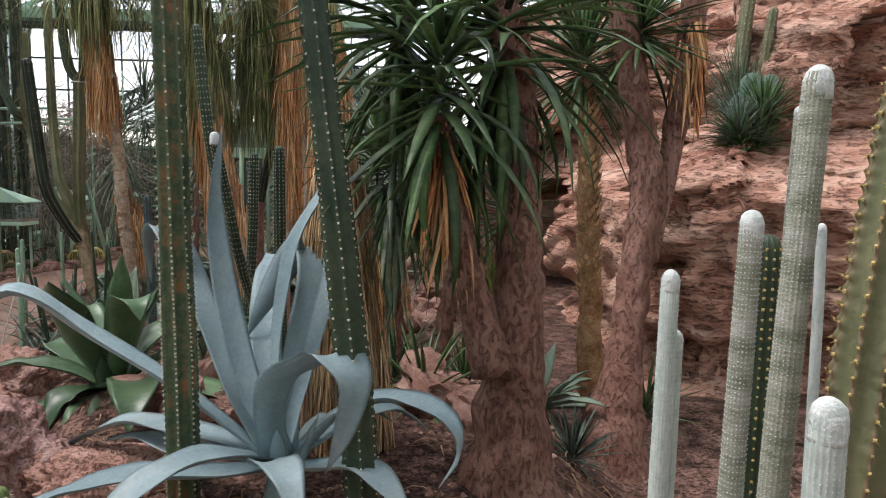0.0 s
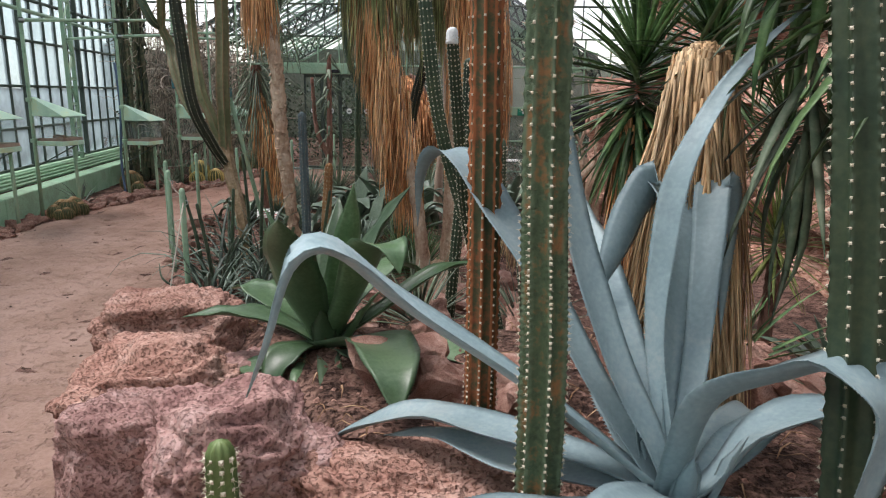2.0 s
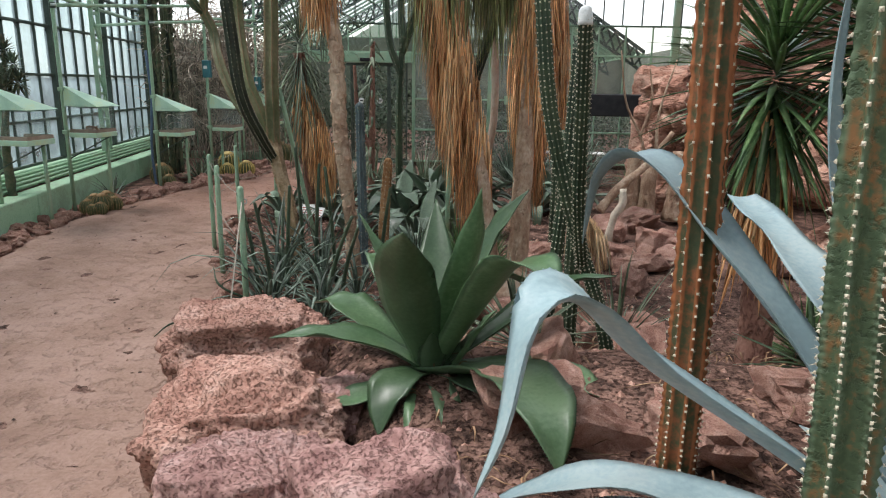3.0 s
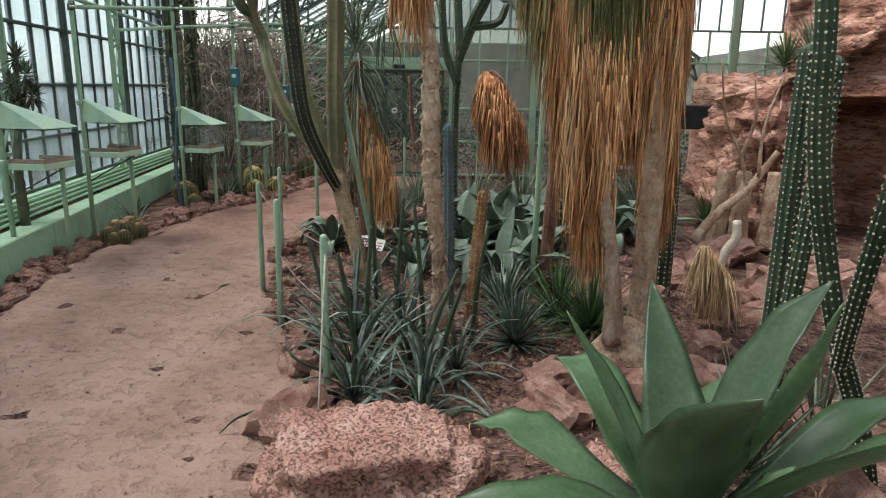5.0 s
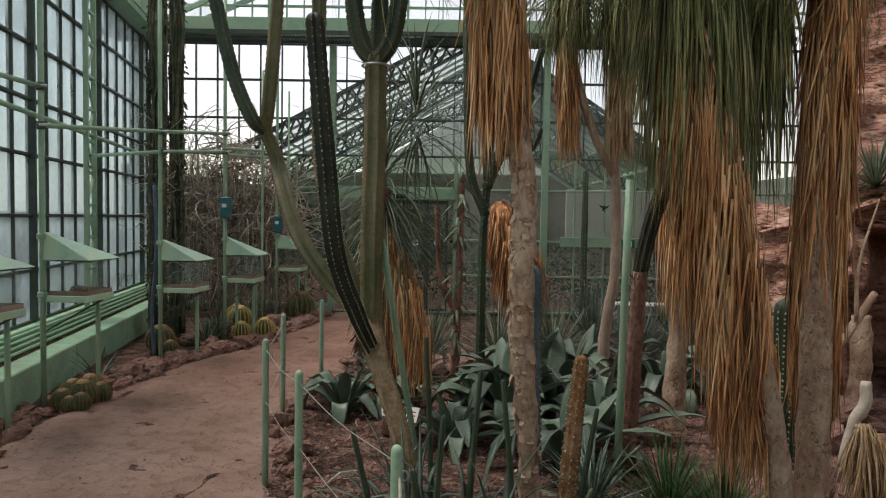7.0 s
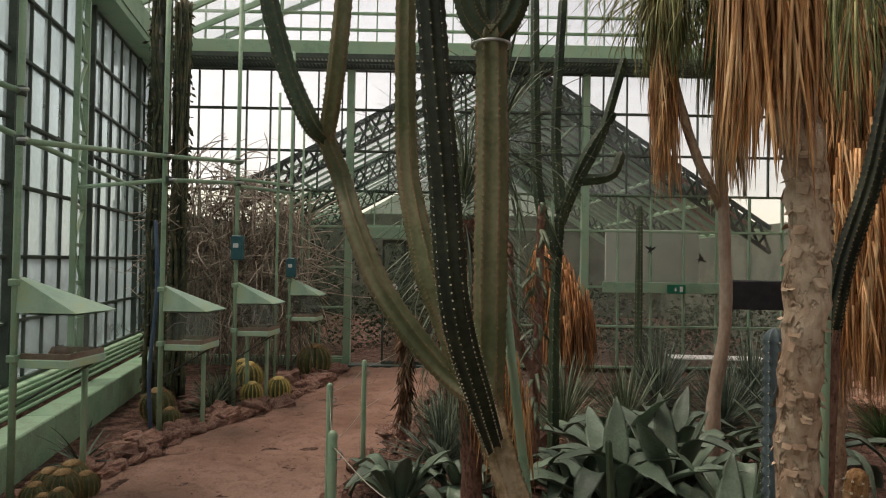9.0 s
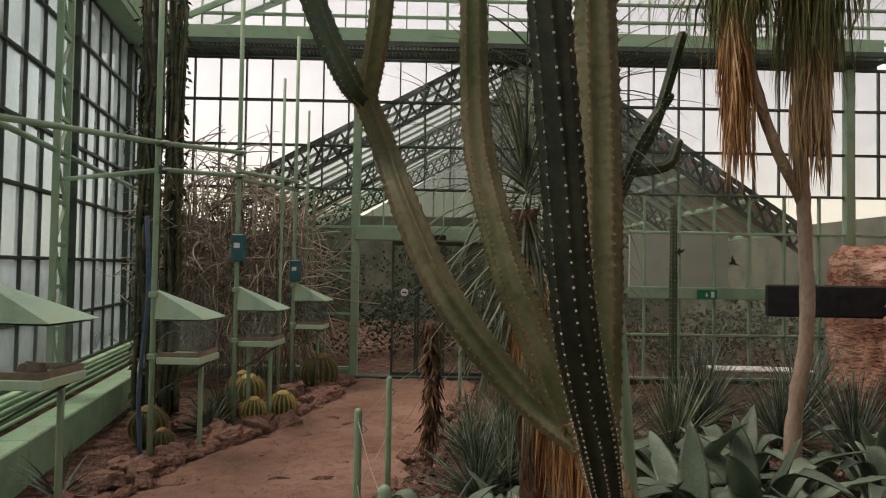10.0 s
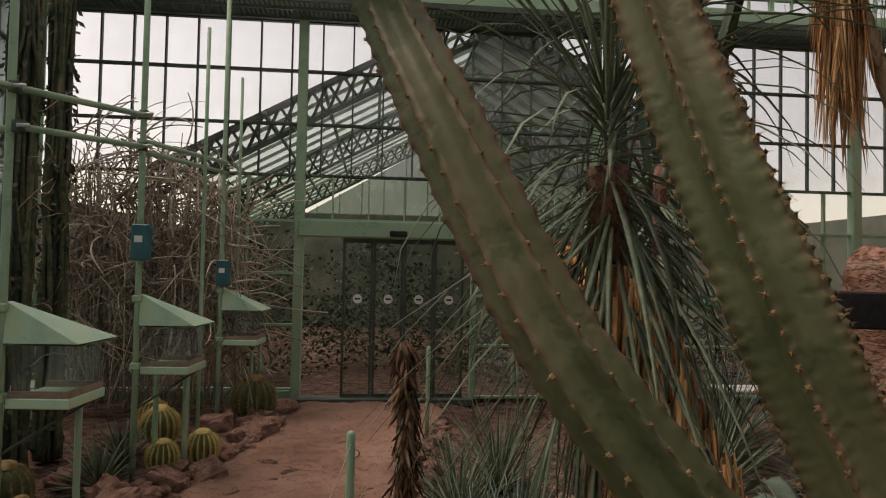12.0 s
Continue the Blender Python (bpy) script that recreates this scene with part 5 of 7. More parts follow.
# slim far ponytail with two hanging heads
slim = thing("ponytail_tree", "slim pale-stemmed ponytail tree with hanging tawny heads", "ponytail tree", (-2.24, 10.55, -0.05))
trunk(slim, [(-2.22, 10.55, -0.1), (-2.21, 10.55, 0.6), (-2.12, 10.55, 1.3), (-2.14, 10.55, 2.1), (-2.2, 10.5, 3.0), (-2.15, 10.5, 4.2)], [0.075, 0.055, 0.05, 0.05, 0.045, 0.04], TRUNK_SMOOTH, 0.2, 12, 50, 8)
trunk(slim, [(-2.15, 10.55, 2.2), (-2.4, 10.5, 2.7), (-2.6, 10.5, 3.4), (-2.65, 10.5, 4.0)], [0.04, 0.04, 0.04, 0.04], TRUNK_PALE, 0.2, 10, 20, 9, "branch")
skirt(slim, [(-2.68, 10.5, 4.1), (-2.66, 10.5, 3.4), (-2.62, 10.5, 2.75)], [0.1, 0.16, 0.14], 600, THATCH, 63, 0.55, 0.014, spread=0.1)
skirt(slim, [(-2.1, 10.5, 4.3), (-2.12, 10.5, 3.4), (-2.12, 10.5, 2.7)], [0.1, 0.2, 0.17], 700, THATCH_P, 64, 0.55, 0.014, spread=0.1)
skirt(slim, [(-2.66, 10.5, 4.4), (-2.65, 10.5, 3.9)], [0.2, 0.3], 300, LEAF_HANG, 71, 0.7, 0.014, "green_fringe", 0.25)
skirt(slim, [(-2.1, 10.5, 4.5), (-2.1, 10.5, 3.7)], [0.25, 0.35], 450, LEAF_HANG, 72, 0.8, 0.014, "green_fringe", 0.25)
strap_crown(slim, (-2.65, 10.5, 4.2), 260, 1.0, 0.016, LEAF_HANG, 65, -30, 60, 150, n=8, spread=0.2)
strap_crown(slim, (-2.1, 10.5, 4.3), 320, 1.2, 0.016, LEAF_HANG, 66, -30, 60, 150, n=8, spread=0.2)

# small thatched head far down the bed
nod = thing("thatched_yucca", "leaning yucca with a nodding cone of rusty dead leaves", "yucca", (-3.0, 14.2, -0.05))
trunk(nod, [(-2.85, 14.6, -0.1), (-2.88, 14.6, 1.0), (-3.05, 14.55, 1.8), (-3.3, 14.5, 2.05)], [0.09, 0.08, 0.07, 0.06], TRUNK)
skirt(nod, [(-3.36, 14.45, 2.05), (-3.26, 14.45, 1.85), (-3.05, 14.45, 1.3), (-2.92, 14.45, 0.65)], [0.06, 0.34, 0.54, 0.58], 1900, THATCH_RED, 67, 0.62, 0.026, spread=0.2)

# many-armed candelabra cactus at the path
cand = thing("candelabra_cactus", "tall many-armed candelabra cactus tied beside the path", "cactus", (-3.95, 7.6, 0))
def arm(points, radii, ribs, rib, skin, gap=0.034, spine=0.0065, top=1.0):
    columnar("", "", points, radii, ribs, rib, skin, gap, spine, SPINE if skin is CACTUS_SHADED else SPINE_DULL, top, cand, pname="arm", scallop=0.035)
arm([(-3.78, 7.3, -0.1), (-3.88, 7.42, 0.45), (-4.04, 7.58, 0.85), (-4.15, 7.72, 1.2)], [0.06, 0.064, 0.07, 0.075], 5, 0.38, CORKY, top=0)
arm([(-4.15, 7.72, 1.1), (-4.32, 7.82, 1.22), (-4.5, 7.86, 1.41), (-4.66, 7.92, 1.63), (-4.8, 8.02, 1.92), (-4.9, 8.16, 2.16), (-4.98, 8.14, 2.36)], [0.05, 0.056, 0.06, 0.06, 0.058, 0.054, 0.05], 6, 0.38, CACTUS_MID)
arm([(-4.98, 8.14, 2.35), (-4.91, 8.05, 2.7), (-4.86, 8.05, 3.3)], [0.045, 0.05, 0.045], 5, 0.38, CACTUS_MID)
arm([(-4.98, 8.14, 2.35), (-5.05, 8.06, 2.44), (-5.2, 8.08, 2.78), (-5.36, 8.1, 3.4)], [0.04, 0.05, 0.052, 0.05], 6, 0.38, CACTUS)
arm([(-4.2, 7.76, 1.15), (-4.31, 7.78, 1.44), (-4.4, 7.8, 1.65), (-4.47, 7.88, 1.9), (-4.53, 7.95, 2.2), (-4.55, 7.97, 2.7), (-4.55, 7.97, 3.6)], [0.055, 0.064, 0.064, 0.06, 0.056, 0.052, 0.05], 6, 0.38, CACTUS_MID)
arm([(-4.12, 7.68, 1.1), (-4.12, 7.68, 1.7), (-4.12, 7.74, 2.2), (-4.13, 7.8, 2.76)], [0.07, 0.075, 0.075, 0.072], 6, 0.38, CACTUS_MID)
for dx, dy in ((-0.16, 0.0), (0.0, 0.12), (0.16, -0.02)):
    arm([(-4.13, 7.8, 2.74), (-4.13 + dx * 0.8, 7.8 + dy, 3.0), (-4.13 + dx * 1.4, 7.8 + dy, 4.0)], [0.05, 0.06, 0.05], 6, 0.38, CACTUS)
arm([(-4.09, 7.62, 0.93), (-4.16, 7.44, 1.18), (-4.255, 7.28, 1.55), (-4.31, 7.25, 2.1), (-4.38, 7.25, 2.86)], [0.045, 0.056, 0.06, 0.06, 0.055], 8, 0.24, CACTUS_SHADED, 0.03, 0.006)
part("wire_tie", tube([(-0.18 + 0.09 * math.cos(q), 0.22 + 0.09 * math.sin(q), 2.74) for q in [i * math.pi / 6 for i in range(13)]], [0.008, 0.008], 6, 26), STEEL, cand, "wire loop round the arms")


# ---- bird feeders, poles and posts ----
def feeder():
    f = thing("bird_feeder", "green-roofed glass-sided feeder table on a pole", "bird feeder", (0, 0, 0), "feeder row")
    part("pole", tube([(0, 0, 0), (0, 0, 4.9)], [0.024, 0.024], 10, 4), GREEN, f)
    x, y, z = 0.40, 0.44, 1.34
    v = [(0.02, 0.0, z + 0.24), (0.02, -0.02, z), (x + 0.05, -0.02, z), (x + 0.05, y + 0.04, z), (0.02, y + 0.04, z), (0.02, 0.06, z + 0.24)]
    part("roof", join((v, [(0, 1, 2), (0, 2, 3, 5), (5, 3, 4), (0, 5, 4, 1)]), ([(a, b, c - 0.012) for a, b, c in v[1:5]], [(3, 2, 1, 0)])), GREEN_PALE, f, "sloping pale green sheet-metal roof", smooth=False)
    part("tray", box(0.03, 0.0, 0.96, x, y, 1.02, 0.006), GREEN_PALE, f, smooth=False)
    part("tray_rim", join(box(0.04, 0.01, 1.02, x - 0.01, 0.03, 1.06), box(0.04, y - 0.03, 1.02, x - 0.01, y - 0.01, 1.06), box(x - 0.03, 0.031, 1.02, x - 0.01, y - 0.031, 1.06)), WOOD, f, smooth=False)
    for q in (sheet_of(0.05, 1.062, x - 0.02, 1.338, 0.022), sheet_of(0.05, 1.062, x - 0.02, 1.338, y - 0.022), ([(x - 0.022, 0.025, 1.062), (x - 0.022, y - 0.025, 1.062), (x - 0.022, y - 0.025, 1.338), (x - 0.022, 0.025, 1.338)], [(0, 1, 2, 3)])):
        no_shadow(part("side_pane", q, PERSPEX, f, smooth=False))
    part("post", tube([(x - 0.16, y, 0), (x - 0.16, y, 0.96)], [0.022, 0.022], 10, 4), GREEN, f)
    part("clamp", box(-0.035, -0.035, 1.0, 0.035, 0.035, 1.05, 0.006), GREEN, f, smooth=False)
    part("clamp", box(-0.035, -0.035, 1.52, 0.035, 0.035, 1.57, 0.006), GREEN, f, smooth=False)
    part("brace", bar((0.02, 0.0, 0.7), (0.38, 0.3, 0.96), 0.014), GREEN_DARK, f, smooth=False)
    return f


first = feeder()
first.location = (-7.35, 9.12, 0)
for x, y in ((-7.33, 7.9), (-7.25, 11.02), (-7.03, 12.35), (-7.0, 14.4)):
    copy_thing(first, pose(x, y, 0 if y < 10 else -0.12))
for a, b in (((-7.33, 5.0, 2.86), (-7.35, 9.1, 2.86)), ((-7.35, 9.12, 2.52), (-7.23, 11.02, 2.71)), ((-7.23, 11.02, 2.71), (-7.0, 12.4, 2.86)), ((-8.66, 11.9, 2.5), (-7.2, 11.02, 2.48)), ((-7.2, 11.02, 2.48), (-7.03, 12.35, 2.61)), ((-7.05, 12.35, 2.66), (-6.97, 14.4, 2.81)), ((-7.05, 12.35, 2.58), (-6.97, 14.4, 2.70))):
    tagged(part("scaffold_pipe", tube([a, b], [0.022, 0.022], 8, 3), GREEN), "green horizontal scaffold pipe between poles", "pipe", "scaffold pipes")
for x, y, z in ((-7.35, 9.12, 2.86), (-7.35, 9.12, 2.52), (-7.23, 11.02, 2.71), (-7.2, 11.02, 2.48), (-7.03, 12.35, 2.86), (-7.03, 12.35, 2.61), (-6.98, 14.4, 2.75)):
    c = thing("pipe_clamp", "dark green bolted scaffold clamp on a pole", "clamp", (x, y, z), "pipe clamps")
    part("collar", tube([(0, 0, -0.035), (0, 0, 0.035)], [0.036, 0.036], 12, 4), GREEN_DARK, c)
    part("bolt", tube([(0.02, -0.05, 0), (0.09, -0.05, 0)], [0.012, 0.012], 8, 3), STEEL, c)
for x, y in ((-6.85, 13.3), (-6.98, 14.95)):
    tagged(part("thin_pole", tube([(x, y, 0), (x, y, 3.9)], [0.018, 0.018], 8, 4), GREEN), "thin green upright pole in the far bed", "pole", "thin poles")


def rope_post(x, y, h, lean=0.0):
    p = thing("rope_post", "green painted tube post of the rope barrier", "post", (x, y, land(x, y) - 0.03), "rope posts")
    part("tube", tube([(0, 0, 0), (lean, 0, h)], [0.022, 0.022], 12, 4, 0, 0, 0, 0, 1.0), GREEN, p)
    part("eyelet", tube([(lean * 0.9 + 0.026 + 0.018 * math.cos(q), 0, h - 0.09 + 0.018 * math.sin(q)) for q in [i * math.pi / 5 for i in range(11)]], [0.004, 0.004], 5, 22), STEEL, p)
    return p


POSTS = [(-3.66, 5.80, 0.97), (-4.34, 6.87, 0.97), (-4.82, 7.72, 0.97), (-5.16, 9.12, 0.93), (-5.16, 10.39, 0.9), (-4.98, 12.3, 0.9), (-4.75, 14.2, 0.9)]
for x, y, h in POSTS:
    rope_post(x, y, h)
LPOSTS = [(-7.0, 13.45, 0.9), (-6.75, 15.2, 0.9), (-7.0, 12.7, 0.9)]
for x, y, h in LPOSTS:
    rope_post(x, y, h)
for k in range(len(POSTS) - 1):
    (x0, y0, h0), (x1, y1, h1) = POSTS[k], POSTS[k + 1]
    for z in (0.08, 0.42):
        a, b = Vector((x0, y0, h0 - z)), Vector((x1, y1, h1 - z))
        tagged(part("rope", tube([a, a.lerp(b, 0.5) - Vector((0, 0, 0.03)), b], [0.0025, 0.0025], 5, 9), ROPE), "thin pale rope strung between posts", "rope", "barrier ropes")
tagged(part("guy_rope", tube([(-3.65, 5.8, 0.86), (-3.5, 5.1, 0.05)], [0.006, 0.006], 5, 4), ROPE), "pale guy rope from the end post to the ground", "rope")
tagged(part("support_pole", tube([(-2.46, 8.2, -0.05), (-2.43, 8.2, 2.05)], [0.027, 0.027], 12, 4), GREEN), "green support pole in the bed", "pole")
tagged(part("support_pole", tube([(-3.84, 8.1, -0.05), (-4.06, 7.72, 1.62)], [0.022, 0.022], 12, 4), GREEN), "leaning green support pole beside the cactus", "pole")


seeds = part("food_pile", rock_mesh((0.16, 0.1, 0.09), 31, 3, 0.5), surface("nut_brown", (0.10, 0.045, 0.025), (0.22, 0.10, 0.05), 0.8, 20, 80, 0.5, 0.006, third=(0.34, 0.18, 0.1)))
seeds.location = (-7.13, 9.3, 1.05)
tagged(seeds, "brown heap of bird food on the feeder tray", "bird food")
rosette_tree = thing("rosette_shrub", "dark-stemmed shrub with brown and green leaf rosettes by the feeder", "shrub", (-7.6, 8.4, 0.2))
trunk(rosette_tree, [(-7.6, 8.4, 0.2), (-7.62, 8.42, 0.9), (-7.6, 8.5, 1.45)], [0.05, 0.045, 0.035], IVY, 0.3, 10, 24, 2)
for k, tip in enumerate(((-7.62, 8.58, 1.98), (-7.5, 8.55, 1.82), (-7.42, 8.5, 1.62), (-7.72, 8.6, 1.72), (-7.56, 8.45, 1.55))):
    trunk(rosette_tree, [(-7.6, 8.5, 1.35), ((-7.6 + tip[0]) / 2, 8.5, 1.5), tip], [0.025, 0.022, 0.02], IVY, 0.3, 8, 12, k, "limb")
    strap_crown(rosette_tree, tip, 46, 0.13, 0.03, (IVY, LEAF_DULL)[k % 2], 440 + k, -60, 85, 20, "leaf_rosette", 0.2, 0.05)

# ---- cactus cluster behind the agaves ----
for pts, r, tip in (([(-1.33, 4.79, 0.75), (-1.38, 4.62, 1.1), (-1.41, 4.42, 1.6), (-1.43, 4.26, 1.96)], 0.032, True), ([(-1.12, 4.75, 0.05), (-1.22, 4.78, 0.5), (-1.36, 4.79, 0.9), (-1.53, 4.72, 1.5), (-1.6, 4.66, 2.0), (-1.66, 4.64, 2.7)], 0.038, False), ([(-1.52, 5.02, 0.0), (-1.47, 5.02, 0.6), (-1.42, 5.03, 1.3), (-1.40, 5.03, 1.87)], 0.036, False), ([(-1.33, 5.5, 0.0), (-1.33, 5.5, 1.0), (-1.33, 5.5, 1.93)], 0.05, False)):
    c = columnar("columnar_cactus", "dark ribbed cactus with white spines in the bed", pts, [r, r, r, r * 0.9], 10, 0.24, CACTUS, 0.03, 0.007, None, group="cactus cluster", scallop=0.03)
    if tip:
        e = Vector(pts[-1]) - Vector((pts[0][0], pts[0][1], 0))
        part("woolly_cap", tube([e - Vector((0, 0, 0.03)), e + Vector((0, 0, 0.02))], [0.031, 0.029], 12, 5, 0.1, 3, 0, 0, 1.0), WHITE_WOOL, c, "white woolly tip")
columnar("columnar_cactus", "blue-grey warty cactus beside the peeling trunk", [(-3.10, 7.15, -0.05), (-3.11, 7.15, 0.7), (-3.12, 7.14, 1.47)], [0.045, 0.045, 0.04], 8, 0.3, CACTUS_GREY, 0.034, 0.004, None, scallop=0.14)
columnar("columnar_cactus", "short brown corky cactus", [(-2.93, 7.15, -0.05), (-2.9, 7.12, 0.5), (-2.86, 7.1, 1.0)], [0.055, 0.05, 0.04], 8, 0.3, TRUNK_SCALY, 0.04, 0.008)
columnar("columnar_cactus", "brown corky cactus trunk leaning against the skirts", [(-2.34, 8.5, -0.05), (-2.32, 8.48, 0.6), (-2.29, 8.46, 1.4)], [0.066, 0.062, 0.054], 9, 0.12, TRUNK, 0.05, 0.006, False, 0)
columnar("columnar_cactus", "dark ribbed cactus leaning behind the skirts", [(-2.3, 8.46, 1.34), (-2.22, 8.46, 1.75), (-2.06, 8.45, 2.3), (-1.9, 8.45, 3.2)], [0.055, 0.058, 0.058, 0.05], 9, 0.24, CACTUS_SHADED, 0.034, 0.007, SPINE_DULL, scallop=0.04)
columnar("columnar_cactus", "stout dark cactus with a round top", [(-1.3, 8.35, -0.05), (-1.3, 8.35, 0.6), (-1.3, 8.35, 1.15)], [0.09, 0.09, 0.085], 11, 0.22, CACTUS, 0.04, 0.012)
columnar("columnar_cactus", "slim dark cactus in front of the gable wall", [(-1.95, 14.6, -0.05), (-1.95, 14.6, 1.4), (-1.95, 14.6, 2.55)], [0.06, 0.055, 0.045], 7, 0.3, CACTUS, 0.06, 0.01)
bush = thing("tree_cactus", "grey-green branching tree cactus behind the columns", "cactus", (-3.55, 11.0, 0))
for pts in ([(-3.5, 11.0, -0.05), (-3.5, 11.0, 1.4), (-3.45, 11.0, 2.3)], [(-3.47, 11, 2.1), (-3.3, 11, 2.5), (-3.1, 11, 2.9), (-2.9, 11, 3.6)], [(-3.45, 11, 2.2), (-3.25, 11, 2.7), (-3.0, 11, 3.1)], [(-3.3, 11, 2.5), (-3.0, 11.05, 2.55), (-2.9, 11.1, 2.75)], [(-3.47, 11, 1.8), (-3.65, 11, 2.3), (-3.7, 11, 3.2), (-3.72, 11, 4.2)], [(-3.45, 11, 2.2), (-3.5, 11.1, 3.0), (-3.45, 11.1, 4.2)]):
    columnar("", "", pts, [0.06, 0.05, 0.045], 5, 0.4, CACTUS, 0.08, 0.008, None, 1.0, bush, pname="arm")

# ---- rosettes, clumps and grasses in the beds ----
for x, y, size, w, seed in ((-3.2, 9.6, 0.85, 0.2, 1), (-2.75, 9.9, 0.9, 0.2, 2), (-3.0, 10.6, 0.9, 0.2, 3), (-2.45, 10.9, 0.9, 0.19, 4), (-4.75, 9.65, 0.55, 0.14, 5), (-4.3, 9.9, 0.5, 0.13, 6), (-2.8, 8.5, 0.75, 0.18, 7), (-2.45, 9.2, 0.8, 0.18, 8), (-1.55, 10.6, 0.8, 0.18, 10), (-3.65, 8.9, 0.5, 0.14, 11), (-3.45, 9.9, 0.6, 0.16, 12), (-1.2, 11.2, 0.8, 0.16, 13)):
    agave("agave", "broad-leaved grey-green agave in the dark bed", (x, y, ground_at(x, y)), [], AGAVE_MID, "bed agaves", rest=14, seed=seed, size=size * 1.3, width=w * 0.98, low=24, high=80, droop=45, folded=0.7)


def tuft(name, label, x, y, count, length, width, material, seed, lo, hi, droop, z=None, category="plant", group=""):
    t = thing(name, label, category, (x, y, ground_at(x, y) - 0.01 if z is None else z), group)
    strap_crown(t, t.location + Vector((0, 0, 0.05)), count, length, width, material, seed, lo, hi, droop, "leaves", 0.3, 0.03, 7, 0.35 if category == "aloe" else 0.75)
    return t


for k, (x, y, n, ln, w) in enumerate(((-3.5, 5.8, 15, 0.85, 0.036), (-3.1, 5.95, 14, 0.9, 0.036), (-3.62, 6.25, 13, 1.0, 0.03), (-3.28, 6.45, 14, 1.0, 0.034), (-3.75, 6.8, 20, 0.85, 0.028), (-3.45, 7.0, 18, 0.8, 0.03), (-2.95, 6.3, 18, 0.6, 0.028), (-3.9, 7.3, 20, 0.7, 0.03), (-3.05, 5.6, 20, 0.45, 0.025))):
    tuft("aloe_clump", "tangled grey-green aloe clump along the path edge", x, y, int(n * 1.7), ln, w, LEAF_GREY, 200 + k, 5, 88, 95, category="aloe", group="aloe clumps")
for k, (x, y, n, ln, w, mat, hi) in enumerate(((-2.58, 6.95, 90, 0.38, 0.03, LEAF_GREY, 80), (-2.0, 7.35, 160, 0.5, 0.016, LEAF, 80), (-2.25, 7.6, 140, 0.5, 0.016, LEAF, 80), (-1.95, 13.4, 260, 0.95, 0.016, LEAF_GREY, 85), (-0.75, 13.6, 260, 1.0, 0.016, LEAF_GREY, 85), (-1.5, 12.4, 200, 0.8, 0.016, LEAF_GREY, 85), (-0.9, 12.2, 220, 0.85, 0.016, LEAF_GREY, 85), (-4.5, 10.6, 160, 0.6, 0.018, LEAF_GREY, 85), (-4.25, 10.9, 130, 0.6, 0.018, LEAF_GREY, 85), (-4.55, 11.8, 120, 0.6, 0.018, LEAF_DULL, 80), (-4.2, 12.4, 140, 0.8, 0.018, LEAF_DULL, 80), (-2.7, 7.7, 90, 0.45, 0.025, LEAF_GREY, 80), (-3.3, 12.0, 150, 0.8, 0.02, LEAF_DULL, 80), (-2.6, 12.2, 150, 0.8, 0.02, LEAF_DULL, 85), (-0.3, 4.3, 30, 0.45, 0.03, AGAVE, 70), (0.72, 3.55, 60, 0.28, 0.018, LEAF_GREY, 80), (1.55, 4.95, 26, 0.45, 0.03, LEAF, 75), (-0.1, 3.9, 30, 0.5, 0.03, LEAF, 75), (-1.65, 4.7, 50, 0.5, 0.02, LEAF_DULL, 80), (-1.0, 5.6, 60, 0.6, 0.02, LEAF_DULL, 80), (-7.35, 12.9, 60, 0.4, 0.025, LEAF_DULL, 80), (-7.2, 12.2, 60, 0.4, 0.025, LEAF_DULL, 80), (-7.45, 10.1, 22, 0.35, 0.03, LEAF_GREY, 75), (0.0, 12.0, 120, 0.5, 0.02, LEAF, 80), (0.2, 5.6, 80, 0.45, 0.03, LEAF, 80))):
    tuft("spiky_rosette", "spiky rosette of narrow pointed leaves on the soil", x, y, n, ln, w, mat, 300 + k, -5, hi, 18, group="spiky rosettes")
for k, (x, y, h, lx) in enumerate(((-3.5, 5.95, 0.8, -0.12), (-3.6, 6.5, 0.85, 0.05), (-3.2, 6.6, 1.0, -0.08), (-3.45, 6.8, 1.0, 0.06), (-3.05, 6.15, 0.6, 0.15), (-3.65, 7.1, 1.1, -0.05), (-2.9, 6.9, 0.8, 0.1), (-3.15, 6.1, 0.7, 0.22), (-3.8, 6.4, 0.8, -0.15))):
    columnar("cane_cactus", "thin upright grey-green cane among the aloes", [(x, y, -0.05), (x + lx * 0.4, y, h * 0.5), (x + lx, y, h)], [0.018, 0.017, 0.013], 5, 0.25, CACTUS, 0.05, 0.006, False, group="thin canes")
for k, pts in enumerate(([(-3.55, 5.5, 0.02), (-3.75, 5.3, 0.14), (-3.95, 5.25, 0.1), (-4.05, 5.2, 0.02)], [(-3.6, 5.9, 0.05), (-3.85, 5.8, 0.2), (-3.95, 5.9, 0.32)], [(-2.9, 5.5, 0.05), (-2.75, 5.3, 0.2), (-2.5, 5.3, 0.05)])):
    tagged(part("runner", tube(pts, [0.012, 0.010, 0.003], 6, 14), CACTUS), "dark creeping cactus stem on the path edge", "cactus", "creeping stems")
mid = thing("yucca_tree", "yucca with grey strap leaves hanging over a brown skirt", "yucca", (-4.28, 9.0, -0.05))
trunk(mid, [(-4.2, 9.05, -0.05), (-4.24, 9.03, 1.0), (-4.28, 9.0, 2.0)], [0.07, 0.065, 0.06], TRUNK)
strap_crown(mid, (-4.28, 9.0, 2.05), 150, 0.8, 0.016, LEAF_DULL, 401, -85, 85, 85, spread=0.22, n=7)
strap_crown(mid, (-4.26, 9.0, 1.65), 170, 0.9, 0.014, LEAF_DULL, 402, -90, -20, 40, name="hanging_leaves", spread=0.3, n=6)
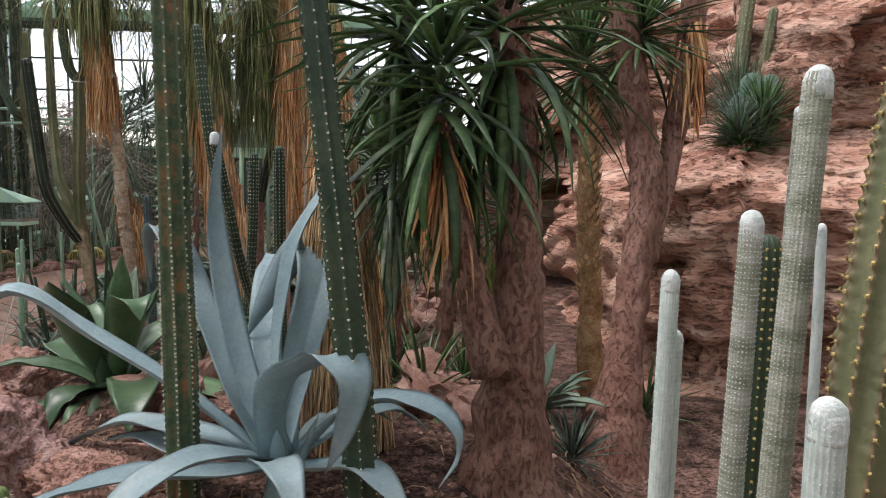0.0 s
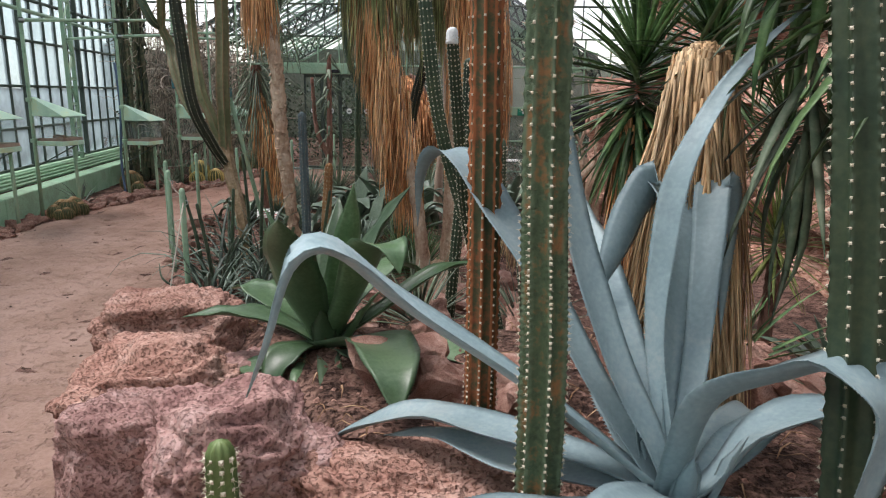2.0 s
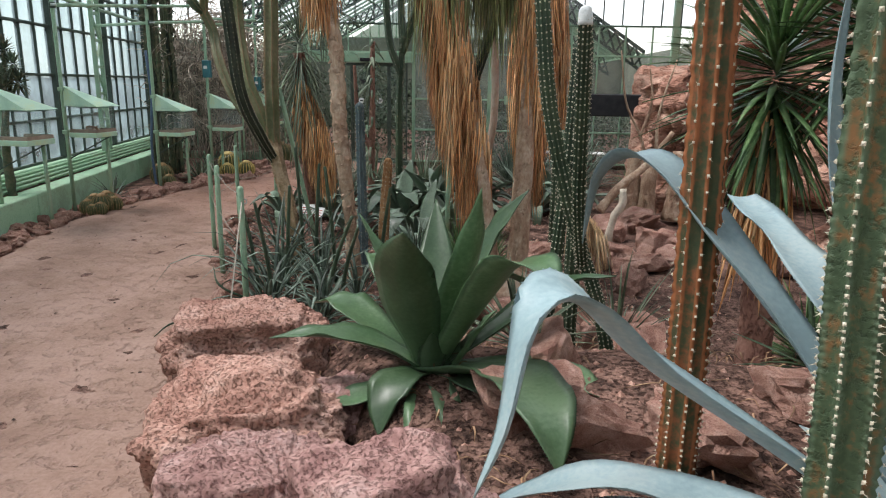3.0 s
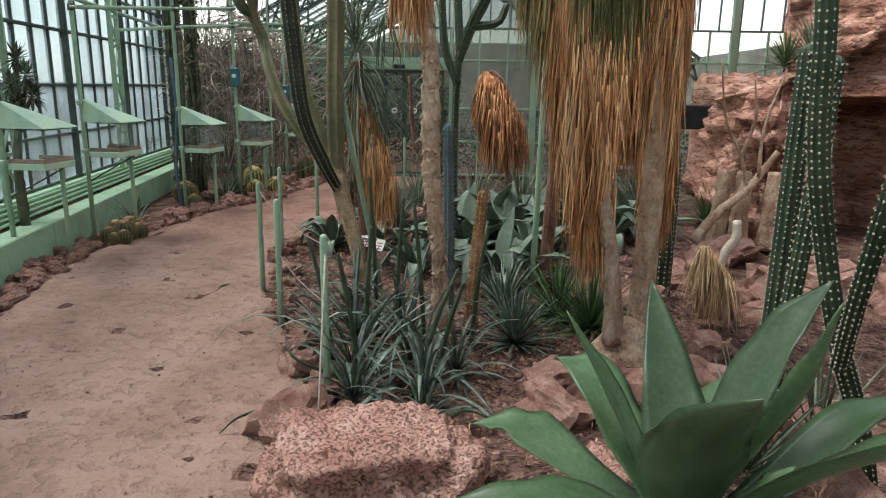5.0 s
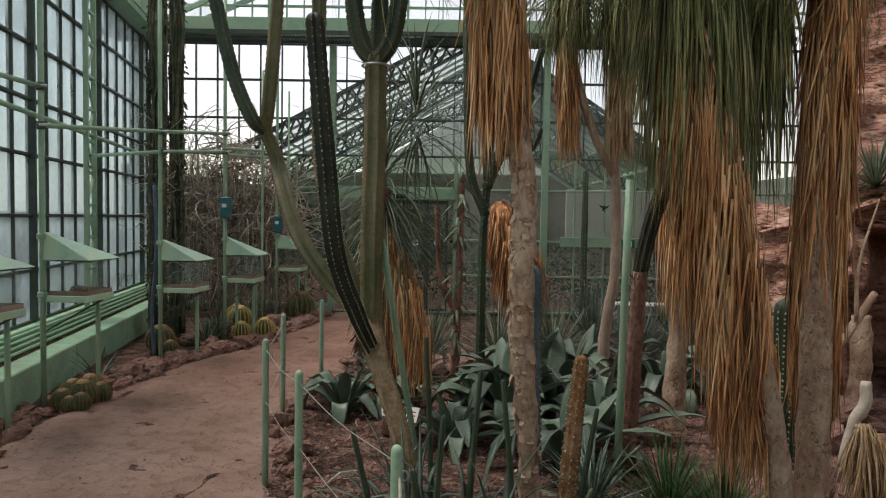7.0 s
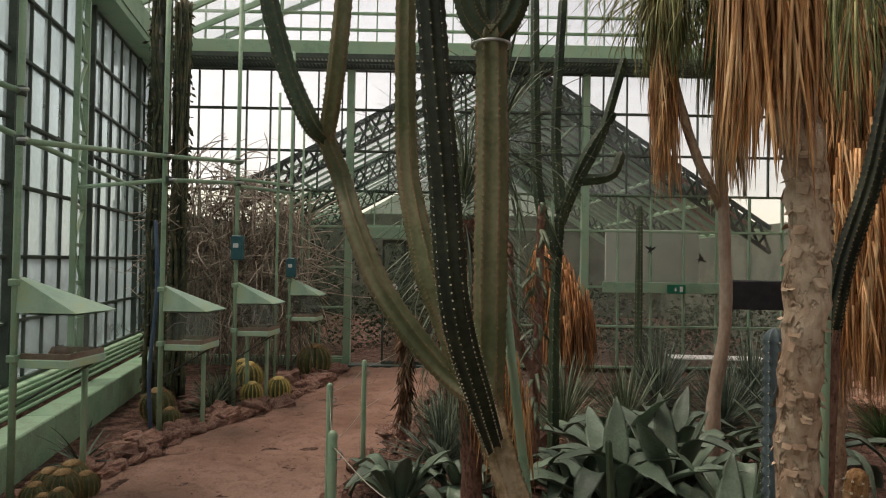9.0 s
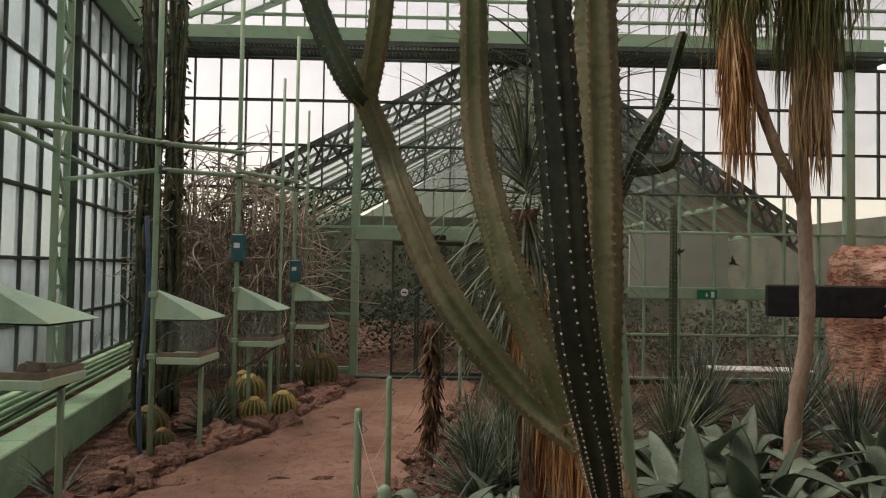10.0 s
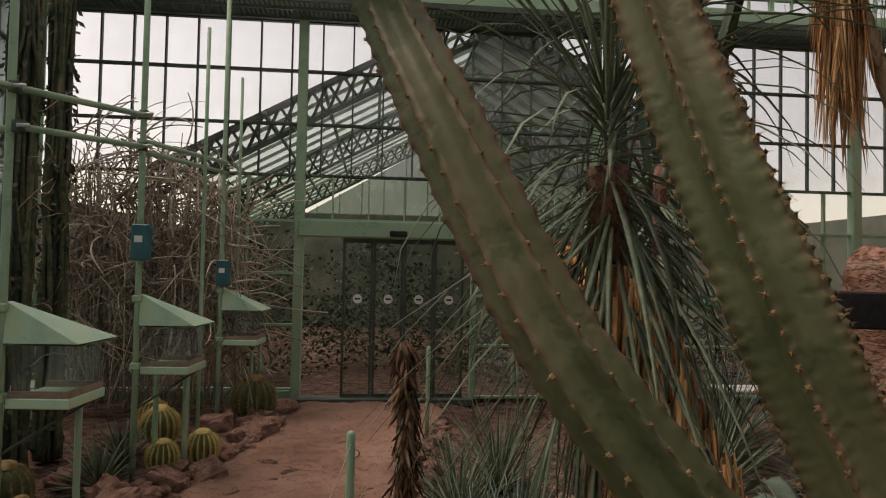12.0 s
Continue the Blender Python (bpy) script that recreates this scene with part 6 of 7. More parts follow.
skirt(mid, [(-4.28, 8.95, 1.72), (-4.16, 8.92, 1.45), (-4.05, 8.9, 1.1), (-3.94, 8.9, 0.75)], [0.08, 0.15, 0.2, 0.17], 900, THATCH, 403, 0.5, 0.016, spread=0.12)
strap_crown(mid, (-4.05, 9.3, 2.6), 70, 0.8, 0.02, LEAF_DULL, 404, -60, 85, 60, name="upper_crown", spread=0.2, n=7)
young = thing("yucca_tree", "young yucca with a yellow-green head on a thin dark stem", "yucca", (0.35, 4.7, 0.0))
trunk(young, [(0.33, 4.7, -0.05), (0.35, 4.7, 0.4), (0.35, 4.7, 0.88)], [0.05, 0.04, 0.035], TRUNK)
strap_crown(young, (0.35, 4.7, 0.92), 90, 0.34, 0.02, LEAF_YOUNG, 411, -50, 85, 15, spread=0.08)
snag = thing("withered_cactus", "tall withered tree cactus with brown curled pads", "cactus", (-3.75, 10.2, -0.05))
trunk(snag, [(-3.75, 10.2, -0.05), (-3.72, 10.2, 0.9), (-3.7, 10.2, 2.2)], [0.045, 0.04, 0.03], TRUNK)
trunk(snag, [(-3.73, 10.2, 0.8), (-3.9, 10.2, 1.2), (-3.95, 10.2, 1.9)], [0.035, 0.03, 0.02], TRUNK, name="limb")
for k in range(48):
    skirt(snag, [(-3.7, 10.2, 2.25), (-3.72, 10.2, 1.2), (-3.75, 10.2, 0.4)], [0.08, 0.13, 0.1], 1, LEAF_DULL, 412 + k, 0.14, 0.035, "withered_pad", 0.6)
withered = thing("withered_plant", "withered brown stalk with curled dead leaves at the path edge", "plant", (-4.92, 11.2, -0.05))
trunk(withered, [(-4.92, 11.2, 0), (-4.9, 11.2, 0.6), (-4.93, 11.2, 1.15)], [0.035, 0.03, 0.02], TRUNK)
skirt(withered, [(-4.93, 11.2, 1.25), (-4.9, 11.2, 0.7), (-4.92, 11.2, 0.2)], [0.05, 0.06, 0.07], 240, surface("withered_leaf", (0.07, 0.04, 0.025), (0.15, 0.085, 0.05), 0.9, 8, 40, 0, vary=0.4, third=(0.22, 0.13, 0.08), island=True), 405, 0.16, 0.03, "dead_leaves", 0.3)
low = thing("thatched_stump", "low stump covered in straw-brown dead leaves", "stump", (-1.0, 7.6, -0.05))
trunk(low, [(-1.1, 7.6, 0), (-1.12, 7.6, 0.3), (-1.15, 7.6, 0.58)], [0.05, 0.05, 0.04], TRUNK_PALE)
skirt(low, [(-1.15, 7.6, 0.6), (-1.05, 7.6, 0.45), (-0.95, 7.6, 0.3)], [0.05, 0.1, 0.14], 260, THATCH_P, 406, 0.4, 0.013, spread=0.5)
tagged(part("dead_branch", tube([(-0.75, 8.6, -0.02), (-0.7, 8.6, 0.3), (-0.62, 8.6, 0.45), (-0.62, 8.6, 0.62)], [0.045, 0.04, 0.045, 0.035], 9, 14, 0.3, 3), surface("bleached_wood", (0.42, 0.36, 0.28), (0.6, 0.54, 0.45), 0.8, 6, 40, 0.3, 0.01)), "bleached broken branch stump", "branch")
limb = thing("dead_tree", "bare grey dead tree with crooked limbs by the cave", "tree", (-0.35, 9.8, -0.05))
trunk(limb, [(-0.75, 9.6, 0.2), (-0.5, 9.7, 0.5), (-0.2, 9.8, 0.75), (0.1, 9.9, 1.15)], [0.06, 0.05, 0.045, 0.03], TRUNK_PALE, 0.2, 10, 24, 3)
for pts in ([(-0.2, 9.8, 0.75), (-0.3, 9.8, 1.1), (-0.5, 9.8, 1.5), (-0.6, 9.8, 2.1)], [(-0.1, 9.8, 0.9), (-0.1, 9.8, 1.4), (0.05, 9.8, 2.0)], [(-0.3, 9.8, 1.1), (-0.2, 9.8, 1.5), (-0.25, 9.8, 1.9)]):
    trunk(limb, pts, [0.022, 0.016, 0.008], TRUNK_PALE, 0.1, 6, 14, 5, "limb")
for x, y in ((-0.25, 10.6), (-0.05, 10.5), (0.3, 10.5)):
    trunk(thing("tree_stump", "grey weathered stem below the rock", "stump", (x, y, -0.05)), [(x, y, -0.05), (x + 0.02, y, 0.35), (x + 0.05, y + 0.1, 0.85)], [0.13, 0.1, 0.09], TRUNK_PALE, 0.3, 12, 20, int(x * 100))

# plants on the rock ledges
def on_cliff(k, o):
    """A point of the rock surface: k counts along the foot, o up the profile."""
    return Vector(CLIFF_V[k * 110 + o])


for k, o, n, ln, w, mat, seed in ((178, 50, 120, 0.4, 0.022, LEAF_GREY, 1), (174, 47, 70, 0.32, 0.03, LEAF, 2), (182, 50, 80, 0.35, 0.028, LEAF, 3), (186, 58, 300, 0.75, 0.012, LEAF_DULL, 4), (192, 60, 260, 0.7, 0.012, LEAF_DULL, 5), (166, 48, 70, 0.4, 0.03, LEAF, 6), (160, 50, 100, 0.45, 0.025, LEAF_GREY, 7), (170, 55, 90, 0.45, 0.03, LEAF, 8), (90, 52, 110, 0.5, 0.02, LEAF, 9), (72, 50, 90, 0.5, 0.02, LEAF, 10), (62, 52, 110, 0.6, 0.02, LEAF_DULL, 11)):
    p = on_cliff(k, o)
    tuft("ledge_plant", "spiky green rosette rooted on the rock ledge", p.x, p.y, n, ln, w, mat, 500 + seed, 0, 85, 25, p.z - 0.04, group="ledge plants")
pads = thing("prickly_pear", "blue-green prickly pear pads on the ledge", "cactus", on_cliff(181, 56))
for dx, dz, r, tilt in ((0, 0.12, 0.13, 10), (0.2, 0.1, 0.14, -15), (0.08, 0.32, 0.12, 20), (0.28, 0.33, 0.1, -30)):
    bm = bmesh.new()
    bmesh.ops.create_uvsphere(bm, u_segments=14, v_segments=8, radius=r)
    ob = part("pad", bm, surface("pad_skin", (0.16, 0.25, 0.2), (0.22, 0.32, 0.26), 0.6, 6, 40, 0.1, 0.004), pads)
    ob.scale, ob.location, ob.rotation_euler = (1, 0.18, 1.15), (dx, 0, dz), (0, radians(tilt), 0)
for k, o, h in ((184, 60, 1.2), (187, 62, 1.3), (190, 62, 1.4), (177, 60, 1.0)):
    p = on_cliff(k, o)
    columnar("columnar_cactus", "slim green column cactus on the upper ledge", [(p.x, p.y, p.z - 0.1), (p.x, p.y, p.z + h * 0.5), (p.x + 0.05, p.y, p.z + h)], [0.06, 0.06, 0.05], 7, 0.3, CACTUS_MID, 0.07, 0.01, group="ledge cacti")


# ---- barrel cacti and edging stones along the glass ----
def barrel(x, y, r, yellow=True, squash=1.0, label="round barrel cactus with yellow spines by the path"):
    b = thing("barrel_cactus", label, "cactus", (x, y, land(x, y) - 0.02), "barrel cacti")
    ribs, rows = 16, 14
    prof = []
    for k in range(rows + 1):
        q = math.pi * (0.10 + 0.86 * k / rows)
        prof.append((r * math.sin(q) ** 0.8, r * (1 - math.cos(q)) * 0.95 * squash))
    v, f, n = [], [], ribs * 6
    for rr, zz in prof:
        for i in range(n):
            a = 2 * math.pi * i / n
            w = abs(math.sin(a * ribs / 2))
            q = rr * (1 - 0.2 * w ** 0.8)
            v.append((q * math.cos(a), q * math.sin(a), zz))
    for k in range(rows):
        for i in range(n):
            j = (i + 1) % n
            f.append((k * n + i, k * n + j, k * n + n + j, k * n + n + i))
    f.append(tuple(rows * n + i for i in range(n)))
    me = mesh_of("body", v, f)
    crest = me.attributes.new("ridge", "FLOAT", "POINT")
    crest.data.foreach_set("value", [1 - abs(math.sin(math.pi * (i % 6) / 6)) for i in range(len(v))])
    part("body", me, BARREL_Y if yellow else BARREL, b)
    tufts, rng = [], random.Random(int(x * 97 + y * 31))
    for i in range(ribs):
        a = 2 * math.pi * i / ribs
        s = Vector((-math.sin(a), math.cos(a), 0))
        for k in range(1, 2 * rows):
            (r0, z0), (r1, z1) = prof[k // 2], prof[min(k // 2 + 1, rows)]
            h = 0.5 * (k % 2)
            c = Vector((math.cos(a), math.sin(a), 0)) * (r0 + (r1 - r0) * h) + Vector((0, 0, z0 + (z1 - z0) * h))
            o = (c - Vector((0, 0, r * squash))).normalized()
            for j in range(3):
                q = o * r * 0.10 + s * rng.uniform(-1, 1) * r * 0.10 + Vector((0, 0, rng.uniform(-1, 1) * r * 0.07))
                e = s * r * 0.016
                tufts.append(([c - e, c + e, c + q, c + Vector((0, 0, r * 0.03))], [(0, 1, 2), (1, 3, 2), (3, 0, 2)]))
    tagged(part("spine_coat", join(*tufts), SPINE_Y if yellow else SPINE_DULL, b, smooth=False), kind="stuff")
    part("wool_crown", tube([(0, 0, prof[-1][1] - r * 0.08), (0, 0, prof[-1][1] + r * 0.02)], [r * 0.5, r * 0.4], 14, 4, 0.15, 2, 0, 0, 0.4), SPINE_Y if yellow else SPINE_DULL, b, "felted crown of young spines")
    return b


for x, y, r, yel in ((-7.6, 11.69, 0.18, 0), (-7.35, 11.45, 0.11, 0), (-7.28, 13.54, 0.19, 1), (-6.7, 12.99, 0.15, 1), (-6.94, 12.72, 0.135, 1), (-6.69, 14.71, 0.25, 0), (-7.6, 14.2, 0.16, 1)):
    barrel(x, y, r, bool(yel))
clump = [(-7.08, 9.28, 0.13), (-7.22, 9.34, 0.12), (-7.0, 9.42, 0.10), (-7.13, 9.46, 0.13), (-7.2, 9.16, 0.10), (-7.02, 9.15, 0.085), (-7.1, 9.1, 0.075)]
for x, y, r in clump:
    barrel(x, y, r, False, 1.0, "one of a brownish clump of barrel cacti at the feeder")
STONES = []
for k in range(7):
    bm = rock_mesh((1, 0.8, 0.7), 20 + k, 3, 0.5)
    for face in bm.faces:
        face.smooth = False
    me = bpy.data.meshes.new("stone")
    bm.to_mesh(me)
    bm.free()
    me.materials.append(ROCK)
    STONES.append(me)
rng = random.Random(5)


def stone(x, y, s, label="rough red stone edging the path", sink=0.25):
    ob = new("stone", STONES[rng.randrange(7)])
    ob.location = (x, y, land(x, y) + s * (0.35 - sink))
    ob.scale = (s * rng.uniform(0.8, 1.3), s * rng.uniform(0.8, 1.3), s * rng.uniform(0.7, 1.1))
    ob.rotation_euler = (rng.uniform(-0.3, 0.3), rng.uniform(-0.3, 0.3), rng.uniform(0, 6.3))
    return tagged(ob, label, "stone", "edging stones")


y = 3.0
while y < 15.6:
    x = float(np.interp(y, LEFT_Y, LEFT_X))
    stone(x + rng.uniform(-0.12, 0.06), y, rng.uniform(0.10, 0.2))
    if rng.random() < 0.75:
        stone(x - rng.uniform(0.12, 0.35), y + rng.uniform(-0.1, 0.1), rng.uniform(0.09, 0.2))
    y += rng.uniform(0.1, 0.2)
y = 5.2
while y < 14.5:
    stone(edge(y) + rng.uniform(-0.05, 0.2), y, rng.uniform(0.07, 0.2))
    y += rng.uniform(0.12, 0.3)
for x, y, s in ((-3.72, 5.35, 0.32), (-3.95, 6.1, 0.25), (-2.35, 6.25, 0.42), (-2.05, 6.2, 0.35), (-2.3, 5.85, 0.3), (-1.75, 6.2, 0.35), (-1.45, 6.4, 0.36), (-1.2, 6.2, 0.4), (-1.0, 5.7, 0.55), (-0.9, 5.4, 0.5), (-1.2, 7.0, 0.3), (-0.7, 7.2, 0.35), (-0.5, 7.9, 0.4), (-0.9, 8.0, 0.3), (-0.2, 8.8, 0.5), (-1.1, 8.9, 0.4), (-0.7, 9.2, 0.45), (-0.3, 9.9, 0.5), (-1.5, 8.0, 0.3), (-3.4, 9.3, 0.3), (-4.2, 11.3, 0.45), (-3.7, 11.6, 0.4), (-6.9, 11.75, 0.26), (-6.75, 12.35, 0.24), (-6.5, 13.9, 0.3), (-6.6, 14.6, 0.3), (-7.2, 10.8, 0.25), (-7.35, 10.5, 0.22), (-0.05, 3.85, 0.42), (-0.5, 3.9, 0.3), (0.2, 3.6, 0.3), (-1.6, 3.7, 0.35), (-1.35, 3.5, 0.3), (-1.0, 3.5, 0.35), (-2.6, 3.25, 0.3), (-2.5, 2.5, 0.16), (-2.62, 2.72, 0.13), (-2.4, 2.35, 0.1), (-2.75, 2.9, 0.14), (-2.3, 2.2, 0.12), (-1.5, 4.2, 0.28), (-0.6, 8.4, 0.3), (-0.1, 8.2, 0.35), (0.3, 8.6, 0.5), (0.8, 8.2, 0.6), (0.5, 9.4, 0.5)):
    stone(x, y, s, "rough red lava stone lying in the bed")

# bits of grit on the path
grit, rng = [], random.Random(33)
for k in range(900):
    y = rng.uniform(0.5, 15)
    a, b = float(np.interp(y, LEFT_Y, LEFT_X)), edge(y)
    x = a + (b - a) * (rng.random() if k % 3 else rng.choice((rng.uniform(0, 0.12), rng.uniform(0.88, 1.0))))
    s = rng.uniform(0.004, 0.014) * (1.6 if k % 11 == 0 else 1)
    t = rng.uniform(0, 3)
    c, d = math.cos(t) * s, math.sin(t) * s
    grit.append(([(x + c, y + d, 0.0), (x - d, y + c, 0.0), (x - c, y - d, 0.0), (x + d, y - c, 0.0), (x, y, 0.004 + s * 0.3)], [(0, 1, 4), (1, 2, 4), (2, 3, 4), (3, 0, 4)]))
tagged(part("grit", join(*grit), surface("dark_grit", (0.06, 0.04, 0.032), (0.15, 0.09, 0.07), 0.95, 30, 90, 0, vary=0.5, island=True), smooth=False), "dark grit and crumbs lying on the path", "grit", kind="stuff")

# gravel and litter on the beds
pieces = []
rng = random.Random(9)
for k in range(5200):
    y = rng.uniform(1.2, 13.5)
    x = edge(y) + rng.uniform(-0.1, 4.2)
    if x > 1.9 and y > 4.8:
        continue
    z, s = land(x, y) - 0.02, rng.uniform(0.008, 0.03)
    a = rng.uniform(0, 3)
    c, d = math.cos(a) * s, math.sin(a) * s
    pieces.append(([(x + c, y + d, z - 0.004), (x - d, y + c, z - 0.004), (x - c, y - d, z - 0.004), (x + d, y - c, z - 0.004), (x + rng.uniform(-0.3, 0.3) * s, y, z + s * rng.uniform(0.4, 0.9))], [(0, 1, 4), (1, 2, 4), (2, 3, 4), (3, 0, 4)]))
tagged(part("gravel", join(*pieces), surface("gravel_bits", (0.16, 0.085, 0.065), (0.3, 0.17, 0.13), 0.95, 30, 90, 0.4, 0.005, vary=0.5, third=(0.42, 0.27, 0.21), island=True), smooth=False), "loose red gravel scattered over the beds", "gravel", kind="stuff")
pieces = []
for k in range(1500):
    y = rng.uniform(1.5, 13)
    x = edge(y) + rng.uniform(0.05, 3.6)
    if x > 1.9 and y > 4.8:
        continue
    z = land(x, y)
    a, ln = rng.uniform(0, 6.3), rng.uniform(0.05, 0.18)
    d = Vector((math.cos(a), math.sin(a), 0))
    p = [Vector((x, y, z + 0.005)) + d * ln * t + Vector((-d.y, d.x, 0)) * 0.15 * ln * math.sin(3 * t) + Vector((0, 0, 0.03 * math.sin(3.1 * t) * rng.uniform(0.2, 1.5))) for t in (0, 0.33, 0.66, 1)]
    pieces.append(strip(p, [0.004, 0.008, 0.007, 0.002], None, 0.4, 0.002))
tagged(part("leaf_litter", join(*pieces), surface("leaf_litter_brown", (0.12, 0.065, 0.035), (0.26, 0.15, 0.085), 0.9, 9, 40, 0, vary=0.5, third=(0.4, 0.27, 0.16), island=True)), "dry fallen leaves lying on the beds", "litter", kind="stuff")

# ---- vines, ivy columns and boxes in the far corner ----
rng = random.Random(14)
pieces = []
for k in range(760):
    x, y = rng.uniform(-9.0, -6.9), rng.uniform(14.5, 15.4)
    top = 3.25 - 0.75 * max(0, x + 8.0)
    z = rng.uniform(0.4, 1.0) * top * rng.choice((1, 1, 0.7))
    d = Vector((rng.gauss(0, 1), rng.gauss(0, 0.35), rng.gauss(-0.2, 0.8))).normalized()
    p, pts = Vector((x, y, z)), []
    bend = Vector((rng.gauss(0, 1), rng.gauss(0, 0.4), rng.gauss(-0.6, 0.8))) * 0.45
    for q in range(6):
        pts.append(p.copy())
        d = (d + bend * 0.5).normalized()
        p = p + d * rng.uniform(0.10, 0.24)
        p.z = max(p.z, 0.05)
    r = rng.uniform(0.005, 0.014)
    pieces.append(tube(pts, [r, r * 0.6], 4, 7))
for k in range(150):
    x, y = rng.uniform(-9.0, -7.0), rng.uniform(14.6, 15.3)
    pieces.append(tube([(x, y, rng.uniform(2.0, 3.0)), (x + rng.gauss(0, 0.12), y, 1.4), (x + rng.gauss(0, 0.25), y + rng.gauss(0, 0.1), 0.1)], [0.008, 0.006], 4, 8))
tagged(part("vine_tangle", join(*pieces), VINE), "dense tangle of bare grey-brown climbing vines", "vine", kind="stuff")
for x, y, r in ((-8.12, 12.62, 0.11), (-8.0, 12.95, 0.09)):
    col = thing("ivy_column", "roof column wrapped in dark stems and dry ivy", "column", (x, y, 0))
    part("column", tube([(0, 0, 0), (0, 0, 5.0)], [0.05, 0.05], 8, 4), GREEN_DARK, col)
    stems = []
    for k in range(26):
        a, pts = rng.uniform(0, 6.283), []
        for q in range(12):
            a += rng.gauss(0, 0.35)
            rr = r * rng.uniform(0.75, 1.1)
            pts.append((math.cos(a) * rr, math.sin(a) * rr, 0.02 + 4.95 * q / 11))
        stems.append(tube(pts, [rng.uniform(0.014, 0.03), rng.uniform(0.01, 0.02)], 6, 40, 0.3, k))
    tagged(part("ivy_stems", join(*stems), IVY, col, "dark twisted climbing stems"), kind="stuff")
    leaves = []
    for k in range(700):
        a, z = rng.uniform(0, 6.283), rng.uniform(0.1, 4.95)
        rr = r * rng.uniform(0.8, 1.3)
        c = Vector((math.cos(a) * rr, math.sin(a) * rr, z))
        u = Vector((rng.gauss(0, 0.6), rng.gauss(0, 0.6), rng.gauss(-0.9, 0.4))).normalized() * rng.uniform(0.05, 0.11)
        w = u.cross(Vector((rng.gauss(0, 1), rng.gauss(0, 1), rng.gauss(0, 1)))).normalized() * 0.02
        leaves.append(([c, c + u * 0.5 + w, c + u, c + u * 0.5 - w], [(0, 1, 2, 3)]))
    tagged(part("ivy", join(*leaves), IVY, col, smooth=False), kind="stuff")
    twigs = []
    for k in range(26):
        a, z = rng.uniform(0, 6.283), rng.uniform(0.6, 3.0)
        d, p, pts = Vector((math.cos(a), math.sin(a), rng.uniform(-0.2, 0.6))), Vector((0, 0, z)), []
        for q in range(5):
            pts.append(p.copy())
            p = p + d * rng.uniform(0.07, 0.13) + Vector((rng.gauss(0, 0.04), rng.gauss(0, 0.04), rng.gauss(0, 0.06)))
        twigs.append(tube(pts, [0.007, 0.003], 4, 8))
    tagged(part("twigs", join(*twigs), VINE, col), kind="stuff")
for x, y, z in ((-7.0, 12.30, 1.86), (-6.97, 14.36, 1.62)):
    b = tagged(part("control_box", box(-0.06, -0.05, -0.14, 0.07, 0.04, 0.14, 0.01), TEAL, smooth=False), "small teal plastic box clamped to a pole", "box")
    b.location = (x, y, z)
    part("label_plate", box(-0.03, -0.055, 0.0, 0.03, -0.051, 0.05), WHITE, b, smooth=False)
tagged(part("hose", tube([(-7.42, 11.2, 0.0), (-7.45, 11.2, 0.6), (-7.4, 11.22, 1.4), (-7.42, 11.2, 2.1)], [0.02, 0.02], 8, 12), BLUEPIPE), "blue plastic hose hanging on the pole", "hose")
tagged(part("shade_cloth", box(-0.95, 14.1, 1.15, 0.9, 14.16, 1.55, 0.02), BLACK, smooth=False), "dark shade cloth panel on the beam", "cloth")
bench = thing("white_bench", "white slatted bench by the gable wall", "bench", (-0.9, 14.6, 0))
for k in range(4):
    part("slat", box(-0.6, -0.2 + 0.1 * k, 0.42, 0.7, -0.13 + 0.1 * k, 0.44), WHITE, bench, smooth=False)
for dx in (-0.5, 0.6):
    part("leg", box(dx - 0.02, -0.18, -0.05, dx + 0.02, 0.18, 0.42), STEEL, bench, smooth=False)
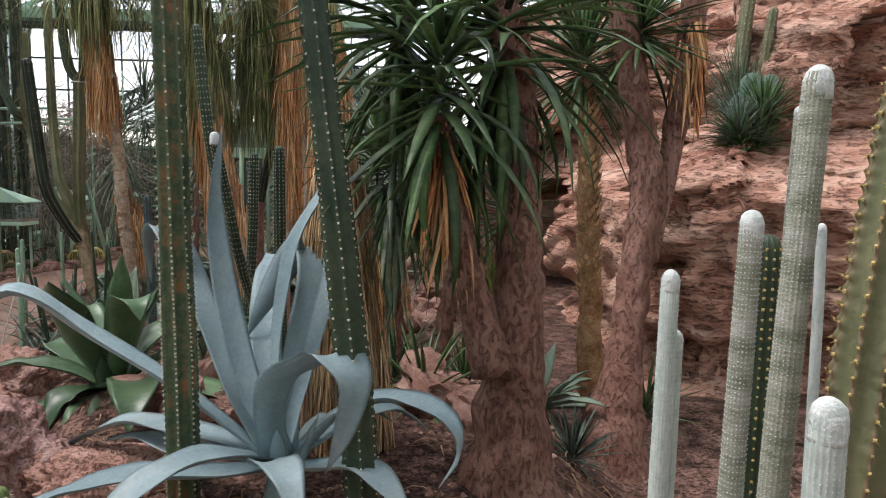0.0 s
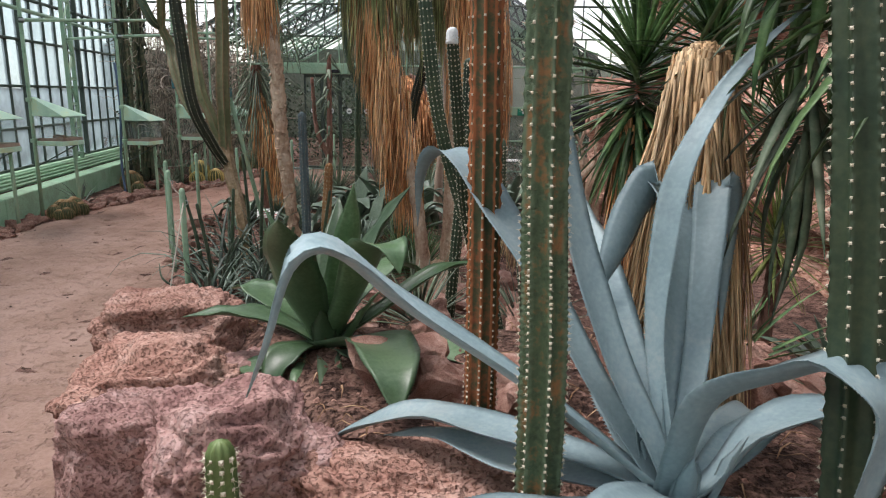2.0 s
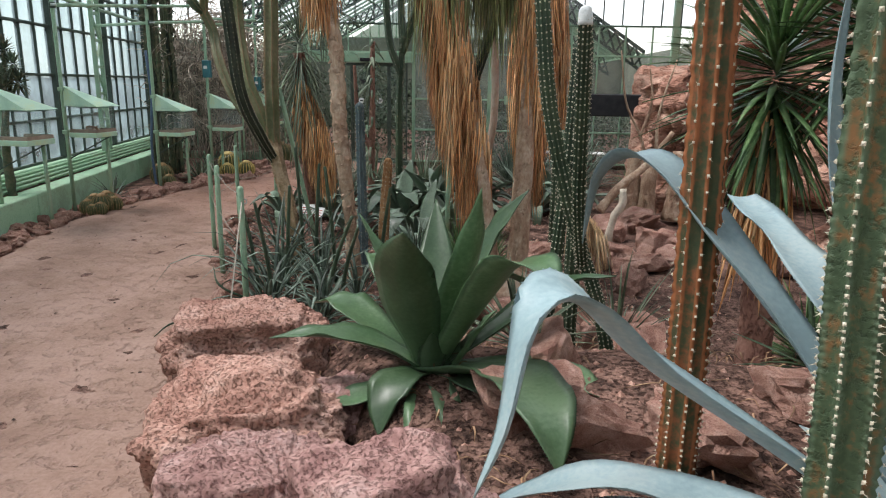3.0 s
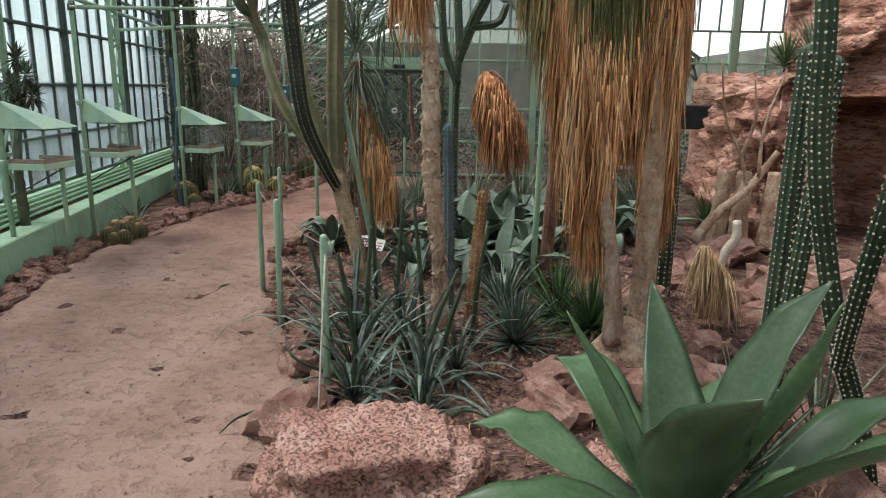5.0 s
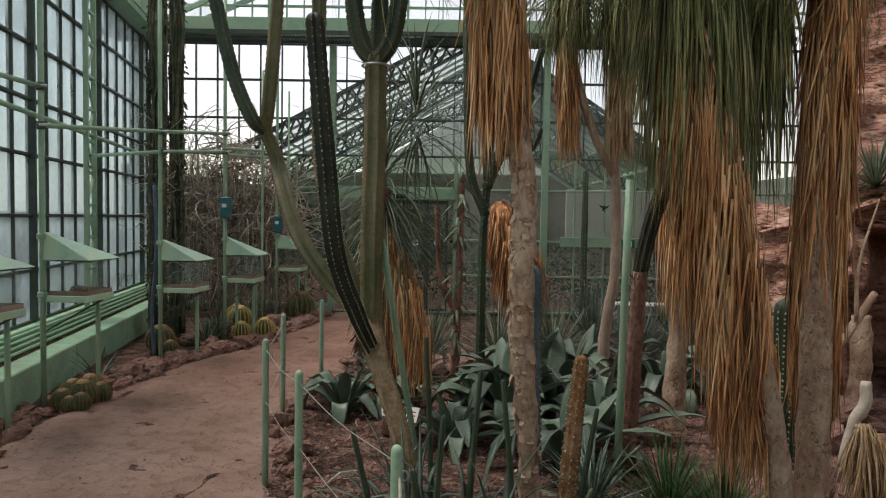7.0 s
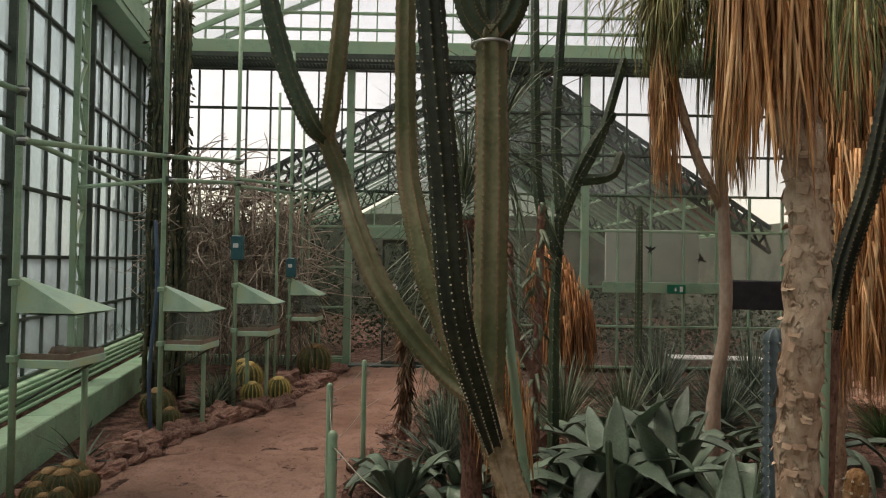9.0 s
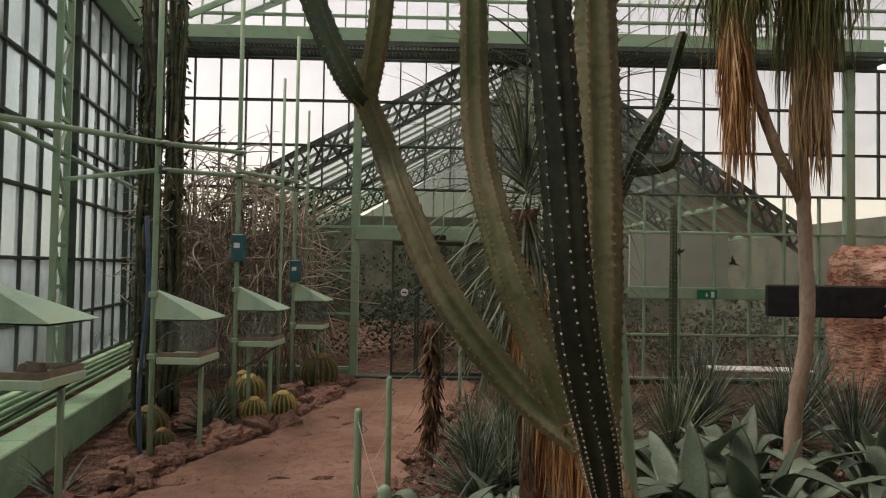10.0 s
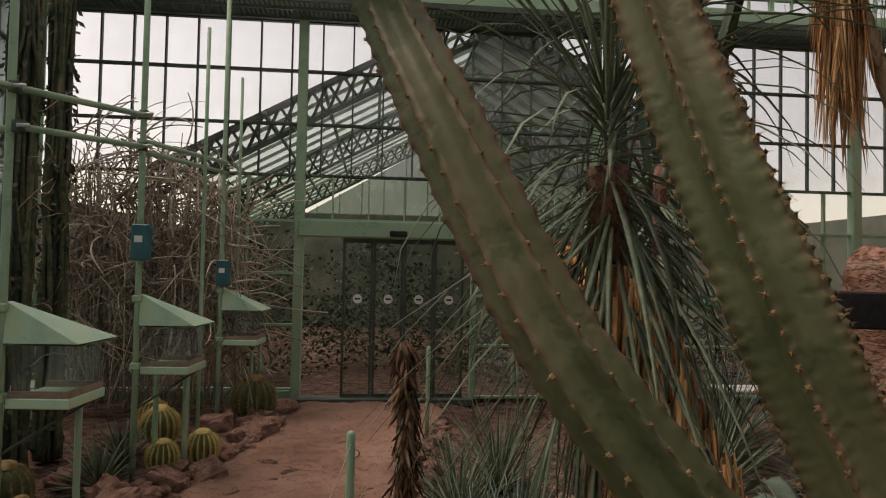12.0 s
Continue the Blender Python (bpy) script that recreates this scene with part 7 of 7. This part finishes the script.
for x, y, turn, w in ((-4.15, 8.75, 15, 0.16), (-3.95, 8.6, -20, 0.1)):
    sg = thing("plant_label", "small tilted white plant label on a stake", "label", (x, y, ground_at(x, y)))
    part("stake", box(-0.006, -0.004, 0, 0.006, 0.004, 0.36), STEEL, sg, smooth=False)
    pl = part("plate", box(-w / 2, -0.1, -0.004, w / 2, 0.02, 0.004, 0.002), WHITE, sg, smooth=False)
    pl.location, pl.rotation_euler = (0, 0, 0.36), (radians(55), 0, radians(turn))
    for k in range(3):
        t = part("text_line", box(-w * 0.38, -0.085 + 0.03 * k, 0.0045, w * 0.3, -0.075 + 0.03 * k, 0.0055), surface("label_red", (0.35, 0.05, 0.05), (0.4, 0.07, 0.06), 0.6, 6, 40, 0), pl, smooth=False)

# shrubs in the annex
rng = random.Random(21)
pieces = []
for k in range(15000):
    cx = rng.choice((-3.6, -2.8, -2.0, -1.2, -0.2, 0.5, 1.3, 2.2, 3.0, 4.0, 5.0, 6.0, 7.0))
    x, y = cx + rng.gauss(0, 0.45), 1.0 + abs(rng.gauss(0, 1.3)) + (1.2 if -0.3 < cx < 1.8 else 0)
    top = 1.9 + 0.7 * math.sin(cx * 2.1) + (0.5 if cx < -1 else -0.4)
    if cx > 2.5:
        top *= 0.62
    z = rng.random() ** 0.8 * top
    u = Vector((rng.gauss(0, 1), rng.gauss(0, 1), rng.gauss(0, 0.7))).normalized() * rng.uniform(0.05, 0.13)
    w = u.cross(Vector((rng.gauss(0, 1), rng.gauss(0, 1), rng.gauss(0, 1)))).normalized() * rng.uniform(0.012, 0.035)
    c = Vector((x, y, z))
    pieces.append(([c, c + u * 0.5 + w, c + u, c + u * 0.5 - w], [(0, 1, 2, 3)]))
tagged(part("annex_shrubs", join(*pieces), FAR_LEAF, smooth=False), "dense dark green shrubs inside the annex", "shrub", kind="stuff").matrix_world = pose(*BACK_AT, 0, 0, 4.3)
for x, y, s in ((-6.52, 12.57, 0.26), (-6.4, 14.0, 0.3), (-6.88, 11.79, 0.24), (-7.05, 12.0, 0.3), (-6.8, 13.4, 0.26), (-7.3, 13.1, 0.3), (-6.95, 14.2, 0.32), (-6.6, 13.2, 0.22), (-7.5, 12.3, 0.28), (-7.15, 11.3, 0.24), (-6.45, 15.0, 0.26), (-6.75, 15.3, 0.3), (-7.4, 10.9, 0.22), (-7.3, 10.0, 0.2)):
    stone(x, y, s)
